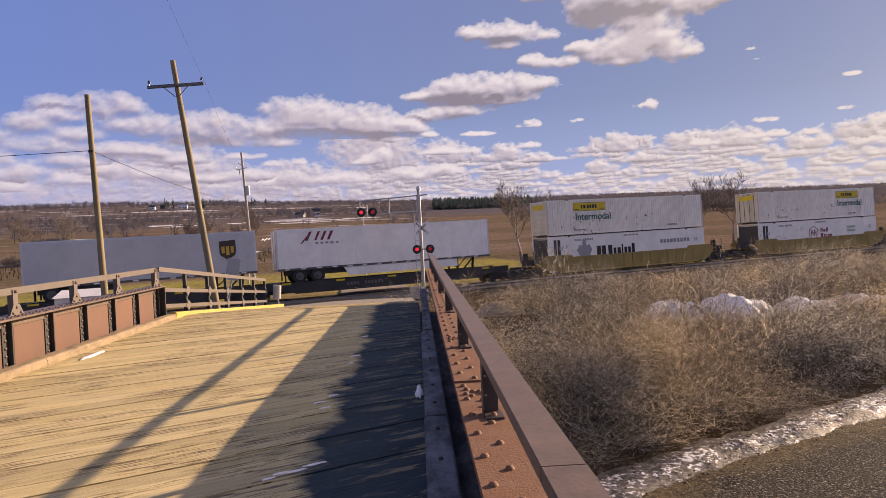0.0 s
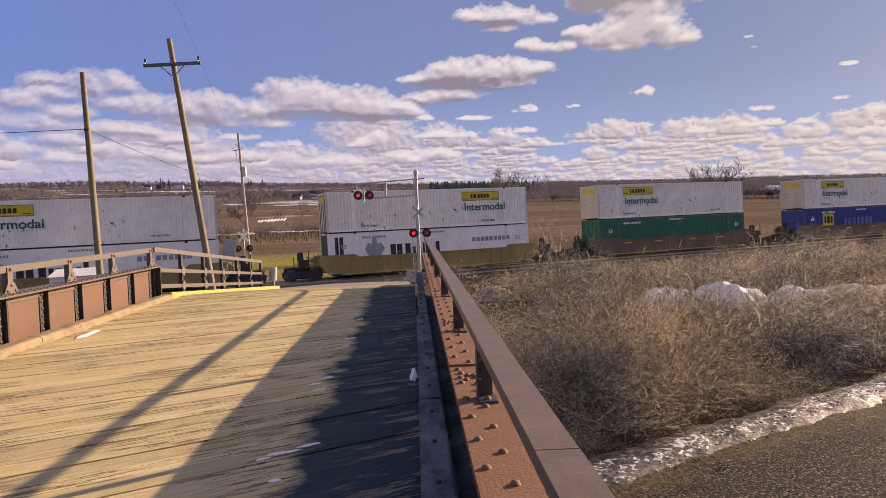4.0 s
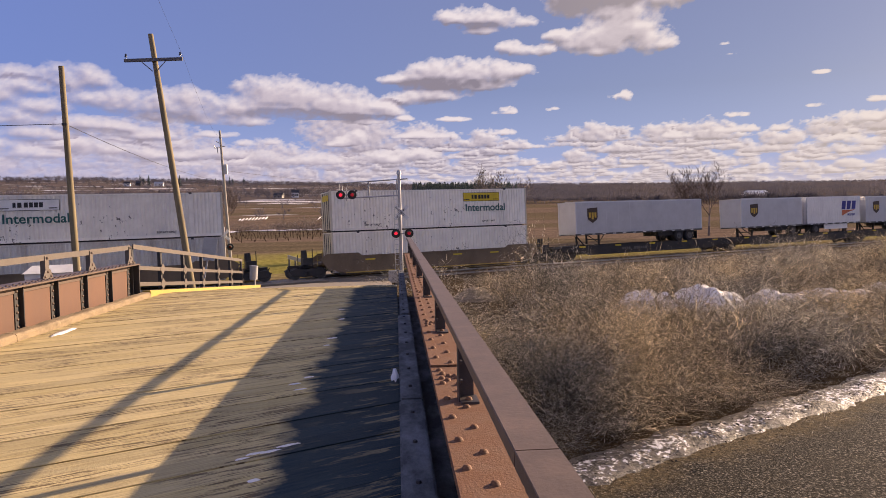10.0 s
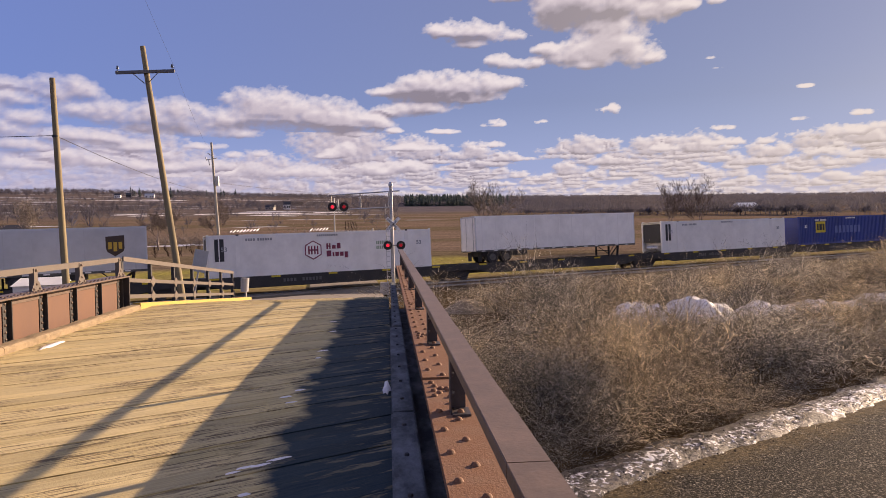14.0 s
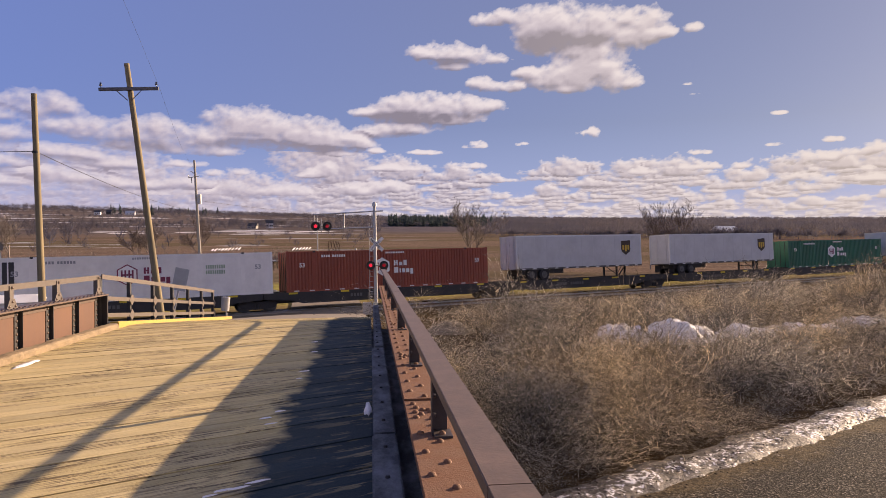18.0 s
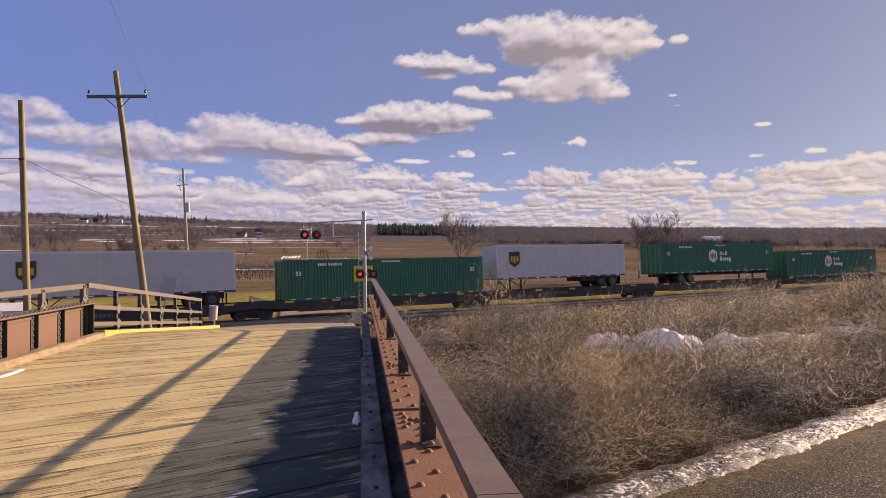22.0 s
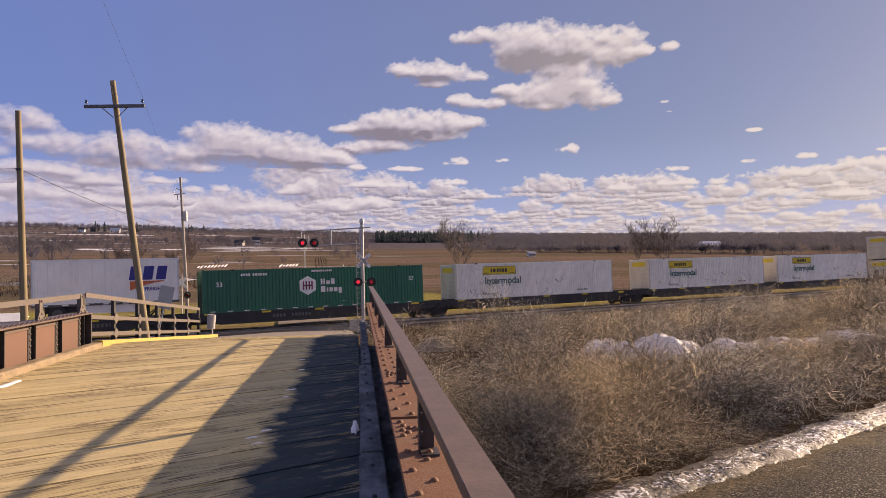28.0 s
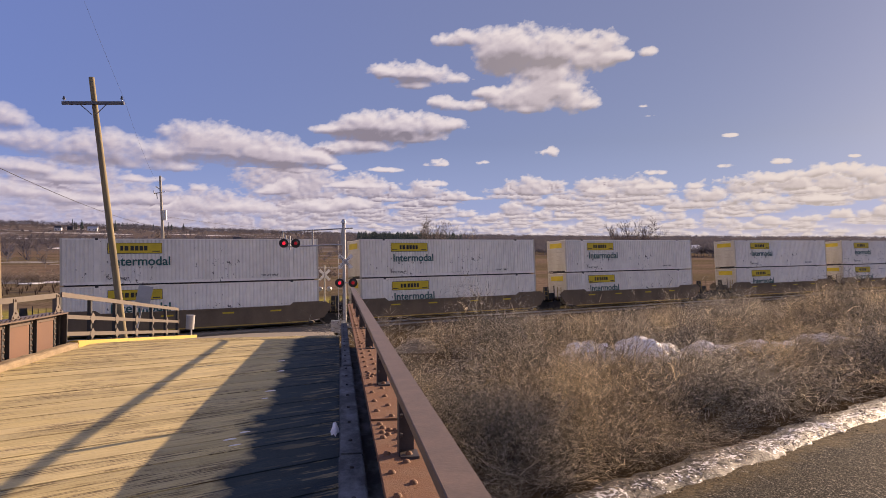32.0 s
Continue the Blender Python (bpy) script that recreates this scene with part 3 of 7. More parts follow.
def land(x, y):
    """Height of the ground."""
    far = ACROSS.x * x + ACROSS.y * y
    r = math.hypot(x, y)
    lane = LANE_N.x * x + LANE_N.y * y
    z = -0.06
    # bank that carries the roadway on both sides of the lane
    side = max(0.0, abs(x + 2.5) - 3.4)
    top = ramp_height(max(y, -6)) - 0.25
    bank = top - side / (0.9 if x > 0 else 1.4)
    if far < 43 and (lane > 13.2 + 0.5 * (x < -6) or lane < 2.0):
        gap = smoothstep(13.2, 15.0, lane) if lane > 8 else smoothstep(2.0, -1.0, lane)
        z = max(z, bank * gap)
    # ditch beyond the rails, then lower fields and wooded hills
    z -= 0.9 * smoothstep(50, 58, far) + 0.9 * smoothstep(60, 160, far)
    if far > 150:
        a = math.atan2(x, y)
        tall = 7 + 20 * smoothstep(0.16, -0.48, a)
        z += tall * smoothstep(240, 1600, r) + (0.6 + 0.0022 * r) * (0.5 + 0.5 * smoothstep(0.1, -0.3, a)) * noise.noise((x / 420, y / 420, 0)) * smoothstep(250, 900, r)
        z -= 60 * smoothstep(2300, 4400, r)
    return z + 0.05 * noise.noise((x / 3, y / 3, 4))


# ---- ground ----
def ground():
    rings = [0.0] + [2.0 * 1.034 ** k for k in range(232)]
    rings = [r for r in rings if r < 4600]
    segs = 300
    pts = [(0.0, 0.0, land(0, 0))]
    for r in rings[1:]:
        for i in range(segs):
            a = 2 * math.pi * i / segs
            pts.append((r * math.sin(a), r * math.cos(a), land(r * math.sin(a), r * math.cos(a))))
    faces = [(0, 1 + (i + 1) % segs, 1 + i) for i in range(segs)]
    for k in range(len(rings) - 2):
        o = 1 + k * segs
        faces += [(o + i, o + (i + 1) % segs, o + segs + (i + 1) % segs, o + segs + i) for i in range(segs)]
    me = bpy.data.meshes.new("ground")
    me.from_pydata(pts, [], faces)
    me.polygons.foreach_set("use_smooth", [True] * len(faces))
    me.materials.append(GROUND)
    tagged(new("ground", me), "brown winter fields with straw, grass verges and thin snow", "ground", kind="structure")


def strip(name, rows, mat, label, category, kind="structure"):
    """A sheet through rows of points."""
    n = len(rows[0])
    me = bpy.data.meshes.new(name)
    me.from_pydata([p for r in rows for p in r], [], [(k * n + i, k * n + i + 1, k * n + n + i + 1, k * n + n + i) for k in range(len(rows) - 1) for i in range(n - 1)])
    me.polygons.foreach_set("use_smooth", [True] * len(me.polygons))
    me.materials.append(mat)
    return tagged(new(name, me), label, category, kind=kind)


def roads():
    rows = []
    for k in range(0, 120):
        s = -50 + k * 1.5
        rows.append([LANE * s + LANE_N * o + Vector((0, 0, 0.03 + 0.05 * (1 - ((o - 6.6) / 3.7) ** 2))) for o in (2.9, 4.5, 6.0, 7.5, 9.0, 10.3)])
    strip("road", rows, ASPHALT, "worn grey asphalt lane with gritty edges passing under the bridge", "road")
    # ploughed, dirty snow along the lane
    rows = []
    for k in range(0, 560):
        s = -20 + k * 0.16
        row = []
        for j in range(15):
            w = j / 14
            edge = 0.32 * noise.noise((s * 0.55, 3.1, 0)) + 0.18 * noise.noise((s * 2.1, 7.7, 0))
            o = 10.15 + w * (1.45 + 0.3 * noise.noise((s * 0.3, 9, 0))) + edge
            h = 0.13 * math.sin(math.pi * w) ** 0.8 * (0.8 + 0.35 * noise.noise((s * 1.3, o * 1.3, 2))) + 0.03 * noise.noise((s * 5, o * 5, 5)) + 0.02 * noise.noise((s * 12, o * 12, 8))
            row.append(LANE * s + LANE_N * o + Vector((0, 0, -0.03 + max(h, -0.02) + 0.04)))
        rows.append(row)
    strip("snow_bank", rows, DIRTY_SNOW, "low dirty bank of ploughed snow along the lane", "snow")
    # clods and broken stalks thrown up with the snow
    rng = random.Random(19)
    out = []
    while len(out) < 3 * 5200:
        s, o = rng.uniform(-4, 34), 10.85 + rng.gauss(0, 0.42)
        if noise.noise((s * 0.8, o * 1.6, 4)) + 0.4 * noise.noise((s * 2.7, o * 3, 6)) < rng.uniform(-0.35, 0.3) - 0.25 * abs(o - 10.85):
            continue
        c = LANE * s + LANE_N * o
        c.z = 0.055 + 0.13 * max(0.0, 1 - abs(o - 10.87) / 0.72) ** 0.8
        a, size = rng.uniform(0, 6.3), rng.uniform(0.012, 0.045)
        u = Vector((math.cos(a), math.sin(a), 0)) * size
        v = Vector((-math.sin(a), math.cos(a), 0)) * size * rng.uniform(0.3, 0.8)
        peak = c + Vector((0, 0, size * rng.uniform(0.4, 0.9)))
        for p, q in ((c - u - v, c + u - v), (c + u - v, c + v), (c + v, c - u - v)):
            out.extend((tuple(p), tuple(q), tuple(peak)))
    me = bpy.data.meshes.new("bank_debris")
    me.from_pydata(out, [], [(k, k + 1, k + 2) for k in range(0, len(out), 3)])
    me.materials.append(EARTH)
    tagged(new("bank_debris", me), "dark clods and grit scattered over the ploughed snow", "debris", kind="stuff")
    # roadway down from the bridge to the crossing and on over the rails
    rows = []
    for k in range(0, 60):
        y = CREST + 3.2 + k * 0.8
        if y > 62:
            break
        z = ramp_height(y) + 0.012 if y < 46 else 0.02 - 0.6 * smoothstep(51, 60, y)
        bend = -0.012 * max(0, y - 44) ** 1.75
        rows.append([Vector((x + bend, y, z + 0.03 * (1 - (x / 2.6) ** 2))) - Vector((2.5, 0, 0)) for x in (-2.6, -1.3, 0, 1.3, 2.6)])
    strip("approach_road", rows, APPROACH, "pale gritty approach road falling from the bridge to the crossing", "road")
    rows = []
    for k in range(0, 45):
        y = -6.0 - k
        rows.append([Vector((x - 2.5, y, ramp_height(-6) - 0.03 + 0.03 * (1 - (x / 2.8) ** 2))) for x in (-2.8, -1.4, 0, 1.4, 2.8)])
    strip("back_road", rows, APPROACH, "pale gritty road leading onto the bridge", "road")
    s = Shape()
    n, r = 26, 7
    s.add([(5.0 + 1.6 * w * math.cos(a), 37.2 + 1.1 * w * math.sin(a), -0.1 + 0.75 * (1 - w ** 1.6) * (1 + 0.2 * noise.noise((a, w * 3, 2)))) for w in [j / r for j in range(r + 1)] for a in [2 * math.pi * i / n for i in range(n)]],
          [(j * n + i, j * n + (i + 1) % n, (j + 1) * n + (i + 1) % n, (j + 1) * n + i) for j in range(r) for i in range(n)], True)
    solid("gravel_mound", s, APPROACH, Matrix(), "low grey pile of gravel beside the line", "gravel")
    # snow heaps among the shrubs
    for cx, cy, rx, ry, h in ((13.3, 32.2, 1.8, 1.3, 1.05), (16.6, 32.9, 2.4, 1.2, 1.05), (20.9, 33.3, 2.0, 0.9, 0.7), (25.0, 34.4, 2.6, 0.8, 0.62), (30.5, 36.6, 2.8, 0.9, 0.55), (37.0, 39.5, 3.0, 0.9, 0.55)):
        s = Shape()
        n, r = 40, 14
        pts = []
        for j in range(r + 1):
            for i in range(n):
                a, w = 2 * math.pi * i / n, j / r
                c, d = math.cos(a), math.sin(a)
                q = w * (1 + 0.45 * noise.noise((c * 1.6 + cx, d * 1.6, 1)))
                lump = 0.42 * noise.noise((cx + rx * q * c * 0.75, ry * q * d * 1.1, 3)) + 0.22 * noise.noise((cx + rx * q * c * 1.7, ry * q * d * 2, 9)) + 0.14 * noise.noise((cx + rx * q * c * 2.6, ry * q * d * 3, 6))
                pts.append((cx + rx * q * c, cy + ry * q * d, -0.15 + h * (1 - w ** 3) * (1.06 + lump)))
        s.add(pts, [(j * n + i, j * n + (i + 1) % n, (j + 1) * n + (i + 1) % n, (j + 1) * n + i) for j in range(r) for i in range(n)], True)
        solid("snow_drift", s, SNOW, Matrix(), "melting heap of white snow among brown shrubs", "snow", "snow heaps")


APPROACH = worn("gritty roadway", (0.24, 0.20, 0.15), (0.15, 0.12, 0.09), 0.85, 0, 0.8, None, 0.6, 30, 0.4)


# ---- bridge ----
# frost slivers on the deck; two of them stand in for sun patches
BRIGHT_SPOTS = ((-0.9, 6.47), (-0.92, 6.02), (-0.99, 6.23), (-0.88, 8.06), (-0.86, 8.53), (-0.87, 10.1), (-1.05, 4.32), (-0.98, 4.41), (-0.89, 4.44), (-0.78, 4.55), (-0.89, 3.96), (-0.95, 11.15))


def rivets(root, spots, mesh):
    for p in spots:
        part("rivet", mesh, None, root, m=Matrix.Translation(p))


def bridge():
    rivet = Shape().dome((0, 0, 0), 0.021, 0.017, 10).mesh("rivet", RUST)
    # right girder
    g = thing("plate_girder", BRIDGE, "riveted brown steel plate girder beside the deck, rusty top flange", "girder", "bridge girders")
    part("top_flange", Shape().box(0.19, 0.60, -6, 16.6, -1.01, -0.985), RUST, g, "rust-red flange with domed rivets", bevel=0.004)
    part("cover_plate", Shape().box(0.192, 0.598, 4.15, 16.5, -0.985, -0.973), RUST, g, bevel=0.003)
    part("web", Shape().box(0.385, 0.415, -6, 16.6, -2.6, -1.011), BROWN_STEEL, g)
    part("flange_angle", Shape().box(0.26, 0.384, -6, 16.6, -1.027, -1.011).box(0.366, 0.384, -6, 16.6, -1.17, -1.027), BROWN_STEEL, g)
    spots = []
    y, k = 1.365, 0
    while y < 16:
        x = 0.242 if k % 2 else 0.328
        spots.append((x, y, -0.973 if y > 4.15 else -0.985))
        y += 0.158
        k += 1
    for c in (3.8, 5.7, 8.1, 10.5, 12.9):
        for dx, dy in ((0.275, 0), (0.29, 0.10), (0.245, 0.05), (0.333, 0.05), (0.255, 0.16), (0.33, -0.10)):
            spots.append((dx, c + dy, -0.973 if c > 4.15 else -0.985))
    rivets(g, spots, rivet)
    # right handrail
    h = thing("handrail", BRIDGE, "heavy brown painted steel handrail on angle posts", "railing", "bridge railings")
    # the near length has a battered lower edge
    rough = random.Random(4)
    lip = [(1.66, -0.64), (-6, -0.64), (-6, -0.668), (0.3, -0.668)]
    y = 0.62
    while y < 1.62:
        lip.append((y, -0.668 + (rough.uniform(0.004, 0.017) if 0.72 < y < 1.22 else rough.uniform(-0.001, 0.004))))
        y += rough.uniform(0.012, 0.035)
    lip.append((1.66, -0.668))
    part("rail", Shape().box(0.28, 0.40, -6, 1.66, -0.640, -0.62).plate(lip, "x", 0.28, 0.296), BROWN_STEEL, h, "chipped brown top rail", bevel=0.002)
    part("rail", Shape().plate([(0.28, -0.621), (0.40, -0.621), (0.40, -0.641), (0.296, -0.641), (0.296, -0.668), (0.28, -0.668)], "y", 1.664, 9.0), BROWN_STEEL, h, bevel=0.003)
    part("rail", Shape().plate([(0.28, -0.62), (0.40, -0.62), (0.40, -0.640), (0.296, -0.640), (0.296, -0.668), (0.28, -0.668)], "y", 9.004, 18.2), BROWN_STEEL, h, bevel=0.003)
    for y in (-1.0, 1.16, 3.36, 5.31, 7.63, 10.05, 12.3, 14.6, 16.8):
        z0 = (-0.985 if y < 4.15 else -0.973) - max(0, y - 16.6) * FALL
        post = part("post", Shape().box(0.298, 0.306, y, y + 0.085, z0, -0.642).box(0.306, 0.385, y + 0.076, y + 0.085, z0, -0.642), POST_SHADE_STEEL, h, bevel=0.001)
        part("foot", Shape().box(0.306, 0.40, y - 0.05, y + 0.085, z0, z0 + 0.012), POST_SHADE_STEEL, post)
        part("bolt", Shape().dome((0.35, y - 0.005, z0 + 0.012), 0.02, 0.018), RUST, post)
        part("bolt", Shape().tube((0.306, y + 0.04, z0 + 0.10), (0.322, y + 0.04, z0 + 0.10), 0.016, 0.010, 8), POST_SHADE_STEEL, post)
        part("bolt", Shape().tube((0.306, y + 0.04, z0 + 0.20), (0.322, y + 0.04, z0 + 0.20), 0.016, 0.010, 8), POST_SHADE_STEEL, post)
    # right kerb timbers
    for y0, y1, lift, x0 in ((-6, 1.2, 0, -0.01), (1.21, 5.0, 0.0, -0.008), (5.01, 9.28, 0.004, 0.0), (9.5, 13.2, -0.01, 0.035), (13.21, 17.2, -0.02, 0.04)):
        kb = solid("kerb_timber", Shape().box(x0, 0.176, y0, y1, -1.62, -1.43 + lift), TIMBER, BRIDGE, "weathered grey kerb timber bolted along the deck edge", "kerb", "kerb timbers", bevel=0.012)
        k = y0 + 0.35
        while k < y1:
            part("bolt_head", Shape().tube((0.085, k, -1.43 + lift), (0.085, k, -1.415 + lift), 0.017, 0.013, 6), DARK, kb)
            k += 0.62
    # left girder
    g = thing("plate_girder", BRIDGE, "riveted brown steel plate girder with sunlit panels and stiffeners", "girder", "bridge girders")
    part("top_flange", Shape().box(-5.56, -5.16, -6, 13.55, -0.93, -0.905), BROWN_STEEL, g, bevel=0.004)
    part("web", Shape().box(-5.37, -5.345, -6, 13.5, -2.6, -0.931), PANEL_STEEL, g, "sunlit reddish web plate")
    part("flange_angle", Shape().box(-5.344, -5.33, -6, 13.5, -1.03, -0.931), BROWN_STEEL, g)
    part("end_plate", Shape().box(-5.56, -5.17, 13.5, 13.53, -1.75, -0.931), BLACK_CAR, g)
    head = Shape().dome((0, 0, 0), 0.024, 0.020, 8).mesh("rivet", BROWN_STEEL)
    side = pose(0, 0, 0, 0, 90, 0)
    edges = [13.44 - 0.96 * k for k in range(14)]
    for k, y in enumerate(edges):
        st = part("stiffener", Shape().box(-5.344, -5.268, y - 0.006, y + 0.006, -1.72, -0.931).box(-5.344, -5.328, y - 0.12, y + 0.12, -1.72, -0.931), BLACK_CAR, g, "dark angle stiffener")
        if y > 5:
            for z in (-1.0, -1.10, -1.20, -1.30, -1.40, -1.50):
                part("rivet", head, None, st, m=Matrix.Translation((-5.328, y - 0.07, z)) @ side)
                part("rivet", head, None, st, m=Matrix.Translation((-5.328, y + 0.07, z)) @ side)
        if k and y > 4:
            pl = part("panel_plate", Shape().box(-5.344, -5.336, y + 0.135, y + 0.825, -1.70, -1.035), PANEL_STEEL, g, bevel=0.002)
    y = 6.0
    while y < 13.4:
        part("rivet", head, None, g, m=Matrix.Translation((-5.22, y, -0.905)))
        part("rivet", head, None, g, m=Matrix.Translation((-5.31, y + 0.08, -0.905)))
        y += 0.16
    # left handrail over the girder
    h = thing("handrail", BRIDGE, "faded brown flat-bar handrail riveted to gusseted posts", "railing", "bridge railings")
    part("rail", Shape().box(-5.40, -5.375, -6, 13.62, -0.63, -0.535), RAIL_PAINT, h, bevel=0.004)
    for y in (5.7, 7.3, 8.85, 10.38, 11.85, 13.52):
        post = part("post", Shape().box(-5.374, -5.362, y, y + 0.11, -0.905, -0.56).box(-5.44, -5.374, y, y + 0.01, -0.905, -0.56), RAIL_PAINT, h, bevel=0.002)
        part("gusset", Shape().plate([(y - 0.10, -0.905), (y + 0.21, -0.905), (y + 0.12, -0.76), (y - 0.01, -0.76)], "x", -5.361, -5.353), RAIL_PAINT, post)
        for dy, dz in ((-0.03, -0.87), (0.14, -0.87), (0.055, -0.80), (0.055, -0.59)):
            part("rivet", head, None, post, m=Matrix.Translation((-5.353, y + dy, dz)) @ side)
    # railing on the falling approach: three bars, diamond plates at each crossing
    h = thing("approach_railing", BRIDGE, "brown steel railing with three bars and plated crossings", "railing", "bridge railings")
    y0, y1 = 13.72, 24.0
    x0, x1 = -5.36, -5.57

    def at(y, up):
        return (x0 + (x1 - x0) * (y - y0) / (y1 - y0), y, -1.50 - FALL * (y - y0) + up)

    def bar(up, t):
        a, b = at(y0, up), at(y1, up)
        p = []
        for q in (a, b):
            p += [(q[0] - 0.012, q[1], q[2] - t), (q[0] + 0.012, q[1], q[2] - t), (q[0] + 0.012, q[1], q[2] + t), (q[0] - 0.012, q[1], q[2] + t)]
        return Shape().add(p, [(0, 1, 2, 3), (7, 6, 5, 4), (0, 4, 5, 1), (1, 5, 6, 2), (2, 6, 7, 3), (3, 7, 4, 0)])

    part("top_bar", bar(0.93, 0.048), RAIL_PAINT, h)
    part("middle_bar", bar(0.50, 0.042), RAIL_PAINT, h)
    part("lower_bar", bar(0.16, 0.042), RAIL_PAINT, h)
    for k in range(7):
        y = y0 + (y1 - y0) * k / 6
        a, b = at(y, -0.1), at(y, 0.95)
        # black material used here to hold the shaded face of the posts
        post = part("post", Shape().box(a[0] - 0.03, a[0] - 0.013, y - 0.045, y + 0.045, a[2], b[2]).box(a[0] - 0.085, a[0] - 0.03, y - 0.045, y - 0.033, a[2], b[2]), BLACK_CAR, h, "angle post in near-black that holds its shaded face")
        for up in (0.50, 0.16):
            c = at(y, up)
            part("crossing_plate", Shape().plate([(y - 0.17, c[2]), (y, c[2] - 0.13), (y + 0.17, c[2]), (y, c[2] + 0.13)], "x", c[0] + 0.013, c[0] + 0.022), RAIL_PAINT, post)
    # left kerb, tan timber then yellow-painted down the approach
    for ya, yb in ((-6, 4.2), (4.21, 8.9), (8.91, 13.6)):
        s, rings = Shape(), []
        for k in range(int((yb - ya) / 0.06) + 1):
            y = ya + (yb - ya) * k / int((yb - ya) / 0.06)
            chip = max(0.0, noise.noise((y * 1.1, 4.4, 0)) - 0.12) * 0.16
            wob = 0.022 * noise.noise((y * 3.1, 0.7, 3)) + 0.012 * noise.noise((y * 9, 2.7, 3))
            z = -1.495 + 0.7 * wob - 0.25 * chip
            rings.append([(-5.16, y, -1.62), (-4.995 + 0.4 * wob, y, -1.62), (-5.0 + wob - 0.3 * chip, y, -1.53), (-5.02 + wob - chip, y, z - 0.008), (-5.05, y, z), (-5.16, y, z + 0.006)])
        m = len(rings[0])
        s.add([p for r in rings for p in r], [(k * m + i, k * m + (i + 1) % m, (k + 1) * m + (i + 1) % m, (k + 1) * m + i) for k in range(len(rings) - 1) for i in range(m)] + [tuple(range(m)), tuple(reversed(range(len(rings) * m - m, len(rings) * m)))])
        solid("kerb_timber", s, TAN_TIMBER, BRIDGE, "worn tan kerb timber with chipped edges along the girder", "kerb", "kerb timbers")
    p = []
    for y in (13.61, 24.3):
        z = -1.62 - FALL * (y - CREST)
        p += [(-5.17, y, z), (-5.0, y, z), (-5.0, y, z + 0.15), (-5.17, y, z + 0.15)]
    s = Shape().add(p, [(0, 1, 2, 3), (7, 6, 5, 4), (0, 4, 5, 1), (1, 5, 6, 2), (2, 6, 7, 3), (3, 7, 4, 0)])
    solid("yellow_kerb", s, YELLOW, BRIDGE, "bright yellow painted kerb timber on the falling approach", "kerb", "kerb timbers", bevel=0.012)
    # silver drum hung on the railing's end
    z = -1.50 - FALL * (24.2 - y0)
    d = thing("reflector_drum", BRIDGE @ Matrix.Translation((-5.25, 24.3, z)), "small bent silver metal drum at the railing end", "marker")
    part("drum", Shape().tube((0, 0, 0.22), (0.03, 0, 0.72), 0.14, 0.15, 14), GALV, d)
    part("stake", Shape().tube((0, 0.2, -0.3), (0, 0.2, 0.7), 0.03, 0.03, 6), GALV, d)
    # beams and abutments below
    b = Shape().box(-5.33, 0.37, -6, 13.4, -1.95, -1.68)
    solid("bridge_deck", b, TIMBER, BRIDGE, "timber bridge deck of skewed weathered planks on steel beams", "deck", kind="structure")
    s = Shape()
    s.box(-6.2, 1.2, 1.2, 2.0, -7, -1.96)
    s.box(-6.2, 1.2, 13.6, 14.4, -7, -2.0)
    solid("abutment", s, BALLAST, BRIDGE @ pose(0, 0, 0), "rough stone abutments under the bridge ends", "abutment", kind="structure")
    # old snow patch by the kerb
    s = Shape()
    n = 14
    ring = [(-0.045 + (0.05 + 0.014 * math.sin(5 * i)) * math.cos(2 * math.pi * i / n) * 0.8, 6.45 + (0.24 + 0.05 * math.sin(3 * i)) * math.sin(2 * math.pi * i / n)) for i in range(n)]
    s.add([(x, y, -1.598) for x, y in ring] + [(-0.045 + (x + 0.045) * 0.7, 6.45 + (y - 6.45) * 0.8, -1.57) for x, y in ring], [(i, (i + 1) % n, n + (i + 1) % n, n + i) for i in range(n)] + [tuple(range(n, 2 * n))], True)
    solid("snow_patch", s, SNOW, BRIDGE, "small patch of old snow against the kerb", "snow", "snow patches")
    rng = random.Random(12)
    for x, y in BRIGHT_SPOTS:
        s = Shape()
        a, b, n = rng.uniform(0.03, 0.10), rng.uniform(0.012, 0.022), 12
        ring = [(a * math.cos(2 * math.pi * i / n) * rng.uniform(0.7, 1.2), b * math.sin(2 * math.pi * i / n) * rng.uniform(0.6, 1.2)) for i in range(n)]
        s.add([(u, v, 0.0) for u, v in ring] + [(u * 0.7, v * 0.7, 0.008) for u, v in ring], [(i, (i + 1) % n, n + (i + 1) % n, n + i) for i in range(n)] + [tuple(range(n, 2 * n))], True)
        solid("frost_sliver", s, SNOW, BRIDGE @ pose(x, y, -1.598, 0, 0, 27), "small bright sliver lying along a plank, for frost and sun patches", "frost", "frost slivers")
    n = 14
    s = Shape()
    ring = [(-4.72 + (0.055 + 0.02 * math.sin(4 * i)) * math.cos(2 * math.pi * i / n), 9.55 + (0.34 + 0.06 * math.sin(3 * i)) * math.sin(2 * math.pi * i / n)) for i in range(n)]
    s.add([(x, y, -1.598) for x, y in ring] + [(-4.72 + (x + 4.72) * 0.7, 9.55 + (y - 9.55) * 0.8, -1.58) for x, y in ring], [(i, (i + 1) % n, n + (i + 1) % n, n + i) for i in range(n)] + [tuple(range(n, 2 * n))], True)
    solid("snow_patch", s, SNOW, BRIDGE, "thin sliver of old snow on the planks", "snow", "snow patches")


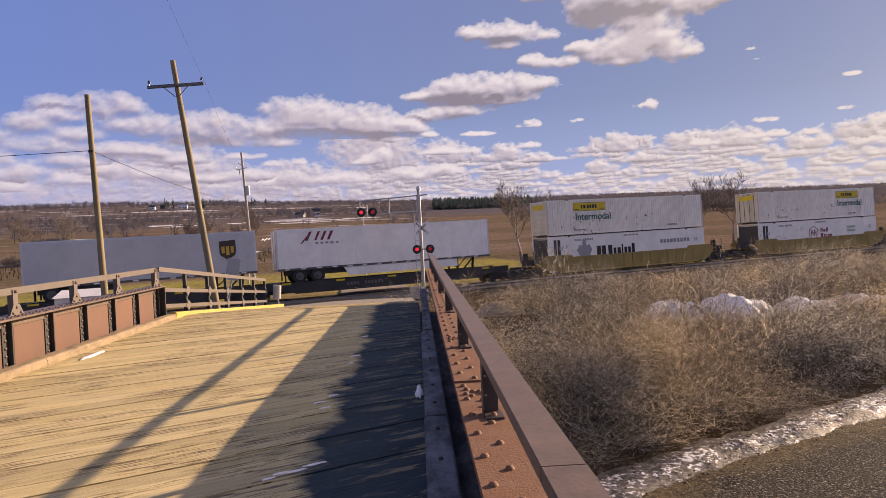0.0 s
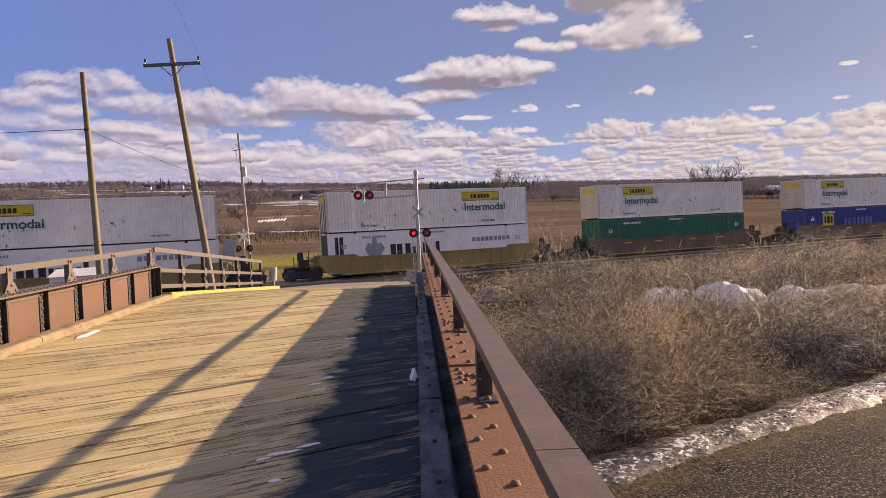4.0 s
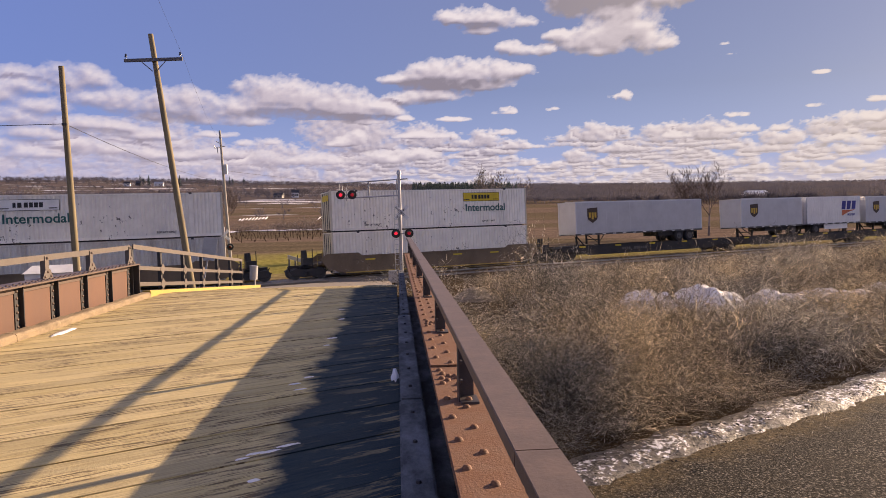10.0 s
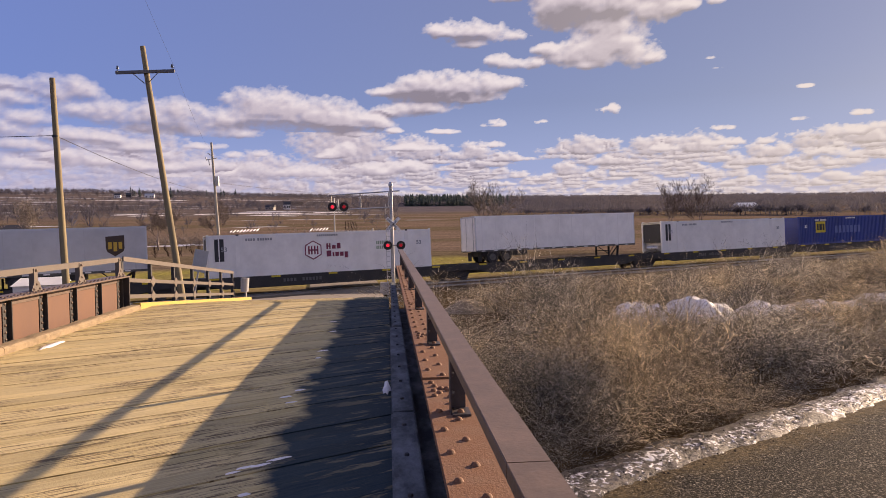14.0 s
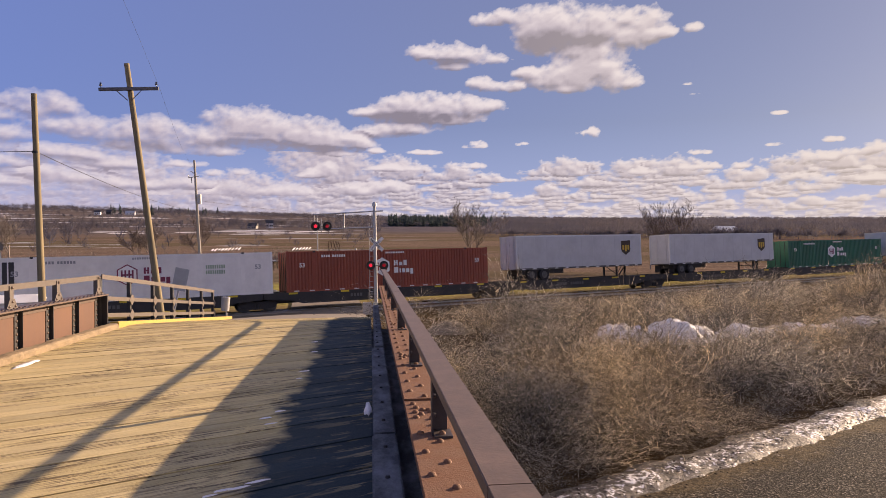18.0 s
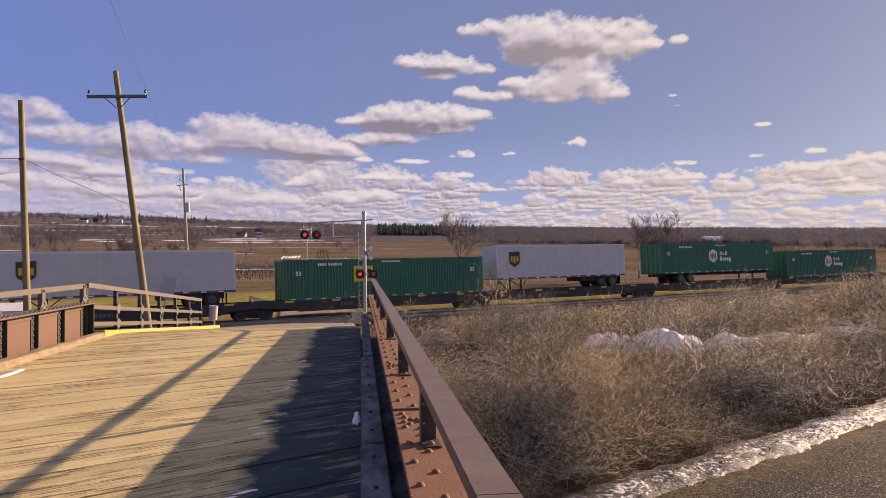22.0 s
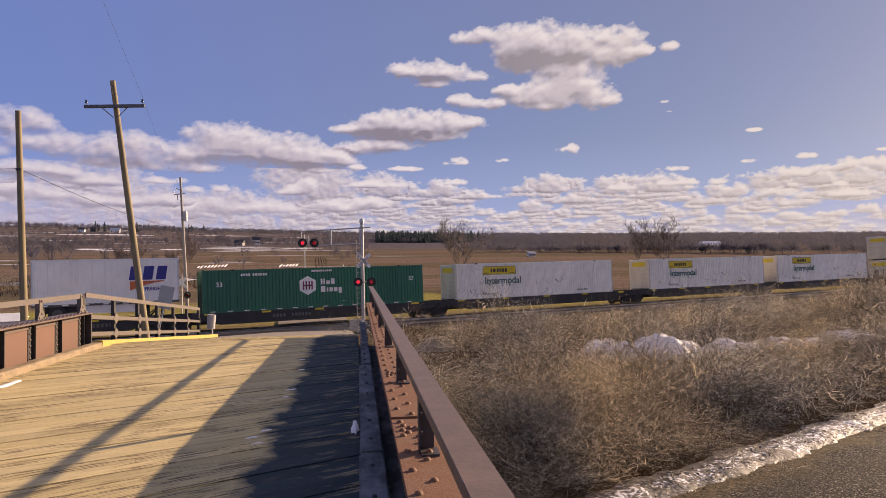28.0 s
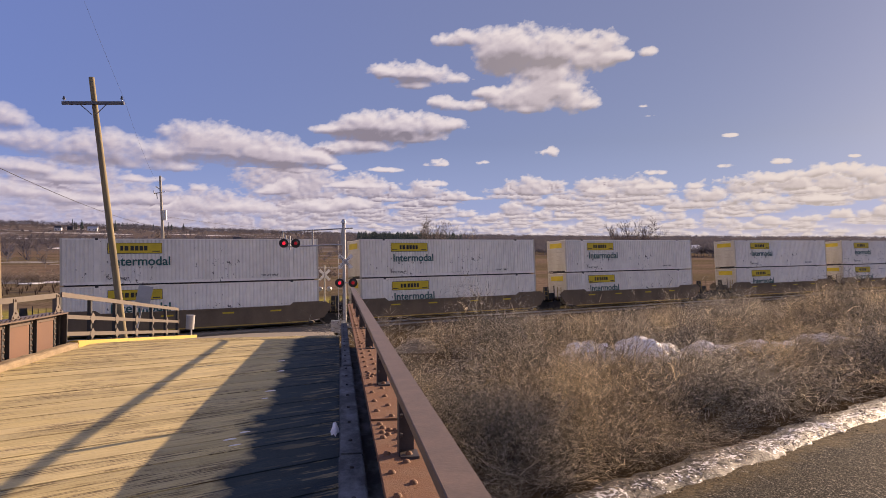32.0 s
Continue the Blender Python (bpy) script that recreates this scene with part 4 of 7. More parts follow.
def planks():
    """Skewed deck planks, each a piece of its own; three mesh variants."""
    deck = bpy.data.objects["bridge_deck"]
    skew = math.tan(radians(27))
    width = 0.262
    y, k = -6.0, 0
    rng = random.Random(4)
    while y < CREST + 6.4:
        w = width * rng.uniform(0.9, 1.1)
        a, b = -5.0, -0.003
        sh = Shape()
        lift = rng.uniform(-0.004, 0.004)
        g = rng.choice((0.0006, 0.0008, 0.001, 0.0014, 0.003))
        cols = 9
        pts = []
        for i in range(cols):
            x = a + (b - a) * i / (cols - 1)
            for d in (g, w - g):
                yy = y + d + (x + 2.5) * skew
                z = -1.6 + lift - FALL * max(0.0, yy - CREST - 0.6) + 0.003 * noise.noise((x * 2, yy * 3, 1))
                pts += [(x, yy, z), (x, yy, z - 0.075)]
        f = []
        for i in range(cols - 1):
            o = 4 * i
            f += [(o, o + 4, o + 6, o + 2), (o + 1, o + 3, o + 7, o + 5), (o, o + 1, o + 5, o + 4), (o + 2, o + 6, o + 7, o + 3)]
        f += [(0, 2, 3, 1), (4 * cols - 4, 4 * cols - 3, 4 * cols - 1, 4 * cols - 2)]
        sh.add(pts, f)
        me = bpy.data.meshes.new("plank")
        c = Vector((-2.5, y, -1.6))
        turn = Matrix.Translation(c) @ pose(0, 0, 0, 0, 0, 27)
        inv = turn.inverted()
        me.from_pydata([inv @ Vector(p) for p in sh.v], [], sh.f)
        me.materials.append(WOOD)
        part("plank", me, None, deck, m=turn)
        y += w
        k += 1

# ---- railway ----
def railway():
    rows = []
    for k in range(0, 200):
        s = -130 + k * 2.2
        rows.append([TRACK @ Vector((s, o, z)) for o, z in ((-5.2, -0.75), (-3.9, -0.45), (-2.2, -0.19), (2.2, -0.19), (3.6, -0.5), (5.5, -0.9))])
    strip("track_bed", rows, BALLAST, "grey crushed-stone ballast bed under the rails", "ballast")
    for y in (-0.7525, 0.7525):
        s = Shape()
        poly = [(y - 0.07, -0.18), (y + 0.07, -0.18), (y + 0.07, -0.165), (y + 0.012, -0.15), (y + 0.012, -0.05), (y + 0.036, -0.04), (y + 0.036, 0), (y - 0.036, 0), (y - 0.036, -0.04), (y - 0.012, -0.05), (y - 0.012, -0.15), (y - 0.07, -0.165)]
        s.plate(poly, "x", -130, 300)
        solid("rail_track", s, GALV, TRACK, "polished steel running rail on timber ties", "rail", "running rails", "structure")
    tie = Shape().box(-0.11, 0.11, -1.3, 1.3, -0.33, -0.182).mesh("tie", TIMBER, 0.01)
    base = thing("track_ties", TRACK, "weathered timber ties in the ballast", "ties", kind="structure")
    for k in range(160):
        part("tie", tie, None, base, m=Matrix.Translation((-40 + k * 0.55, 0, 0)))
    s = Shape().box(3.5, 10.5, -3.4, -0.83, -0.25, -0.01).box(3.5, 10.5, -0.68, 0.68, -0.25, -0.01).box(3.5, 10.5, 0.83, 3.4, -0.25, -0.01)
    solid("crossing_panel", s, APPROACH, TRACK, "grey crossing panels between the rails", "crossing", kind="structure", bevel=0.02)


# ---- the train ----
def speed_sum(t):
    """Metres that the train has gone after t seconds, leftwards along its track."""
    return 21.90 * t - 8.537 * (t / 32) ** 2


DARK_RIM = worn("grimy wheel steel", (0.10, 0.10, 0.10), (0.04, 0.04, 0.04), 0.6, 0.3, 4)
TRAIN = []        # things and their place along the train and height
CACHE = {}


def once(key, make):
    if key not in CACHE:
        CACHE[key] = make()
    return CACHE[key]


def ride(ob, u, z=0.0):
    TRAIN.append((ob, u, z))
    ob.matrix_basis = TRACK @ pose(u, 0, z)
    return ob


HW = 1.295


def corrugated(L, z0, z1, y, pitch, depth, margin=0.25):
    """A standing sheet folded into trapezoid ribs, along x at y; the ribs go inwards."""
    xs = [(0.0, 0.0), (margin, 0.0)]
    n = int((L - 2 * margin) / pitch)
    p = (L - 2 * margin) / n
    for i in range(n):
        a = margin + i * p
        xs += [(a + 0.12 * p, depth), (a + 0.45 * p, depth), (a + 0.57 * p, 0.0), (a + p, 0.0)]
    xs.append((L, 0.0))
    sg = 1 if y < 0 else -1
    pts = [(x, y + sg * d, z) for x, d in xs for z in (z0, z1)]
    return Shape().add(pts, [(2 * i, 2 * i + 2, 2 * i + 3, 2 * i + 1) for i in range(len(xs) - 1)])


def bars(spec, y, thick=0.006):
    s = Shape()
    for x0, x1, z0, z1 in spec:
        s.box(x0, x1, y - thick, y, z0, z1)
    return s


def sign_panel(root, x, z, w, old=False):
    """Yellow sign with a dark company mark, and the word below it."""
    me = once(("sign", old), lambda: bars([(0, 3.1, 0, 0.62)], 0).mesh("sign", SIGN_WHITE if old else SIGN_YELLOW))
    p = part("sign_panel", me, None, root, "yellow sign panel with a dark company mark", m=pose(x, -HW - 0.004, z))
    for k, (x0, x1, z0, z1) in enumerate(((-0.03, 3.13, -0.03, 0.0), (-0.03, 3.13, 0.62, 0.65), (-0.03, 0.0, 0.0, 0.62), (3.1, 3.13, 0.0, 0.62))):
        part("border", once(("sb", k), lambda: bars([(x0, x1, z0, z1)], 0.002).mesh("border", INK)), None, p)
    me = once("signmark", lambda: Shape().add([], []).box(0.70, 0.86, -0.01, -0.007, 0.16, 0.46).box(0.94, 1.16, -0.01, -0.007, 0.16, 0.46).box(1.28, 1.48, -0.01, -0.007, 0.16, 0.46).box(1.54, 1.74, -0.01, -0.007, 0.16, 0.46).box(1.80, 2.0, -0.01, -0.007, 0.16, 0.46).box(2.06, 2.26, -0.01, -0.007, 0.16, 0.46).box(0.06, 0.5, -0.0095, -0.007, 0.08, 0.14).box(2.55, 3.0, -0.0095, -0.007, 0.08, 0.14).mesh("mark", INK))
    part("mark", me, None, p)
    me = once("word", lambda: words("Intermodal", 0.80, TEAL_INK, 0.012))
    part("lettering", me, None, root, "dark teal word Intermodal", m=pose(x + 0.1, -HW - 0.008, z - 0.78))


def hexagon_logo(root, x, z, frame_mat, bar_mat, fill=None):
    def hexa(r, y0, y1):
        return [(r * math.sin(a * math.pi / 3), r * math.cos(a * math.pi / 3)) for a in range(6)]
    s = once(("hex", frame_mat.name), lambda: Shape().plate(hexa(0.68, 0, 0), "y", -0.006, 0).mesh("logo", frame_mat))
    lg = part("logo", s, None, root, "hexagon company mark", m=pose(x, -HW - 0.003, z))
    s = once(("hexin", (fill or frame_mat).name), lambda: Shape().plate(hexa(0.60, 0, 0), "y", -0.009, -0.006).mesh("logo_field", fill or frame_mat))
    part("logo_field", s, None, lg)
    b = once(("hexbar", bar_mat.name), lambda: bars([(-0.36, -0.26, -0.3, 0.3), (-0.16, -0.06, -0.3, 0.3), (0.06, 0.16, -0.3, 0.3), (0.26, 0.36, -0.3, 0.3), (-0.26, 0.26, -0.05, 0.05)], -0.009).mesh("logo_mark", bar_mat))
    part("logo_mark", b, None, lg)
    b = once(("hexword", bar_mat.name if fill is None else frame_mat.name), lambda: bars([(0.95, 1.07, 0.04, 0.44), (1.15, 1.25, 0.04, 0.44), (1.07, 1.15, 0.2, 0.28), (1.36, 1.62, 0.04, 0.3), (1.72, 1.98, 0.04, 0.44), (0.95, 1.28, -0.5, -0.08), (1.38, 1.5, -0.5, -0.2), (1.58, 1.84, -0.5, -0.2), (1.92, 2.18, -0.5, -0.2), (2.26, 2.5, -0.62, -0.2)], -0.004).mesh("wordmark", bar_mat if fill is None else frame_mat))
    part("wordmark", b, None, lg, "plain word bars")


def container(u, z, kind, L=16.15, sign="", note=""):
    """A 2.9 m high freight box at u along the train, its floor z above the rails."""
    mats = {"white": WHITE_BOX, "dirty": DIRTY_BOX, "green": GREEN_BOX, "blue": BLUE_BOX, "red": RED_BOX, "reefer": REEFER}
    colour = {"white": "white corrugated", "dirty": "stained white corrugated", "green": "dark green corrugated", "blue": "blue corrugated", "red": "rust-red corrugated", "reefer": "smooth white refrigerated"}[kind]
    mat, H = mats[kind], 2.896
    endmat = BOUNCE_CREAM_BOX if kind in ("white", "dirty") else mat
    c = thing("container", Matrix(), f"{colour} freight container {note}".strip(), "container", "freight containers")
    ride(c, u, z)
    pitch, depth = (0.235, 0.046) if kind != "reefer" else (1.2, 0.004)
    for y, nm in ((-HW, "side_wall"), (HW, "side_wall")):
        part(nm, once((kind, "side", y), lambda: corrugated(L, 0.16, H - 0.12, y + math.copysign(0.012, -y), pitch, depth).mesh(nm, mat)), None, c)
    part("roof", once((kind, "roof"), lambda: Shape().box(0.02, L - 0.02, -HW + 0.02, HW - 0.02, H - 0.09, H - 0.05).mesh("roof", mat)), None, c)
    part("floor", once((kind, "floor"), lambda: Shape().box(0.05, L - 0.05, -HW + 0.06, HW - 0.06, 0.05, 0.15).mesh("floor", DARK)), None, c)
    for y in (-HW, HW):
        sg = math.copysign(1, y)
        part("top_rail", once((kind, "tr", y), lambda: Shape().box(0.0, L, min(y, y - sg * 0.06), max(y, y - sg * 0.06), H - 0.125, H - 0.03).mesh("top_rail", mat)), None, c)
        part("bottom_rail", once((kind, "br", y), lambda: Shape().box(0.0, L, min(y, y - sg * 0.06), max(y, y - sg * 0.06), 0.0, 0.17).mesh("bottom_rail", mat)), None, c)
        # lifting posts at the forty-foot points
        for x in (1.98, L - 1.98):
            part("lift_post", once((kind, "lp", y), lambda: Shape().box(-0.13, 0.13, y - 0.004 if y < 0 else y - 0.05, y + 0.05 if y < 0 else y + 0.004, 0.17, H - 0.125).mesh("lift_post", mat)), None, c, m=pose(x, 0, 0))
            part("casting", once(("cast", y), lambda: Shape().box(-0.09, 0.09, min(y - sg * 0.16, y), max(y - sg * 0.16, y), -0.02, 0.10).mesh("casting", DARK)), None, c, m=pose(x, sg * 0.008, H - 0.10))
    if note.startswith("stacked"):
        part("underframe", once("under", lambda: Shape().box(0.2, L - 0.2, -0.85, 0.85, -0.07, 0.05).mesh("underframe", DARK)), None, c, "dark cross members")
        for x in (1.98, L - 1.98):
            for y in (-HW + 0.01, HW - 0.15):
                part("stack_cone", once("cone", lambda: Shape().box(-0.10, 0.10, 0, 0.14, -0.074, 0.0).mesh("stack_cone", DARK)), None, c, "dark locking cone", m=pose(x, y, 0))
    for x in (0.0, L - 0.14):
        for y in (-HW - 0.002, HW - 0.138):
            part("corner_post", once((kind, "cp"), lambda: Shape().box(0, 0.14, 0, 0.14, 0.0, H).mesh("corner_post", endmat if kind != "reefer" else mat)), None, c, m=pose(x, y, 0))
    part("end_wall", once((kind, "end"), lambda: Shape().box(L - 0.06, L - 0.02, -HW + 0.13, HW - 0.13, 0.1, H - 0.06).mesh("end_wall", mat)), None, c)
    # end that faces the camera's side of the line
    if kind == "reefer":
        e = part("end_frame", once("rf_end", lambda: Shape().box(0.40, 0.46, -HW + 0.1, HW - 0.1, 0.1, H - 0.06).mesh("end_frame", REEFER)), None, c)
        part("cooling_unit", once("rf_unit", lambda: Shape().box(0.03, 0.40, -HW + 0.14, HW - 0.14, 0.95, H - 0.25).mesh("cooling_unit", DARK, 0.04)), None, c, "dark cooling unit")
        part("fuel_tank", once("rf_tank", lambda: Shape().tube((0.22, -0.7, 0.45), (0.22, 0.7, 0.45), 0.24, 0.24, 14).mesh("fuel_tank", ALU)), None, c, "bare metal tank")
        part("unit_window", once("rf_win", lambda: Shape().box(0.5, 1.1, -HW - 0.006, -HW + 0.02, 1.1, H - 0.3).mesh("unit_window", DARK)), None, c)
        part("brace", once("rf_br", lambda: Shape().box(0.75, 0.82, -HW - 0.02, -HW - 0.006, 0.3, H - 0.1).mesh("brace", REEFER)), None, c)
    elif sign.endswith("L") or sign.endswith("F"):
        e = part("end_wall", once((kind, "endL"), lambda: Shape().box(0.03, 0.07, -HW + 0.13, HW - 0.13, 0.1, H - 0.06).mesh("end_wall", endmat)), None, c, "ribbed end wall")
        for k in range(7):
            part("rib", once((kind, "rib"), lambda: Shape().box(0.0, 0.03, -HW + 0.16, HW - 0.16, 0, 0.09).mesh("rib", endmat)), None, e, m=pose(0, 0, 0.3 + k * 0.36))
    else:
        for y0 in (-HW + 0.135, 0.004):
            d = part("door", once((kind, "door"), lambda: Shape().box(0.03, 0.08, 0, 1.15, 0.1, H - 0.1).mesh("door", endmat, 0.006)), None, c, m=pose(0, y0, 0))
            for y in (0.28, 0.82):
                part("lock_rod", once("rod", lambda: Shape().tube((0.0, 0, 0.12), (0.0, 0, H - 0.12), 0.022, 0.022, 6).mesh("lock_rod", DARK)), None, d, m=pose(0.01, y, 0))
    if "plate" in sign:
        x = 2.6 if sign.endswith("L") else L - 5.6
        sign_panel(c, x + (1.0 if "old" in sign else 0), H - 0.95, 3.1, "old" in sign)
        part("end_sign", once("endsign", lambda: Shape().box(-0.012, -0.004, -0.85, 0.85, 0, 0.42).mesh("end_sign", SIGN_YELLOW)), None, c, "yellow end sign", m=pose(0, 0, H - 0.72))
        for x in (3.0, L - 3.6):
            part("small_lettering", once("tlo", lambda: words("TOP LIFT ONLY", 0.17, INK, 0.004)), None, c, m=pose(x - 0.5, -HW - 0.012, 0.30))
    if "hexagon" in sign:
        x = L * 0.44
        if kind == "green" or kind == "red":
            hexagon_logo(c, x, 1.62, SIGN_WHITE, CRIMSON_INK if kind == "green" else RED_BOX, None if kind == "x" else SIGN_WHITE)
        else:
            hexagon_logo(c, x if "R" not in sign else L * 0.66, 1.62, CRIMSON_INK, CRIMSON_INK, REEFER)
            part("wordmark", once("tempmark", lambda: bars([(k * 0.14, k * 0.14 + 0.09, z, z + 0.24) for k in range(9) for z in (0, 0.36)], 0).mesh("wordmark", plain("pale green lettering", (0.30, 0.42, 0.30), 0.5))), None, c, "pale green word bars", m=pose(L * 0.73, -HW - 0.004, 1.5))
    if "square" in sign:
        p = part("logo_panel", once("square", lambda: bars([(0, 1.5, 0, 1.15)], 0).mesh("logo_panel", SIGN_YELLOW)), None, c, "yellow square company mark", m=pose(2.6 if "L" in sign else 5.2, -HW - 0.004, 1.2))
        part("mark", once("empm", lambda: bars([(0.18, 0.44, 0.25, 0.9), (0.55, 0.95, 0.25, 0.9), (1.05, 1.34, 0.25, 0.9)], -0.007).mesh("mark", INK)), None, p)
        for k in range(7 if kind == "blue" else 0):
            part("stripe", once("emps", lambda: bars([(0, 0.42, 0, 0.75)], 0).mesh("stripe", plain("pale blue bars", (0.10, 0.14, 0.36), 0.5))), None, c, m=pose(5.6 + k * 0.62, -HW - 0.004, 1.1))
    if "crest" in sign:
        p = part("crest", once("crest", lambda: Shape().plate([(-0.75, 0.1), (-0.4, -0.5), (0.4, -0.5), (0.75, 0.1), (0.5, 0.55), (0.2, 0.45), (0.15, 0.95), (-0.15, 0.95), (-0.2, 0.45), (-0.5, 0.55)], "y", -0.006, 0).mesh("crest", GREY_INK)), None, c, "grey crest", m=pose(3.4, -HW - 0.003, 1.55))
        part("wordmark", once("crestw", lambda: bars([(0, 0.4, 0, 0.75), (0.5, 0.9, 0, 0.75), (1.15, 1.55, 0, 0.75), (1.68, 1.95, 0, 0.5), (2.08, 2.4, -0.18, 0.5), (2.52, 2.66, 0, 0.75), (2.78, 3.05, 0, 0.5), (3.17, 3.45, 0, 0.5), (3.57, 3.86, 0, 0.78)], 0).mesh("wordmark", INK)), None, c, "black word bars", m=pose(4.6, -HW - 0.004, 1.15))
        part("wordmark", once("tempw", lambda: bars([(k * 0.37, k * 0.37 + 0.28, 0, 0.32) for k in range(9)], 0).mesh("wordmark", GREY_INK)), None, c, "grey word bars", m=pose(11.2, -HW - 0.004, 1.75))
    if kind in ("green", "red"):
        for k in range(14):
            part("marker", once("boxmarker", lambda: Shape().box(0, 0.36, -0.006, 0, 0, 0.06).mesh("marker", plain("pale reflective tape", (0.78, 0.77, 0.75), 0.4))), None, c, m=pose(0.5 + k * 1.1, -HW - 0.004, 0.06))
    if kind in ("green", "red", "blue", "reefer") or "plainmark" in sign:
        ink = SIGN_WHITE if kind in ("green", "red", "blue") else GREY_INK
        for x in (0.9, L - 1.2):
            part("size_mark", once(("53", ink.name), lambda: words("53", 0.42, ink, 0.01)), None, c, m=pose(x, -HW - 0.008, 1.75))
        part("number_mark", once(("nb", ink.name), lambda: bars([(k * 0.17 + (0.12 if k > 3 else 0), k * 0.17 + 0.12 + (0.12 if k > 3 else 0), 0, 0.17) for k in range(10)], 0).mesh("number_mark", ink)), None, c, m=pose(2.5, -HW - 0.004, 2.42))
        part("number_mark", once(("nb2", ink.name), lambda: bars([(k * 0.14, k * 0.14 + 0.1, 0, 0.13) for k in range(11)], 0).mesh("number_mark", ink)), None, c, m=pose(7.4, -HW - 0.004, 2.58))
    return c


def wheel(parent, x, y0, y1, z, r, mat=None, rim=None):
    t = part("tyre", once(("tyre", r, y1 - y0), lambda: Shape().tube((0, y0 - y0, 0), (0, y1 - y0, 0), r, r, 20).mesh("tyre", RUBBER, 0.03)), None, parent, m=pose(x, y0, z))
    part("rim", once(("rim", r), lambda: Shape().tube((0, -0.012, 0), (0, 0.05, 0), r * 0.56, r * 0.56, 16).tube((0, -0.06, 0), (0, -0.012, 0), r * 0.2, r * 0.26, 10).mesh("rim", DARK_RIM)), None, t)


def trailer(u, L, top, kind, rear, mark, note, skirt=False):
    """A road trailer standing on a rail car; rear: L or R, the end with the wheels."""
    mat = {"grey": PANEL_GREY, "white": REEFER}[kind]
    base, H = top - 2.86, 2.86
    c = thing("trailer", Matrix(), note, "trailer", "road trailers")
    ride(c, u, 0)
    key = (kind, L, top)
    for y in (-HW, HW):
        sg = math.copysign(1, y)
        w = part("side_wall", once((*key, "side", y), lambda: Shape().box(0.05, L - 0.05, min(y, y - sg * 0.03), max(y, y - sg * 0.03), base + 0.1, top - 0.1).mesh("side_wall", mat)), None, c)
        n = int(L / (0.34 if "slashes" in mark else 1.22))
        for k in range(n):
            part("seam", once((*key, "seam", y, "slashes" in mark), lambda: Shape().box(-0.035, 0.035, min(y, y + sg * (0.018 if "slashes" in mark else 0.005)), max(y, y + sg * (0.018 if "slashes" in mark else 0.005)), base + 0.12, top - 0.13).mesh("seam", mat)), None, w, m=pose((k + 0.5) * L / n, 0, 0))
        part("top_rail", once((*key, "tr", y), lambda: Shape().box(0, L, min(y + sg * 0.012, y - sg * 0.05), max(y + sg * 0.012, y - sg * 0.05), top - 0.12, top).mesh("top_rail", ALU if kind == "grey" else mat)), None, c)
        b = part("bottom_rail", once((*key, "br", y), lambda: Shape().box(0, L, min(y + sg * 0.014, y - sg * 0.06), max(y + sg * 0.014, y - sg * 0.06), base, base + 0.14).mesh("bottom_rail", DARK_RIM)), None, c)
        if y < 0:
            for k in range(int(L / 1.1)):
                part("marker", once("marker", lambda: Shape().box(0, 0.34, -0.006, 0, -0.01, 0.06).mesh("marker", plain("pale reflective tape", (0.78, 0.77, 0.75), 0.4))), None, b, m=pose(0.5 + k * 1.1, -HW - 0.016, base + 0.05))
    part("roof", once((*key, "roof"), lambda: Shape().box(0.02, L - 0.02, -HW + 0.02, HW - 0.02, top - 0.04, top - 0.01).mesh("roof", ALU)), None, c)
    part("floor", once((*key, "fl"), lambda: Shape().box(0.02, L - 0.02, -HW + 0.05, HW - 0.05, base + 0.02, base + 0.10).mesh("floor", DARK)), None, c)
    for x in (0.0, L - 0.09):
        part("end_frame", once((*key, "ef"), lambda: Shape().box(0, 0.09, -HW - 0.008, -HW + 0.09, base, top).box(0, 0.09, HW - 0.09, HW + 0.008, base, top).box(0, 0.09, -HW, HW, top - 0.12, top + 0.004).mesh("end_frame", ALU)), None, c, m=pose(x, 0, 0))
    for x, is_rear in ((0.02, rear == "L"), (L - 0.07, rear == "R")):
        if is_rear:
            for y0 in (-HW + 0.09, 0.004):
                d = part("door", once((*key, "door"), lambda: Shape().box(0, 0.045, 0, HW - 0.1, base + 0.06, top - 0.12).mesh("door", mat, 0.006)), None, c, m=pose(x, y0, 0))
                part("lock_rod", once((*key, "rod"), lambda: Shape().tube((-0.02, 0.3, base + 0.08), (-0.02, 0.3, top - 0.14), 0.02, 0.02, 6).mesh("lock_rod", GALV)), None, d)
        else:
            part("front_wall", once((*key, "fw"), lambda: Shape().box(0, 0.05, -HW + 0.09, HW - 0.09, base + 0.04, top - 0.1).mesh("front_wall", mat)), None, c, m=pose(x, 0, 0))

    def along(d):
        return d if rear == "L" else L - d

    axles = (1.5, 2.75) if L > 10 else (1.35,)
    bg = part("bogie", once((*key, "bg", rear, len(axles)), lambda: Shape().box(min(along(0.7), along(4.9)), max(along(0.7), along(4.9)), -1.0, 1.0, base - 0.38, base).mesh("bogie", BLACK_CAR)), None, c)
    for d in axles:
        for y0 in (-HW + 0.02, HW - 0.52):
            wheel(bg, along(d), y0, y0 + 0.5, base - 0.43, 0.5)
    for sy in (-0.9, 0.9):
        part("mud_flap", once((*key, "mf", sy), lambda: Shape().box(-0.012, 0.012, sy - 0.3, sy + 0.3, base - 0.75, base - 0.05).mesh("mud_flap", RUBBER)), None, bg, m=pose(along(0.55), 0, 0))
    g = L - 2.6 if L > 10 else L - 1.8
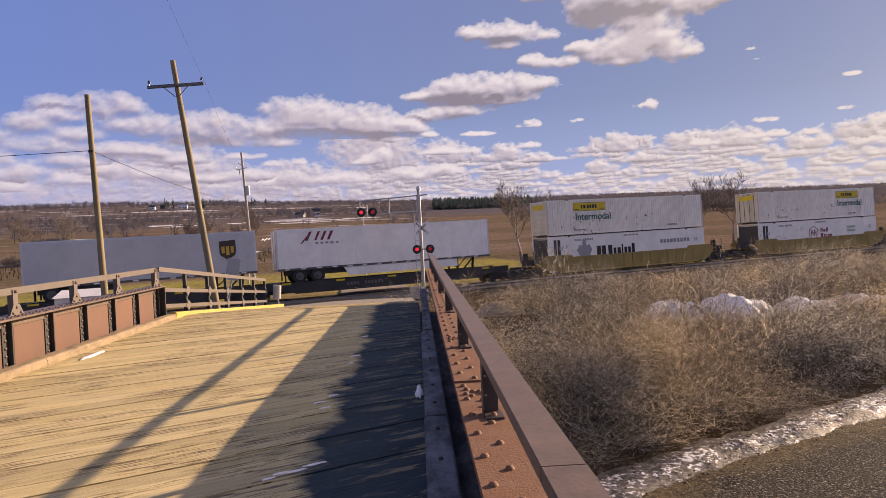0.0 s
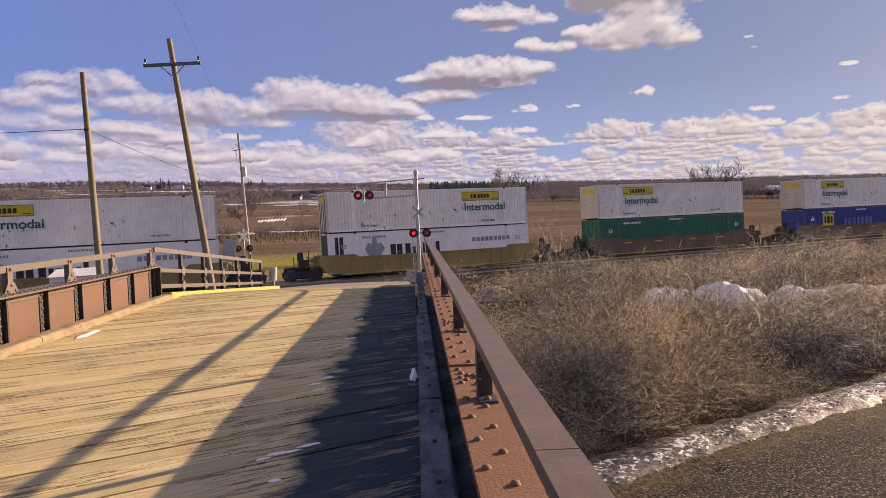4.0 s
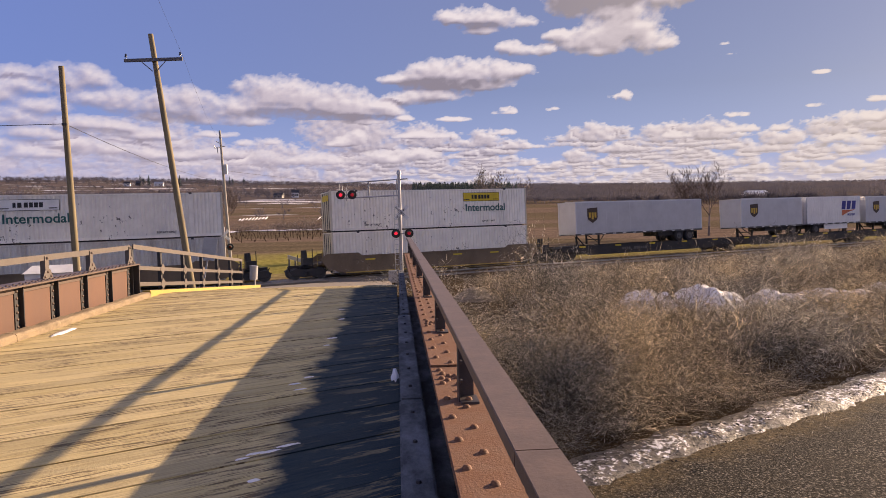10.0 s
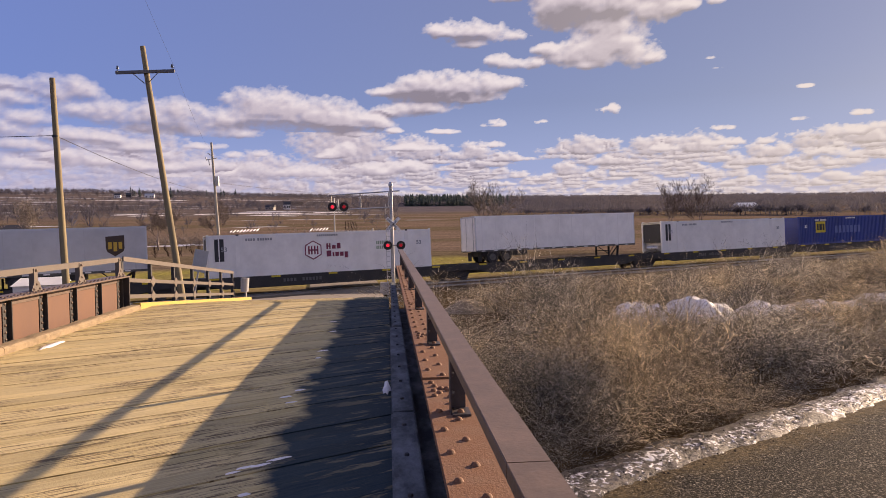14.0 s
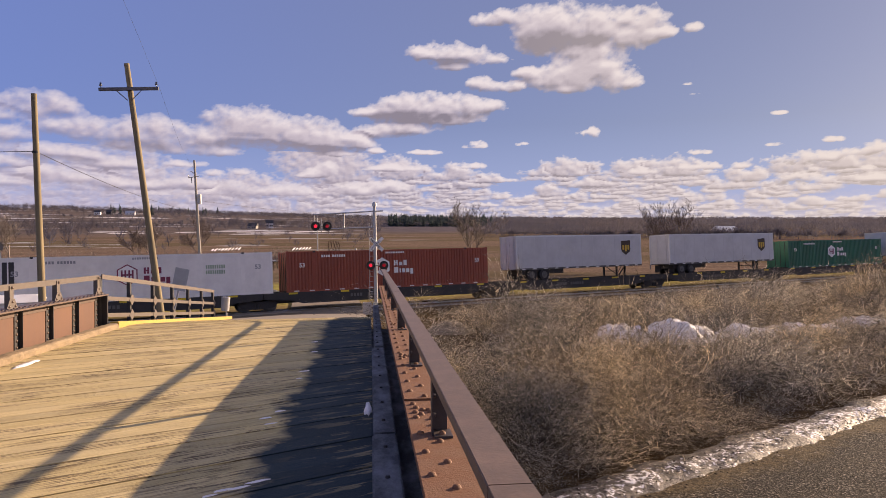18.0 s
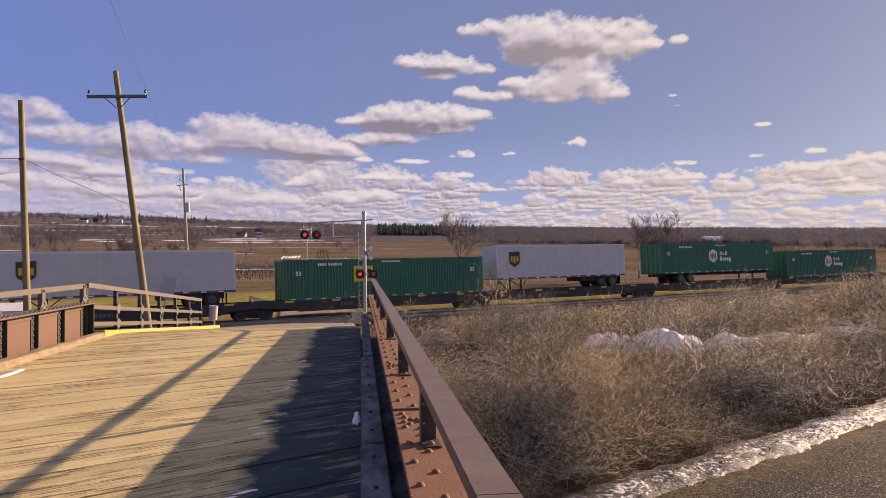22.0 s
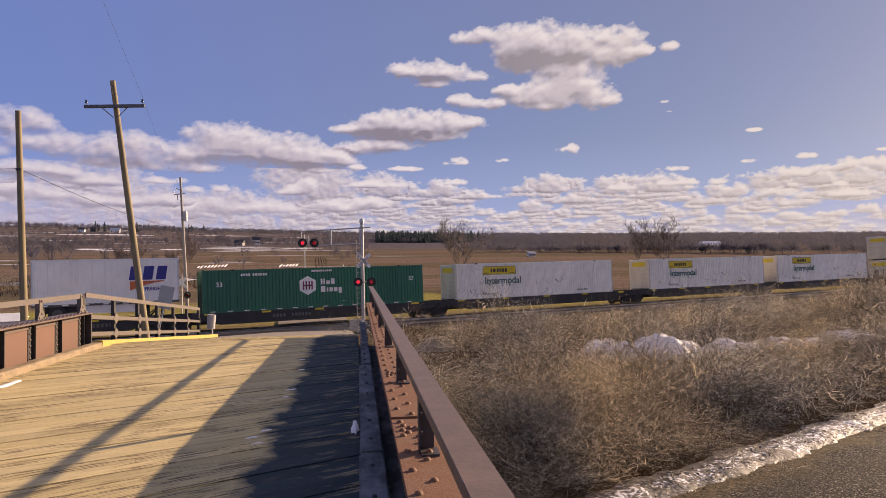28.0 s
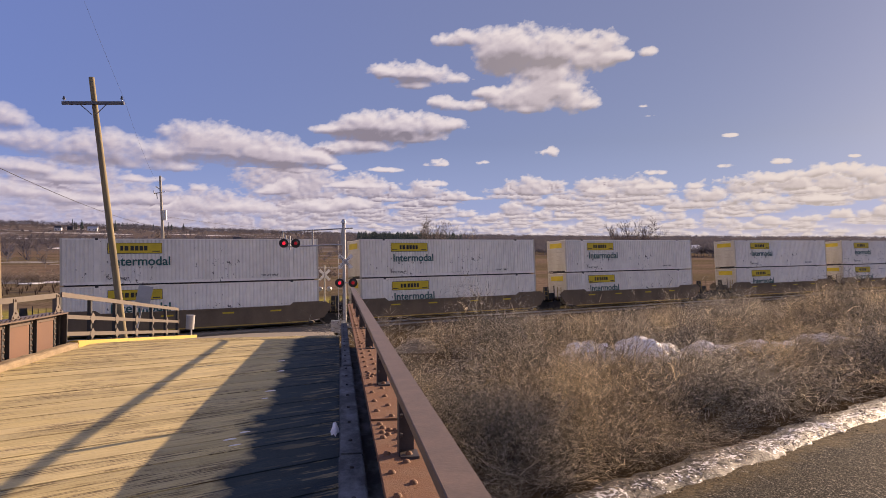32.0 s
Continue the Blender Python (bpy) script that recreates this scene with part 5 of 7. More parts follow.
    lg = part("landing_gear", once((*key, "lg", rear), lambda: Shape().box(along(g) - 0.06, along(g) + 0.06, -0.95, -0.8, base - 0.85, base).box(along(g) - 0.06, along(g) + 0.06, 0.8, 0.95, base - 0.85, base).box(along(g) - 0.03, along(g) + 0.03, -0.9, 0.9, base - 0.45, base - 0.38).mesh("landing_gear", BLACK_CAR)), None, c)
    for k in (-0.55, 0.55):
        part("gear_brace", once((*key, "gb", k, rear), lambda: Shape().tube((along(g), -0.87, base - 0.7), (along(g) + k * 1.6, -0.5, base), 0.035, 0.035, 6).mesh("gear_brace", BLACK_CAR)), None, lg)
    part("hitch_stand", once((*key, "hs", rear), lambda: Shape().tube((along(L - 1.0) - 0.0, 0, 0.95), (along(L - 0.85), 0, base), 0.1, 0.1, 8).tube((along(L - 2.0), 0, 0.95), (along(L - 0.9), 0, base - 0.05), 0.06, 0.06, 6).mesh("hitch_stand", BLACK_CAR)), None, c)
    if skirt:
        part("side_skirt", Shape().plate([(4.6, base), (13.4, base), (13.4, base - 0.55), (5.0, base - 0.62)], "y", -HW + 0.03, -HW + 0.05), REEFER, c, "white side skirt")
    x = 1.2 if mark.endswith("L") else L - 2.35
    if "shield" in mark:
        sh = part("logo", once("shield", lambda: Shape().plate([(0, 1.15), (1.05, 1.22), (1.05, 0.42), (0.98, 0.2), (0.52, -0.1), (0.07, 0.2), (0, 0.42)], "y", -0.006, 0).mesh("logo", SHIELD_BROWN)), None, c, "brown and gold shield mark", m=pose(x, -HW - 0.02, top - 1.75))
        part("logo_mark", once("shieldm", lambda: bars([(0.14, 0.34, 0.36, 0.80), (0.43, 0.63, 0.22, 0.80), (0.72, 0.92, 0.36, 0.80)], -0.007).mesh("logo_mark", SHIELD_GOLD)), None, sh)
    if "xl" in mark:
        s = Shape()
        for k, (a, b) in enumerate(((0.0, 0.34), (0.62, 0.30), (1.06, 0.34), (1.52, 0.36))):
            s.plate([(a, 0), (a + b * 0.55, 0), (a + b * 0.55 + 0.3, 0.62), (a + 0.3, 0.62)], "y", -0.006, 0)
        s.plate([(-0.35, -0.2), (-0.22, -0.2), (0.52, 0.62), (0.40, 0.62)], "y", -0.008, 0)
        part("wordmark", s, MAROON, c, "slanted maroon company mark", m=pose(2.0, -HW - 0.02, top - 0.85))
        part("wordmark", bars([(k * 0.36, k * 0.36 + 0.2, 0, 0.14) for k in range(5)], 0), GREY_INK, c, m=pose(2.7, -HW - 0.02, top - 1.12))
    if "slashes" in mark:
        s = Shape()
        for k in range(3):
            s.plate([(k * 0.78, -0.02), (k * 0.78 + 0.58, -0.02), (k * 0.78 + 0.72, 0.85), (k * 0.78 + 0.14, 0.85)], "y", -0.006, 0)
        part("wordmark", once("yrm", lambda: s.mesh("wordmark", BLUE_INK)), None, c, "slanted blue company mark", m=pose(L - 2.95, -HW - 0.02, top - 1.35))
        part("band", once("yrb", lambda: Shape().plate([(0, 0), (2.0, 0.26), (2.0, 0.32), (0.02, 0.3)], "y", -0.006, 0).plate([(0, -0.28), (0.95, 0.06), (1.4, 0.16), (0.02, 0.02)], "y", -0.005, 0).mesh("band", ORANGE)), None, c, "orange swoosh band", m=pose(L - 2.9, -HW - 0.02, top - 1.75))
        part("lettering", once("freight", lambda: words("FREIGHT", 0.30, BLUE_INK, 0.006)), None, c, m=pose(L - 2.05, -HW - 0.024, top - 2.05))
        part("lower_box", Shape().box(2.6, 6.2, -HW + 0.06, -HW + 0.1, base - 0.5, base), REEFER, c)
    return c


def truck(root, x):
    """A two-axle freight truck under a car."""
    t = part("truck", once("truck", lambda: Shape().plate([(-1.35, 0.58), (-1.1, 0.3), (-0.35, 0.18), (0.35, 0.18), (1.1, 0.3), (1.35, 0.58), (0.9, 0.78), (0.3, 0.72), (-0.3, 0.72), (-0.9, 0.78)], "y", -1.06, -0.94).plate([(-1.35, 0.58), (-1.1, 0.3), (-0.35, 0.18), (0.35, 0.18), (1.1, 0.3), (1.35, 0.58), (0.9, 0.78), (0.3, 0.72), (-0.3, 0.72), (-0.9, 0.78)], "y", 0.94, 1.06).box(-0.25, 0.25, -0.95, 0.95, 0.35, 0.72).mesh("truck", BLACK_CAR)), None, root, "sooty black two-axle truck", m=pose(x, 0, 0))
    for a in (-0.89, 0.89):
        part("wheel_set", once("wheelset", lambda: Shape().tube((0, -0.83, 0.42), (0, -0.69, 0.42), 0.42, 0.42, 20).tube((0, 0.69, 0.42), (0, 0.83, 0.42), 0.42, 0.42, 20).tube((0, -0.9, 0.42), (0, 0.9, 0.42), 0.08, 0.08, 8).mesh("wheel_set", DARK_RIM)), None, t, m=pose(a, 0, 0))
    for a in (-0.18, 0.0, 0.18):
        part("spring", once("spring", lambda: Shape().tube((0, -1.09, 0.22), (0, -1.09, 0.52), 0.06, 0.06, 8).mesh("spring", BLACK_CAR)), None, t, m=pose(a, 0, 0))


def well_car(u0, u1, mat, ends=(True, True)):
    """One well unit that carries the stack from u0 to u1."""
    L = u1 - u0
    c = thing("well_car", Matrix(), ("tan" if mat is TAN_CAR else "brown") + " steel well car with ribbed sides and a yellow sill stripe", "freight car", "rail cars")
    ride(c, u0, 0)
    for y in (-1.46, 1.46):
        sg = math.copysign(1, y)
        side = part("side_sill", once((mat.name, "ss", y, round(L, 2)), lambda: Shape().plate([(-0.9, 1.35), (-0.4, 1.72), (1.9, 1.72), (2.2, 1.5), (L - 2.2, 1.5), (L - 1.9, 1.72), (L + 0.4, 1.72), (L + 0.9, 1.35), (L + 0.3, 0.55), (L - 0.9, 0.32), (0.9, 0.32), (-0.3, 0.55)], "y", min(y, y - sg * 0.06), max(y, y - sg * 0.06)).mesh("side_sill", mat)), None, c)
        part("top_chord", once((mat.name, "tc", y, round(L, 2)), lambda: Shape().box(2.2, L - 2.2, min(y + sg * 0.05, y), max(y + sg * 0.05, y), 1.42, 1.52).mesh("top_chord", mat)), None, c)
        part("bottom_chord", once(("bc", y, round(L, 2)), lambda: Shape().box(0.9, L - 0.9, min(y + sg * 0.07, y), max(y + sg * 0.07, y), 0.28, 0.36).mesh("bottom_chord", YELLOW)), None, c, "yellow stripe along the lower edge")
        if mat is TAN_CAR:
            for k in range(15):
                part("rib", once((mat.name, "rb", y), lambda: Shape().box(-0.04, 0.04, min(y + sg * 0.05, y), max(y + sg * 0.05, y), 0.36, 1.42).mesh("rib", mat)), None, side, m=pose(1.6 + k * (L - 3.2) / 14, 0, 0))
        else:
            for k in (2.4, 5.6, 9.4, 12.6):
                part("reflector", once(("rf", y), lambda: Shape().box(0, 0.75, min(y, y + sg * 0.006), max(y, y + sg * 0.006), 1.15, 1.25).mesh("reflector", SIGN_YELLOW)), None, side, m=pose(k, 0, 0))
    for x in (-0.9, L + 0.2):
        part("end_platform", once((mat.name, "ep"), lambda: Shape().box(0, 0.7, -1.4, 1.4, 1.0, 1.14).box(-0.6, 1.3, -0.3, 0.3, 0.72, 1.0).mesh("end_platform", mat)), None, c, m=pose(x, 0, 0))
    part("well_floor", once(("wf", round(L, 2)), lambda: Shape().box(0.5, L - 0.5, -1.4, 1.4, 0.2, 0.32).mesh("well_floor", DARK)), None, c)
    for x, want in ((-1.7, ends[0]), (L + 1.7, ends[1])):
        if want:
            truck(c, x)
            part("coupler", once("cpl", lambda: Shape().box(-1.2, 1.2, -0.16, 0.16, 0.72, 0.98).box(-0.5, 0.5, -0.5, 0.5, 0.76, 0.92).mesh("coupler", BLACK_CAR)), None, c, m=pose(x, 0, 0))
            part("brake_gear", once("brkg", lambda: Shape().box(-0.35, 0.35, -1.15, -0.35, 1.02, 1.5).tube((-0.2, -0.75, 1.5), (-0.2, -0.75, 2.05), 0.24, 0.2, 12).tube((0.3, -1.25, 0.9), (0.3, -1.25, 2.15), 0.03, 0.03, 6).tube((-0.75, -1.3, 0.9), (-0.75, -1.3, 1.75), 0.03, 0.03, 6).mesh("brake_gear", BLACK_CAR)), None, c, "sooty black brake gear", m=pose(x, 0, 0))
            part("air_hose", once("hose", lambda: Shape().tube((-0.5, -0.9, 0.95), (-0.3, -0.9, 0.5), 0.04, 0.04, 6).tube((-0.3, -0.9, 0.5), (0.05, -0.9, 0.42), 0.04, 0.04, 6).tube((0.05, -0.9, 0.42), (0.3, -0.9, 0.95), 0.04, 0.04, 6).mesh("air_hose", RUBBER)), None, c, m=pose(x + (0.9 if x > 0 else -0.9), 0, 0))
            part("ladder", once("ladr", lambda: Shape().box(-0.02, 0.02, -1.4, -1.36, 0.9, 2.0).box(0.38, 0.42, -1.4, -1.36, 0.9, 2.0).box(-0.02, 0.42, -1.4, -1.37, 1.3, 1.34).box(-0.02, 0.42, -1.4, -1.37, 1.65, 1.69).mesh("ladder", mat)), None, c, m=pose(x + (0.6 if x < 0 else -0.9), 0, 0))
    return c


def flat_car(u0, u1, first=True):
    """A low spine flat under one trailer or box, with a truck at its ends."""
    L = u1 - u0
    c = thing("flat_car", Matrix(), "sooty black spine flat car with yellow sill marks", "freight car", "rail cars")
    ride(c, u0, 0)
    part("deck", Shape().box(0, L, -1.36, 1.36, 1.08, 1.16), BLACK_CAR, c)
    for y in (-1.40, 1.34):
        sill = part("side_sill", Shape().plate([(-0.3, 1.26), (L + 0.3, 1.26), (L + 0.3, 0.84), (L - 1.5, 0.72), (L - 2.4, 0.47), (2.4, 0.47), (1.5, 0.72), (-0.3, 0.84)], "y", y, y + 0.06), BLACK_CAR, c)
        if y < 0:
            for k in range(5):
                part("reflector", once("flatref", lambda: Shape().box(0, 0.62, -1.408, -1.40, 1.13, 1.25).mesh("reflector", SIGN_YELLOW)), None, sill, m=pose(1.4 + k * (L - 3.4) / 4, 0, 0))
            part("number_mark", once("flatnum", lambda: bars([(k * 0.24 + (0.35 if k > 3 else 0), k * 0.24 + 0.16 + (0.35 if k > 3 else 0), 0, 0.22) for k in range(10)], -1.401).mesh("number_mark", DIM_INK)), None, sill, m=pose(L * 0.32, 0, 0.78))
    part("centre_sill", Shape().box(-0.2, L + 0.2, -0.35, 0.35, 0.5, 1.08), BLACK_CAR, c)
    if first:
        truck(c, 0.0)
    truck(c, L)
    for x in (1.2, L - 1.2):
        part("pedestal", once("ped", lambda: Shape().box(-0.25, 0.25, -1.25, 1.25, 1.16, 1.25).mesh("pedestal", BLACK_CAR)), None, c, m=pose(x, 0, 0))
    return c


def train():
    spans = []        # flat cars, coupled into long articulated sets
    stacks = ((27.48, "plate L", "reefer", "crest", TAN_CAR), (50.3, "plate R", "reefer", "hexagon", TAN_CAR), (73.8, "plate L", "reefer", "crest", TAN_CAR), (97.24, "plate R", "reefer", "crest", TAN_CAR),
              (120.2, "plate L", "green", "", BROWN_CAR), (144.15, "plate L", "blue", "square L", BROWN_CAR), (163.9, "plate R", "reefer", "hexagon R", BROWN_CAR), (182.6, "plate old L", "green", "square", BROWN_CAR),
              (206.1, "plate old L", "dirty", "", BROWN_CAR), (229.5, "plate R", "white", "", BROWN_CAR),
              (690.75, "plate L", "white", "plate L", BROWN_CAR), (710.1, "plate L", "white", "plate L", BROWN_CAR), (729.6, "plate L", "white", "plate L", BROWN_CAR), (752.4, "plate L", "white", "plate L", BROWN_CAR), (771.8, "plate L", "white", "plate L", BROWN_CAR), (791.2, "plate L", "white", "plate L", BROWN_CAR))
    for u, sign, low, mark, car in stacks:
        well_car(u, u + 16.15, car)
        container(u, 0.36, low, sign=mark, note="in a well car under another box")
        container(u, 0.36 + 2.97, "white", sign=sign, note="stacked on another, with a yellow sign")
    singles = ((308.5, "reefer", "hexagon"), (347.5, "reefer", "plainmark"), (365.7, "blue", "square L"), (384.4, "reefer", "hexagon"), (401.5, "red", "hexagon"), (454.0, "green", "hexagon"), (488.3, "green", "square"),
               (542.2, "green", "hexagon"), (578.2, "dirty", "plate R"), (612.0, "green", "hexagon"), (631.0, "white", "plate L"), (651.6, "white", "plate L"), (669.9, "white", "plate L"))
    for u, kind, sign in singles:
        spans.append((u - 1.3, u + 17.4))
        container(u, 1.25, kind, sign=sign, note="on a flat car")
    road = ((-8.98, 13.65, 4.98, "grey", "L", "shieldR", "grey road trailer with brown shield mark on flat car"),
            (6.01, 16.15, 4.95, "white", "L", "xl", "white road trailer with maroon mark on flat car"),
            (250.4, 14.0, 5.02, "grey", "R", "shieldL", "grey road trailer with brown shield mark on flat car"),
            (328.5, 15.9, 5.0, "white", "L", "", "plain white road trailer with closed doors on flat car"),
            (420.4, 13.45, 5.02, "grey", "L", "shieldR", "grey road trailer with brown shield mark on flat car"),
            (437.3, 14.4, 4.98, "grey", "L", "shieldR", "grey road trailer with brown shield mark on flat car"),
            (471.4, 13.7, 4.9, "grey", "R", "shieldL", "grey road trailer with brown shield mark on flat car"),
            (505.8, 13.7, 5.02, "grey", "R", "shieldL", "grey road trailer with brown shield mark on flat car"))
    for u, L, tp, kind, rear, mark, note in road:
        spans.append((u - 1.2, u + L + 1.2))
        trailer(u, L, tp, kind, rear, mark, note, mark == "xl")
    pups = ((269.4, 8.4, 4.95, "grey", "R", "shieldL"), (278.5, 8.2, 4.95, "white", "L", "slashes"), (287.6, 8.45, 4.88, "grey", "R", "shieldL"), (296.5, 8.45, 4.85, "grey", "L", "shieldR"),
            (567.0, 8.9, 4.62, "grey", "L", "shieldR"), (602.4, 8.2, 5.0, "white", "L", "slashes"))
    spans += [(268.2, 287.0), (287.1, 306.2), (565.8, 577.0), (601.2, 611.0)]
    for u, L, tp, kind, rear, mark in pups:
        trailer(u, L, tp, kind, rear, mark, "short white road trailer with blue mark on flat car" if kind == "white" else "short grey road trailer with shield mark on flat car")
    # green box on a road chassis
    u = 523.9
    spans.append((u - 1.2, u + 17.4))
    container(u, 2.13, "green", sign="hexagon", note="on a wheeled chassis")
    ch = thing("road_chassis", Matrix(), "black wheeled road chassis under a green box", "chassis")
    ride(ch, u, 0)
    part("frame", Shape().box(0.1, 16.0, -0.5, -0.35, 1.85, 2.12).box(0.1, 16.0, 0.35, 0.5, 1.85, 2.12), BLACK_CAR, ch)
    for x in (2.6, 3.9):
        for y in (-1.27, 0.77):
            wheel(ch, x, y, y + 0.5, 1.67, 0.5)
    part("landing_gear", Shape().box(13.3, 13.42, -0.9, -0.75, 1.16, 2.0).box(13.3, 13.42, 0.75, 0.9, 1.16, 2.0), BLACK_CAR, ch)
    spans.sort()
    joined = False
    for (a, b), (c, _) in zip(spans, spans[1:] + [(1e6, 0)]):
        first, joined = not joined, c - b < 9
        flat_car(a, c - 0.65 if joined else b, first)


# ---- poles and signals ----
def wire(a, b, sag, r=0.012, n=14, m=5):
    """One sagging wire, a single closed tube."""
    a, b = Vector(a), Vector(b)
    side = (b - a).cross(Vector((0, 0, 1))).normalized()
    pts = []
    for k in range(n + 1):
        c = a.lerp(b, k / n) - Vector((0, 0, 4 * sag * (k / n) * (1 - k / n)))
        pts += [c + side * (r * math.cos(2 * math.pi * i / m)) + Vector((0, 0, r * math.sin(2 * math.pi * i / m))) for i in range(m)]
    return Shape().add(pts, [(k * m + i, k * m + (i + 1) % m, (k + 1) * m + (i + 1) % m, (k + 1) * m + i) for k in range(n) for i in range(m)], True)


def poles():
    p = thing("utility_pole", Matrix(), "leaning weathered wooden utility pole with one crossarm", "utility pole", "utility poles")
    part("shaft", Shape().tube((-8.93, 31, -0.3), (-10.46, 31, 13.45), 0.175, 0.115, 12), POLE_WOOD, p)
    arm = part("crossarm", Shape().box(-1.27, 1.27, -0.06, 0.06, -0.07, 0.07), ARM_WOOD, p, "weathered grey crossarm", m=pose(-10.34, 30.85, 12.3, 0, -2.2, 0), bevel=0.01)
    for x in (-1.18, 1.18):
        part("insulator", Shape().tube((x, 0, 0.07), (x, 0, 0.16), 0.018, 0.018, 8).tube((x, 0, 0.16), (x, 0, 0.21), 0.065, 0.06, 10).tube((x, 0, 0.21), (x, 0, 0.26), 0.03, 0.045, 10).dome((x, 0, 0.26), 0.045, 0.05), GLASS_DARK, arm, "dark glazed insulator")
    for x in (-0.55, 0.55):
        part("brace", Shape().tube((x, 0, -0.05), (x * 0.15, 0.02, -0.5), 0.02, 0.02, 5), ARM_WOOD, arm)
    p = thing("utility_pole", Matrix(), "plain weathered wooden utility pole without crossarm", "utility pole", "utility poles")
    part("shaft", Shape().tube((-13.78, 30, -0.3), (-13.92, 30, 11.85), 0.165, 0.11, 12), POLE_WOOD, p)
    part("band", Shape().tube((-13.91, 30, 9.32), (-13.91, 30, 9.42), 0.14, 0.14, 10), DARK, p)
    p = thing("utility_pole", Matrix(), "distant grey utility pole with a small transformer", "utility pole", "utility poles")
    part("shaft", Shape().tube((-16.65, 70, -1), (-17.2, 70, 12.5), 0.17, 0.11, 10), BARE_POLE, p)
    part("transformer", Shape().tube((-16.72, 69.8, 8.0), (-16.74, 69.8, 9.0), 0.24, 0.24, 12), GALV, p, "grey transformer can")
    for a, b in (((-17.8, 70, 10.7), (-16.7, 70, 10.9)), ((-17.6, 70, 11.4), (-17.0, 70, 11.0)), ((-17.5, 69.9, 10.72), (-17.45, 69.9, 10.15)), ((-17.75, 69.9, 10.75), (-17.8, 69.9, 11.0))):
        part("bracket", Shape().tube(a, b, 0.05, 0.04, 6), GALV, p)
    for a, b, sag, lab in (((-13.92, 30, 9.4), (-16.95, 70, 7.3), 0.45, "service"), ((-13.92, 30, 9.4), (-60, 22, 10.2), 0.8, "service"), ((-17.0, 70, 8.4), (10, 150, 8.6), 1.2, "service"),
                           ((-9.1, 31, 12.5), (-3.2, -10, 22.5), 0.6, "overhead"), ((-9.1, 31, 12.5), (-17.1, 70, 11.6), 0.7, "overhead")):
        solid("overhead_wire", wire(a, b, sag, 0.014 if lab == "service" else 0.004), DARK, Matrix(), f"thin dark {lab} wire between poles", "wire", "overhead wires")


def head(root, x, y, z, lit, face=-1):
    """One round signal lamp with its target board and hood, facing face along y."""
    h = part("lamp_board", once("board", lambda: Shape().tube((0, 0, 0), (0, 0.03, 0), 0.30, 0.30, 20).tube((0, 0.03, 0), (0, 0.26, 0), 0.15, 0.12, 12).mesh("lamp_board", BLACK_CAR)), None, root, "round black target board", m=pose(x, y, z, 0, 0, 0 if face < 0 else 180))
    part("lens", once(("lens", lit), lambda: Shape().tube((0, -0.03, 0), (0, 0, 0), 0.085, 0.115, 16).mesh("lens", LAMP_OFF if not lit else LAMP_ON if lit is True else LAMP_DIM)), None, h, "glowing red lens" if lit else "dark red lens")
    s = Shape()
    n = 9
    pts = []
    for i in range(n):
        a = math.pi * i / (n - 1)
        pts += [(0.17 * math.cos(a), 0, 0.17 * math.sin(a)), (0.17 * math.cos(a), -0.26, 0.17 * math.sin(a) - 0.02)]
    s.add(pts, [(2 * i, 2 * i + 2, 2 * i + 3, 2 * i + 1) for i in range(n - 1)], True)
    part("hood", once("hood", lambda: s.mesh("hood", BLACK_CAR)), None, h)
    return h


def crossbuck(root, x, y, z, size, text=True):
    for sg in (-1, 1):
        b = part("crossbuck_blade", once(("blade", size), lambda: Shape().box(-size, size, -0.012, 0.012, -0.11, 0.11).mesh("crossbuck_blade", SIGN_WHITE)), None, root, m=pose(x, y + 0.014 * sg, z, 0, 45 * sg, 0))
        if text:
            w = once(("cbt", sg), lambda: words("RAILROAD" if sg > 0 else "CROSSING", 0.18, INK, 0.001))
            part("lettering", w, None, b, "black capital letters", m=pose(-size * 0.86, -0.014 - (0.028 if sg > 0 else 0), -0.07))


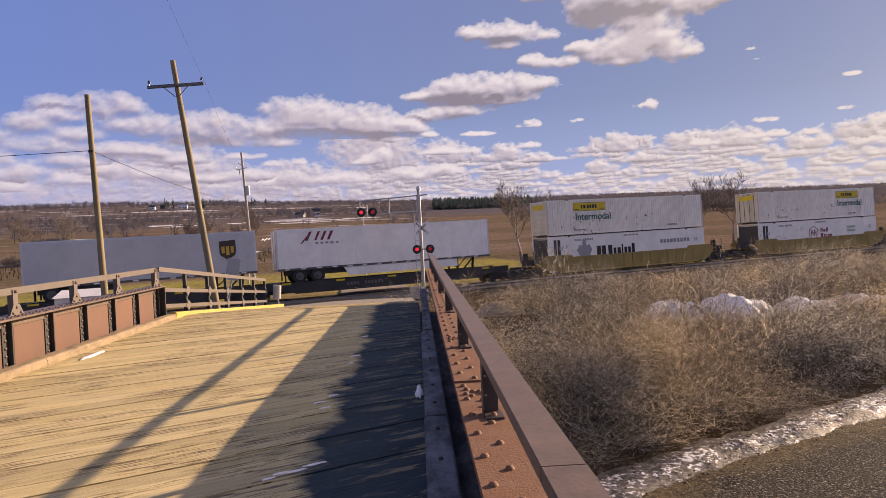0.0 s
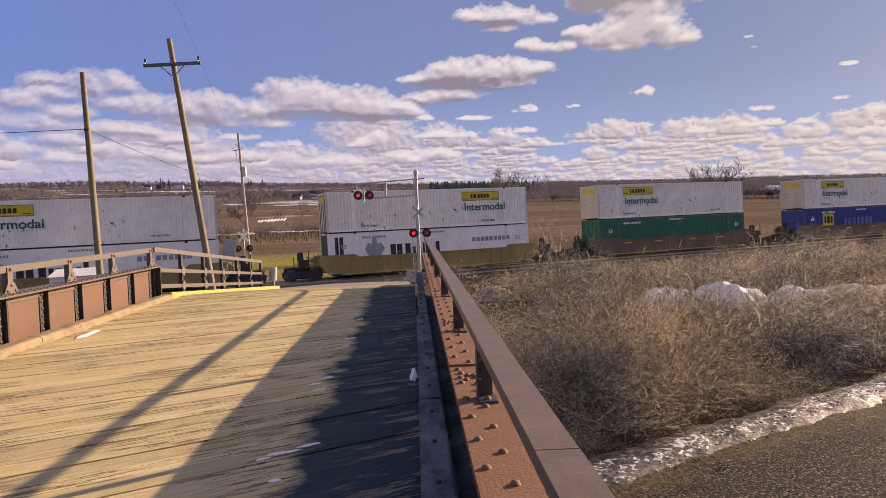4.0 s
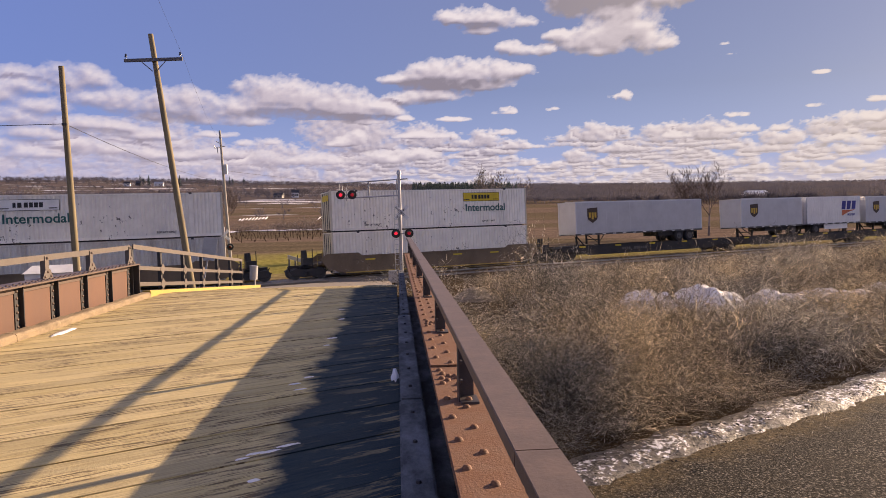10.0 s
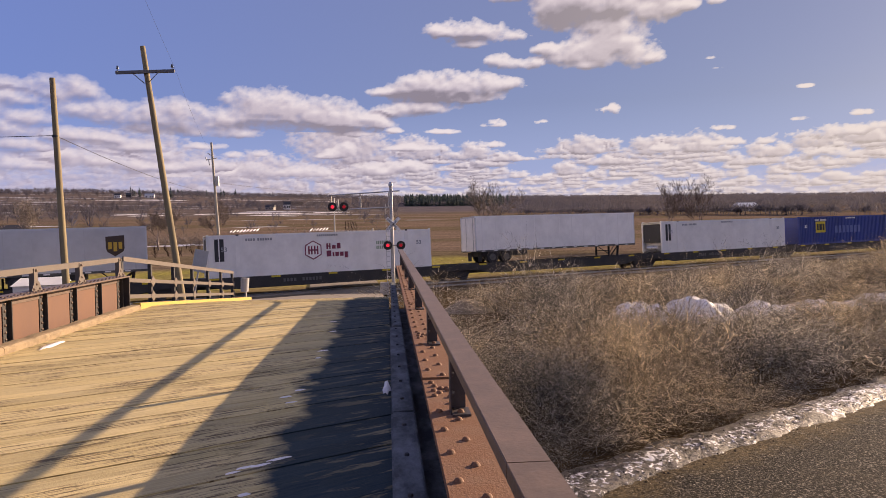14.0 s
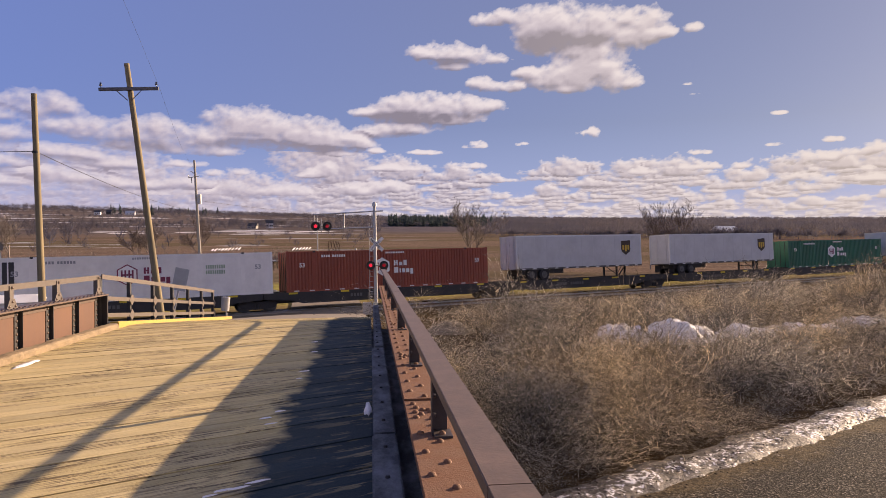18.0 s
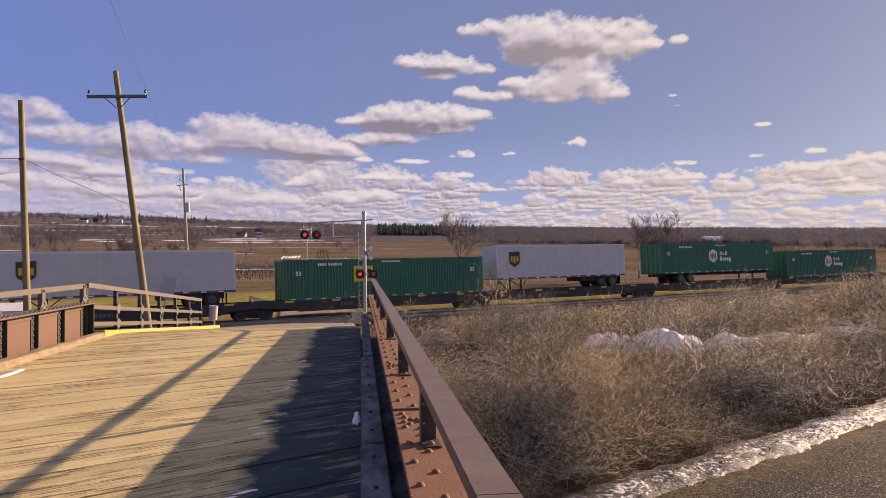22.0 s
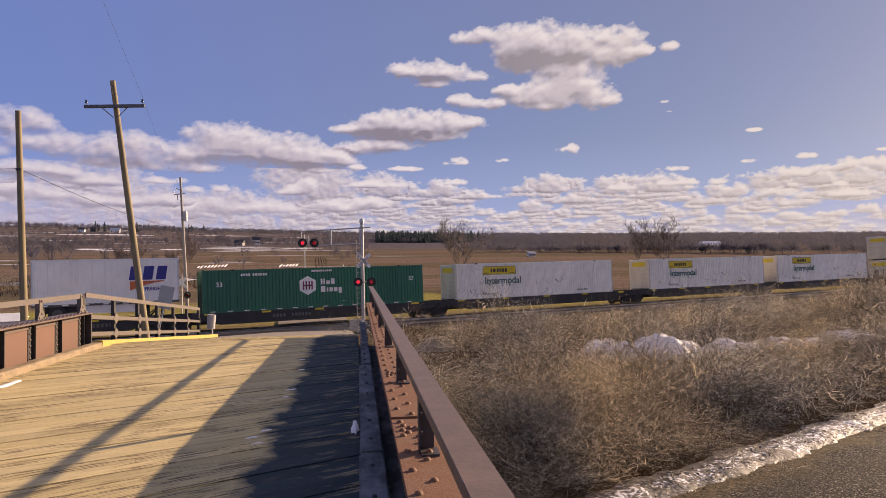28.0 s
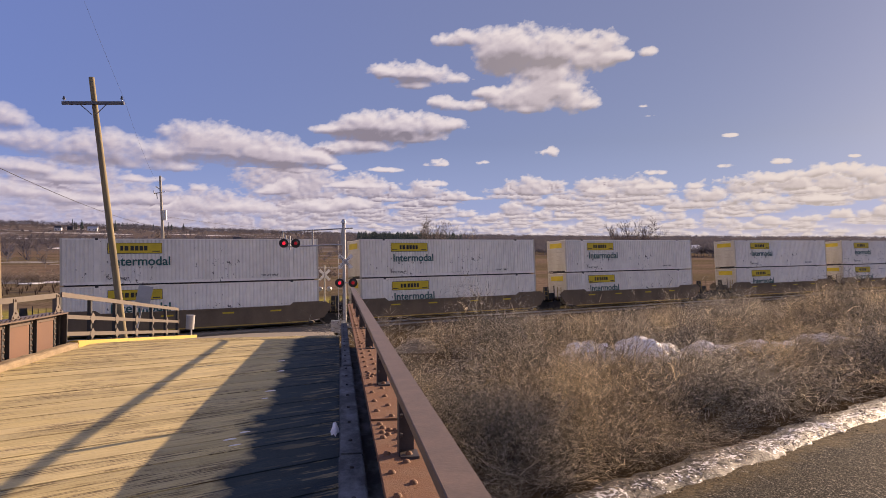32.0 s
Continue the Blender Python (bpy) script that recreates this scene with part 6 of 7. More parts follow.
def signals():
    m = thing("crossing_signal_mast", Matrix(), "silver cantilever crossing signal with red flashing lamps and crossbuck", "crossing signal", "crossing signals")
    x, y = 0.80, 44.0
    part("mast", Shape().tube((x + 0.06, y, -0.1), (x - 0.04, y, 7.4), 0.13, 0.11, 14), GALV, m)
    part("finial", Shape().dome((x - 0.04, y, 7.5), 0.15, 0.16, 10).tube((x - 0.04, y, 7.38), (x - 0.04, y, 7.5), 0.17, 0.15, 12), GALV, m)
    arm = part("arm", Shape().tube((x + 0.55, y, 7.05), (-3.25, y, 6.78), 0.045, 0.045, 8).tube((x, y, 5.95), (-3.25, y, 5.78), 0.05, 0.05, 8), GALV, m, "two-tube walkway arm")
    for k in range(3):
        xx = x - 0.2 - k * 1.9
        part("strut", Shape().tube((xx, y, 5.92 - k * 0.05), (xx, y, 7.0 - k * 0.1), 0.03, 0.03, 6), GALV, arm)
    part("strut", Shape().tube((-1.25, y, 5.85), (-1.25, y, 6.95), 0.03, 0.03, 6), GALV, arm)
    for xx, lit in ((-3.12, True), (-2.36, "dim")):
        head(m, xx, y - 0.22, 6.02, lit)
    part("lamp_pipe", Shape().tube((-3.3, y - 0.06, 6.02), (-2.2, y - 0.06, 6.02), 0.045, 0.045, 8).tube((-2.74, y, 5.6), (-2.74, y, 6.5), 0.04, 0.04, 6), GALV, m)
    crossbuck(m, x + 0.08, y - 0.22, 4.82, 0.61)
    for xx, lit in ((x - 0.30, True), (x + 0.58, "dim")):
        head(m, xx, y - 0.3, 3.40, lit)
    part("lamp_pipe", Shape().tube((x - 0.4, y - 0.14, 3.4), (x + 0.7, y - 0.14, 3.4), 0.045, 0.045, 8), GALV, m)
    for k in range(16):
        part("rung", once("rung", lambda: Shape().tube((-0.36, 0, 0), (-0.14, 0, 0), 0.016, 0.016, 5).mesh("rung", GALV)), None, m, m=pose(x, y, 0.6 + k * 0.34))
    part("ladder_rail", Shape().tube((x - 0.36, y, 0.4), (x - 0.4, y, 6.2), 0.02, 0.02, 6), GALV, m)
    part("base", Shape().box(x - 0.4, x + 0.4, y - 0.4, y + 0.4, -0.3, 0.12), BALLAST, m, bevel=0.03)
    part("cabinet", Shape().box(x - 0.85, x - 0.25, y - 0.5, y - 0.1, 0.1, 0.9), GALV, m, "small grey equipment box", bevel=0.02)
    m = thing("crossing_signal", Matrix(), "short crossing signal with crossbuck and red lamps beyond the rails", "crossing signal", "crossing signals")
    x, y = -14.25, 58.0
    part("mast", Shape().tube((x, y, -1.0), (x, y, 3.2), 0.07, 0.06, 10), GALV, m)
    crossbuck(m, x, y - 0.12, 2.5, 0.61, False)
    for d in (-0.5, 0.5):
        head(m, x + d, y - 0.15, 1.46, False)
    part("lamp_pipe", Shape().tube((x - 0.5, y - 0.05, 1.46), (x + 0.5, y - 0.05, 1.46), 0.04, 0.04, 6), GALV, m)
    m = thing("crossing_signal", Matrix(), "crossing signal seen from behind, with silver lamp backs", "crossing signal", "crossing signals")
    x, y = -0.62, 56.0
    part("mast", Shape().tube((x, y, -1.0), (x, y, 4.0), 0.07, 0.06, 10), GALV, m)
    crossbuck(m, x, y, 3.2, 0.61, False)
    for d in (-0.36, 0.40):
        part("lamp_back", Shape().tube((x + d, y - 0.14, 2.0), (x + d, y, 2.0), 0.16, 0.22, 14), GALV, m, "round silver lamp back")
    solid("signal_pole", Shape().tube((-4.1, 60, -1), (-4.1, 60, 6.6), 0.06, 0.05, 8), GALV, Matrix(), "thin bare grey pole beyond the rails", "pole")
    # back of a road sign, tilted on its post
    s = thing("road_sign", Matrix.Translation((-7.25, 27, 4.1)) @ pose(0, 0, 0, 0, 12, 0), "tilted grey back of a road sign on a thin post", "sign")
    part("plate", Shape().box(-0.27, 0.27, -0.008, 0.008, -0.45, 0.45), GALV, s, bevel=0.003)
    part("post", Shape().box(-0.03, 0.03, 0.01, 0.05, -1.4, 0.4), GALV, s)
    # white equipment cabinet beside the line
    c = thing("equipment_cabinet", pose(-19.1, 38.6, -0.1, 0, 0, 14), "white metal railway equipment cabinet with a hipped roof", "cabinet")
    part("body", Shape().box(-1.2, 1.2, -0.9, 0.9, 0, 2.05), WHITE_BOX, c, bevel=0.02)
    part("roof", Shape().add([(-1.3, -1.0, 2.05), (1.3, -1.0, 2.05), (1.3, 1.0, 2.05), (-1.3, 1.0, 2.05), (-1.0, 0, 2.4), (1.0, 0, 2.4)], [(0, 1, 5, 4), (1, 2, 5), (2, 3, 4, 5), (3, 0, 4), (3, 2, 1, 0)]), WHITE_BOX, c)
    part("door", Shape().box(-0.5, 0.4, -0.93, -0.9, 0.1, 1.85), WHITE_BOX, c, bevel=0.008)
    part("lamp", Shape().box(1.22, 1.4, -0.9, -0.75, 1.5, 1.95), GALV, c)
    # guard rail on the far road
    g = thing("guard_rail", Matrix(), "grey steel guard rail beside the far road", "guard rail")
    a, b = Vector((-9.2, 60.0, 0.1)), Vector((-5.4, 52.5, 0.1))
    part("beam", Shape().add([a, b, b + Vector((0, 0, 0.32)), a + Vector((0, 0, 0.32))] + [q + Vector((0.06, 0.03, 0)) for q in (a, b, b + Vector((0, 0, 0.32)), a + Vector((0, 0, 0.32)))], [(0, 1, 2, 3), (7, 6, 5, 4), (0, 4, 5, 1), (1, 5, 6, 2), (2, 6, 7, 3), (3, 7, 4, 0)]), GALV, g)
    for k in range(6):
        q = a.lerp(b, k / 5)
        part("post", Shape().box(q.x + 0.06, q.x + 0.2, q.y, q.y + 0.14, -0.9, q.z + 0.3), TIMBER, g)


# blue-grey base colour stands in for the haze of distance
HAZED_BARE = twig_material("bare crowns tinted for haze", (0.135, 0.132, 0.165), (0.185, 0.178, 0.21), 0.55, 0.5, 0.045)
BARE_POLE = worn("silvered pole wood", (0.36, 0.34, 0.31), (0.22, 0.20, 0.18), 0.85, 0, 3, (1, 1, 0.12), 0.8, 25, 0.3)


# ---- plants ----
def weeds():
    """Dead umbel weeds by the gravel, and old snow left between the rails."""
    for k, x in enumerate((2.95, 3.5, 4.2, 4.8)):
        w = thing("dead_weed", Matrix.Translation((x, 41, land(x, 41))), "dry weed stalk with a flat pale seed head", "weed", "dead weeds")
        top = (1.32, 1.2, 1.36, 1.28)[k]
        part("stem", Shape().tube((0, 0, -0.05), (0.03, 0, top), 0.012, 0.008, 5), STRAW, w)
        s = Shape()
        for j in range(9):
            a = j * 0.7
            s.tube((0.03, 0, top - 0.04), (0.03 + 0.17 * math.cos(a), 0.17 * math.sin(a), top + 0.06 + 0.01 * (j % 3)), 0.006, 0.022, 5)
        part("seed_head", s, STRAW, w)
    for s0, s1, y0, y1, seed in ((30.6, 33.6, 1.35, 2.1, 1), (33.9, 35.4, 1.5, 2.05, 4), (38.7, 40.3, 1.3, 1.9, 7)):
        n = 18
        ring = []
        for i in range(n):
            a = 2 * math.pi * i / n
            q = 1 + 0.35 * noise.noise((math.cos(a) * 1.3 + seed, math.sin(a) * 1.3, seed))
            ring.append(((s0 + s1) / 2 + (s1 - s0) / 2 * q * math.cos(a), (y0 + y1) / 2 + (y1 - y0) / 2 * q * math.sin(a)))
        cx, cy = (s0 + s1) / 2, (y0 + y1) / 2
        s = Shape().add([(x, y, -0.195) for x, y in ring] + [(cx + (x - cx) * 0.8, cy + (y - cy) * 0.7, -0.12) for x, y in ring], [(i, (i + 1) % n, n + (i + 1) % n, n + i) for i in range(n)] + [tuple(range(n, 2 * n))], True)
        solid("snow_patch", s, SNOW, TRACK, "thin patch of old snow on the ballast", "snow", "snow patches")


def ribbon_mesh(name, verts, mat, normals=None):
    """Many thin triangles, three corners each, as one mesh; normals round off the crowns that they make up."""
    v = np.asarray(verts, dtype=np.float32).reshape(-1, 3)
    n = len(v)
    me = bpy.data.meshes.new(name)
    me.vertices.add(n)
    me.vertices.foreach_set("co", v.ravel())
    me.loops.add(n)
    me.loops.foreach_set("vertex_index", np.arange(n, dtype=np.int32))
    me.polygons.add(n // 3)
    me.polygons.foreach_set("loop_start", np.arange(0, n, 3, dtype=np.int32))
    me.materials.append(mat)
    me.update(calc_edges=True)
    if normals is not None:
        me.normals_split_custom_set(normals)
    return me


def twigs(rng, count, spread, height, width, sides, arch=1.0):
    """A bush of arching, branching stems, as triangles with the root at 0."""
    out = []

    def blade(a, b, w0):
        d = b - a
        s = d.cross(Vector((rng.gauss(0, 1), rng.gauss(0, 1), rng.gauss(0, 1)))).normalized() * w0
        out.extend((a - s, a + s, b + d * 0.12))

    def shoot(p, d, length, w, n, level):
        step = length / n
        for k in range(n):
            d = (d + Vector((rng.gauss(0, 0.27), rng.gauss(0, 0.27), rng.gauss(-0.04 * arch * (k + level), 0.22)))).normalized()
            q = p + d * step
            if q.z < 0.03:
                return
            blade(p, q, w * (1 - 0.6 * k / n))
            if level < 2 and (k > 0 or level):
                for _ in range(sides if level == 0 else 1):
                    t = Vector((rng.gauss(0, 1), rng.gauss(0, 1), rng.uniform(-0.2, 1.0))).normalized()
                    shoot(p.lerp(q, rng.random()), (d * 0.7 + t * 0.8).normalized(), length * rng.uniform(0.25, 0.5), w * 0.62, 3 if level == 0 else 2, level + 1)
            p = q

    for _ in range(count):
        a = rng.uniform(0, 2 * math.pi)
        r0 = spread * 0.22 * math.sqrt(rng.random())
        lean = rng.uniform(0.0, 0.85) * spread / 1.8
        d = Vector((math.cos(a) * lean, math.sin(a) * lean, 1)).normalized()
        shoot(Vector((r0 * math.cos(a), r0 * math.sin(a), 0)), d, height * rng.uniform(0.7, 1.1), width * rng.uniform(0.7, 1.2), 6, 0)
    return np.array([tuple(c) for c in out], dtype=np.float32)


def scatter(kinds, spots, turn_only=False):
    """Copies of the kinds at spots of x, y, z, size, tallness, turn, as one array of triangles (or of normals, which only turn)."""
    out = []
    for i, (x, y, z, s, tall, a) in enumerate(spots):
        v = kinds[i % len(kinds)]
        if turn_only:
            x, y, z, s, tall = 0, 0, 0, 1, 1
        c, d = math.cos(a) * s, math.sin(a) * s
        w = np.empty_like(v)
        w[:, 0] = v[:, 0] * c - v[:, 1] * d + x
        w[:, 1] = v[:, 0] * d + v[:, 1] * c + y
        w[:, 2] = v[:, 2] * s * tall + z
        out.append(w)
    return np.concatenate(out)


def thicket():
    rng = random.Random(11)

    def tallness(x, y, o):
        az, r = math.degrees(math.atan2(x, y)), math.hypot(x, y)
        t = min(1.65, max(0.45, 0.95 + 0.95 * noise.noise((x / 4.2, y / 4.2, 2)) + 0.5 * noise.noise((x / 1.9, y / 1.9, 7))))
        if o < 13.4:
            t *= 0.60 + 0.235 * (o - 11.7)
        back = 36 + max(0, az - 28) * 0.9
        if 18 < az < 46 and 27 < r < back:
            t *= 0.2 if r > back - 5 else 0.8 if az > 29 else 0.55
        elif 18 < az < 46 and back <= r < back + 4:
            t *= 0.7
        t *= 1 - (0.70 + 0.08 * smoothstep(7, 12, x)) * smoothstep(30, 37, ACROSS.x * x + ACROSS.y * y)
        if x < 9:
            t *= 0.46 + 0.06 * x
        return t

    def spots(n, tries, limit, apart, pick=1.0):
        out = []
        cells = {}
        for _ in range(tries):
            s, o = rng.uniform(-12, 84), 12.2 + (rng.random() ** 1.15) * 33.5
            p = LANE * s + LANE_N * o
            far = ACROSS.x * p.x + ACROSS.y * p.y
            if p.x < 1.4 + 4.6 * smoothstep(18, 30, p.y) or p.x < 1.8 and p.y < 16 or far > limit or len(out) >= n:
                continue
            if rng.random() > min(1.0, 30 / math.hypot(p.x, p.y)):
                continue
            c = (int(p.x // apart), int(p.y // apart))
            if any((p - q).length < apart for i in (-1, 0, 1) for j in (-1, 0, 1) for q in cells.get((c[0] + i, c[1] + j), ())):
                continue
            cells.setdefault(c, []).append(p)
            big = rng.uniform(0.75, 1.3) * (0.75 if p.x < 6 and p.y > 22 else 1)
            out.append((p.x, p.y, land(p.x, p.y) - 0.05, big, tallness(p.x, p.y, o) * (0.6 + 0.4 * big) * pick, rng.uniform(0, 6.3)))
        return out

    near = [twigs(rng, 31, 2.2, 2.4, 0.0085, 3) for _ in range(6)]
    light = [twigs(rng, 15, 2.2, 2.35, 0.015, 2) for _ in range(8)]
    places = spots(1150, 20000, 41.5, 0.86)
    close = [p for p in places if math.hypot(p[0], p[1]) < 23]
    rest = [p for p in places if math.hypot(p[0], p[1]) >= 23]
    tagged(new("shrub_thicket", ribbon_mesh("shrub_thicket", np.concatenate((scatter(near, close), scatter(light, rest))), TWIG)), "dense leafless brown shrub thicket between the lane and the rails", "shrubs", kind="stuff")
    # pale dry stalks standing above the shrubs and along the rails
    kinds = [twigs(rng, 9, 1.3, 2.1, 0.009, 2, 0.5) for _ in range(7)]
    tagged(new("dry_stalks", ribbon_mesh("dry_stalks", scatter(kinds, spots(130, 9000, 42.5, 1.4, 0.97)), STRAW)), "pale dry weed stalks standing among the shrubs", "weeds", kind="stuff")


def bare_tree(name, x, y, h, seed, spread, label, girth=0.18):
    rng = random.Random(seed)
    wood, fine = Shape(), []

    def grow(p, d, length, r, level):
        n = 3
        q = p
        for k in range(n):
            d = (d + Vector((rng.gauss(0, 0.13), rng.gauss(0, 0.13), rng.gauss(0.03, 0.07)))).normalized()
            e = q + d * (length / n)
            ra, rb = r * (1 - 0.22 * k), r * (1 - 0.22 * (k + 1))
            if level < 3:
                wood.tube(q, e, ra, rb, 7 if level < 2 else 5, False)
            else:
                s = d.cross(Vector((rng.gauss(0, 1), rng.gauss(0, 1), rng.gauss(0, 1)))).normalized() * max(ra, 0.024)
                fine.extend((q - s, q + s, e + d * 0.1))
            q = e
            if level < 4 and (k or level):
                for _ in range(2 if level < 3 else 3):
                    t = Vector((rng.gauss(0, 1), rng.gauss(0, 1), rng.uniform(0.0, 1.3))).normalized()
                    grow(q, (d * 0.75 + t * spread).normalized(), length * rng.uniform(0.5, 0.72), rb * 0.62, level + 1)

    grow(Vector((0, 0, -0.2)), Vector((rng.gauss(0, 0.05), rng.gauss(0, 0.05), 1)), h * 0.5, girth, 0)
    top = max(c.z for c in fine)
    t = thing(name, Matrix.Translation((x, y, land(x, y))), label, "tree", "bare trees")
    size = Matrix.Diagonal((0.5 + 0.5 * h / top, 0.5 + 0.5 * h / top, h / top, 1))
    trunk = part("trunk", wood, BARE, t)
    trunk.data.transform(size)
    crown = ribbon_mesh("crown", [tuple(size @ c) for c in fine], BARE)
    part("crown", crown, None, t)
    return t


def far_woods():
    rng = random.Random(5)

    def crown(n):
        """A bare crown: fine shoots that fan up and out of a short stem."""
        out, bend = [], []
        for k in range(n):
            a, up = rng.uniform(0, 6.3), rng.random()
            foot = Vector((rng.gauss(0, 0.05), rng.gauss(0, 0.05), 0.18 + 0.5 * up * rng.random()))
            tip = Vector((math.cos(a) * 0.46 * math.sqrt(rng.random()) * (1.1 - 0.5 * up), math.sin(a) * 0.46 * math.sqrt(rng.random()) * (1.1 - 0.5 * up), 0.45 + 0.55 * up * rng.uniform(0.7, 1.0)))
            mid = foot.lerp(tip, rng.uniform(0.2, 0.6))
            d = tip - mid
            s = d.cross(Vector((rng.gauss(0, 1), rng.gauss(0, 1), 0.2))).normalized() * rng.uniform(0.010, 0.022)
            away = (Vector((tip.x, tip.y, 0.1)) * 0.4 + Vector((0, 0, 1))).normalized()
            if s.cross(d).dot(away) < 0:
                s = -s
            out.extend((mid - s, mid + s, tip))
            bend.extend((away, away, away))
        out.extend((Vector((-0.02, 0, 0)), Vector((0.02, 0, 0)), Vector((0, 0, 0.6))))
        bend.extend([Vector((0, 0, 1))] * 3)
        return np.array([tuple(c) for c in out], dtype=np.float32), np.array([tuple(c) for c in bend], dtype=np.float32)

    kinds = [crown(34) for _ in range(9)]
    spots = []
    while len(spots) < 13500:
        az = radians(rng.uniform(-42, 56))
        right = smoothstep(radians(-4), radians(6), az)
        r = (170 + 130 * right) + 1500 * rng.random() ** (1.2 + 0.9 * right)
        x, y = r * math.sin(az), r * math.cos(az)
        far = ACROSS.x * x + ACROSS.y * y
        if far < 120 or radians(1.5) < az < radians(11.5 + rng.gauss(0, 1.6)) and r < 555:
            continue
        belt = noise.noise((x / 300 + 3, y / 90, 0.5)) + 0.5 * noise.noise((x / 70, y / 30, 4.5))
        clump = noise.noise((x / 75, y / 75, 8.5)) + 0.5 * noise.noise((x / 28, y / 28, 2.5))
        open_right = smoothstep(0.05, 0.3, belt) * 0.7 + smoothstep(600, 1000, r) * 0.62 + smoothstep(290, 520, r + 110 * clump) * 0.75
        # on the hills: scattered trees, a belt at their foot, an open field, then wood up to the crest
        foot = smoothstep(405, 450, r + 40 * clump) * (1 - smoothstep(560, 640, r + 60 * clump))
        crest = smoothstep(930, 1000, r + 120 * clump) * (1 - 0.7 * smoothstep(1350, 1450, r))
        open_left = 0.035 + 0.95 * foot + crest * (0.3 + 0.7 * smoothstep(-0.3, 0.2, clump)) + 0.3 * smoothstep(0.25, 0.35, belt)
        keep = right * open_right + (1 - right) * open_left
        if rng.random() > keep:
            continue
        h = rng.uniform(4.5, 8.5) * (1 if r > 450 else 0.85) * (0.9 + 0.1 * right) * (1 + 0.45 * clump) * (1 + 0.4 * smoothstep(900, 1000, r) * (1 - right))
        spots.append((x, y, land(x, y) - 0.3, h, 0.9, rng.uniform(0, 6.3)))
    tagged(new("far_woods", ribbon_mesh("far_woods", scatter([k[0] for k in kinds], spots), HAZED_BARE, scatter([k[1] for k in kinds], spots, True))), "distant bare winter woods on low hills, tinted blue-grey for haze", "woods", kind="stuff")
    # dark conifer belt
    def cone():
        out = []
        for k in range(16):
            z = k / 16
            r = 0.22 * (1 - z) + 0.02
            for j in range(6):
                a = rng.uniform(0, 6.3)
                b = Vector((0, 0, z + 0.12))
                t = Vector((math.cos(a) * r, math.sin(a) * r, z))
                s = Vector((-math.sin(a), math.cos(a), 0)) * 0.07 * (1.1 - z)
                out.extend((t - s, t + s, b))
        return np.array([tuple(c) for c in out], dtype=np.float32)
    kinds = [cone() for _ in range(4)]
    spots = []
    for _ in range(520):
        az = radians(2.2 + 9.5 * rng.betavariate(1.1, 1.6))
        r = rng.uniform(560, 760)
        x, y = r * math.sin(az), r * math.cos(az)
        spots.append((x, y, land(x, y) - 0.3, rng.uniform(5.0, 11.0), 1.0, rng.uniform(0, 6.3)))
    for _ in range(16):
        az = radians(rng.uniform(-20, -12))
        r = rng.uniform(900, 1300)
        x, y = r * math.sin(az), r * math.cos(az)
        spots.append((x, y, land(x, y) - 0.3, rng.uniform(9, 15), 1.0, rng.uniform(0, 6.3)))
    tagged(new("conifer_belt", ribbon_mesh("conifer_belt", scatter(kinds, spots), CONIFER)), "dark green conifer plantation in front of the hills", "conifers", kind="stuff")


def hedge():
    """A low tangle of scrub along the far side of the near fields, with old snow below it."""
    rng = random.Random(23)
    kinds = [twigs(rng, 6, 2.0, 2.0, 0.045, 1) for _ in range(4)]
    spots = []
    for k in range(330):
        s, w = rng.uniform(-90, 8), rng.gauss(0, 2.2)
        p = Vector((-8, 128, 0)) + Vector((0.985, 0.17, 0)) * s + Vector((-0.17, 0.985, 0)) * w
        spots.append((p.x, p.y, land(p.x, p.y) - 0.1, rng.uniform(0.8, 1.5), rng.uniform(0.6, 1.1), rng.uniform(0, 6.3)))
    tagged(new("scrub_hedge", ribbon_mesh("scrub_hedge", scatter(kinds, spots), BARE)), "low grey tangle of bare scrub at the field edge", "shrubs", kind="stuff")


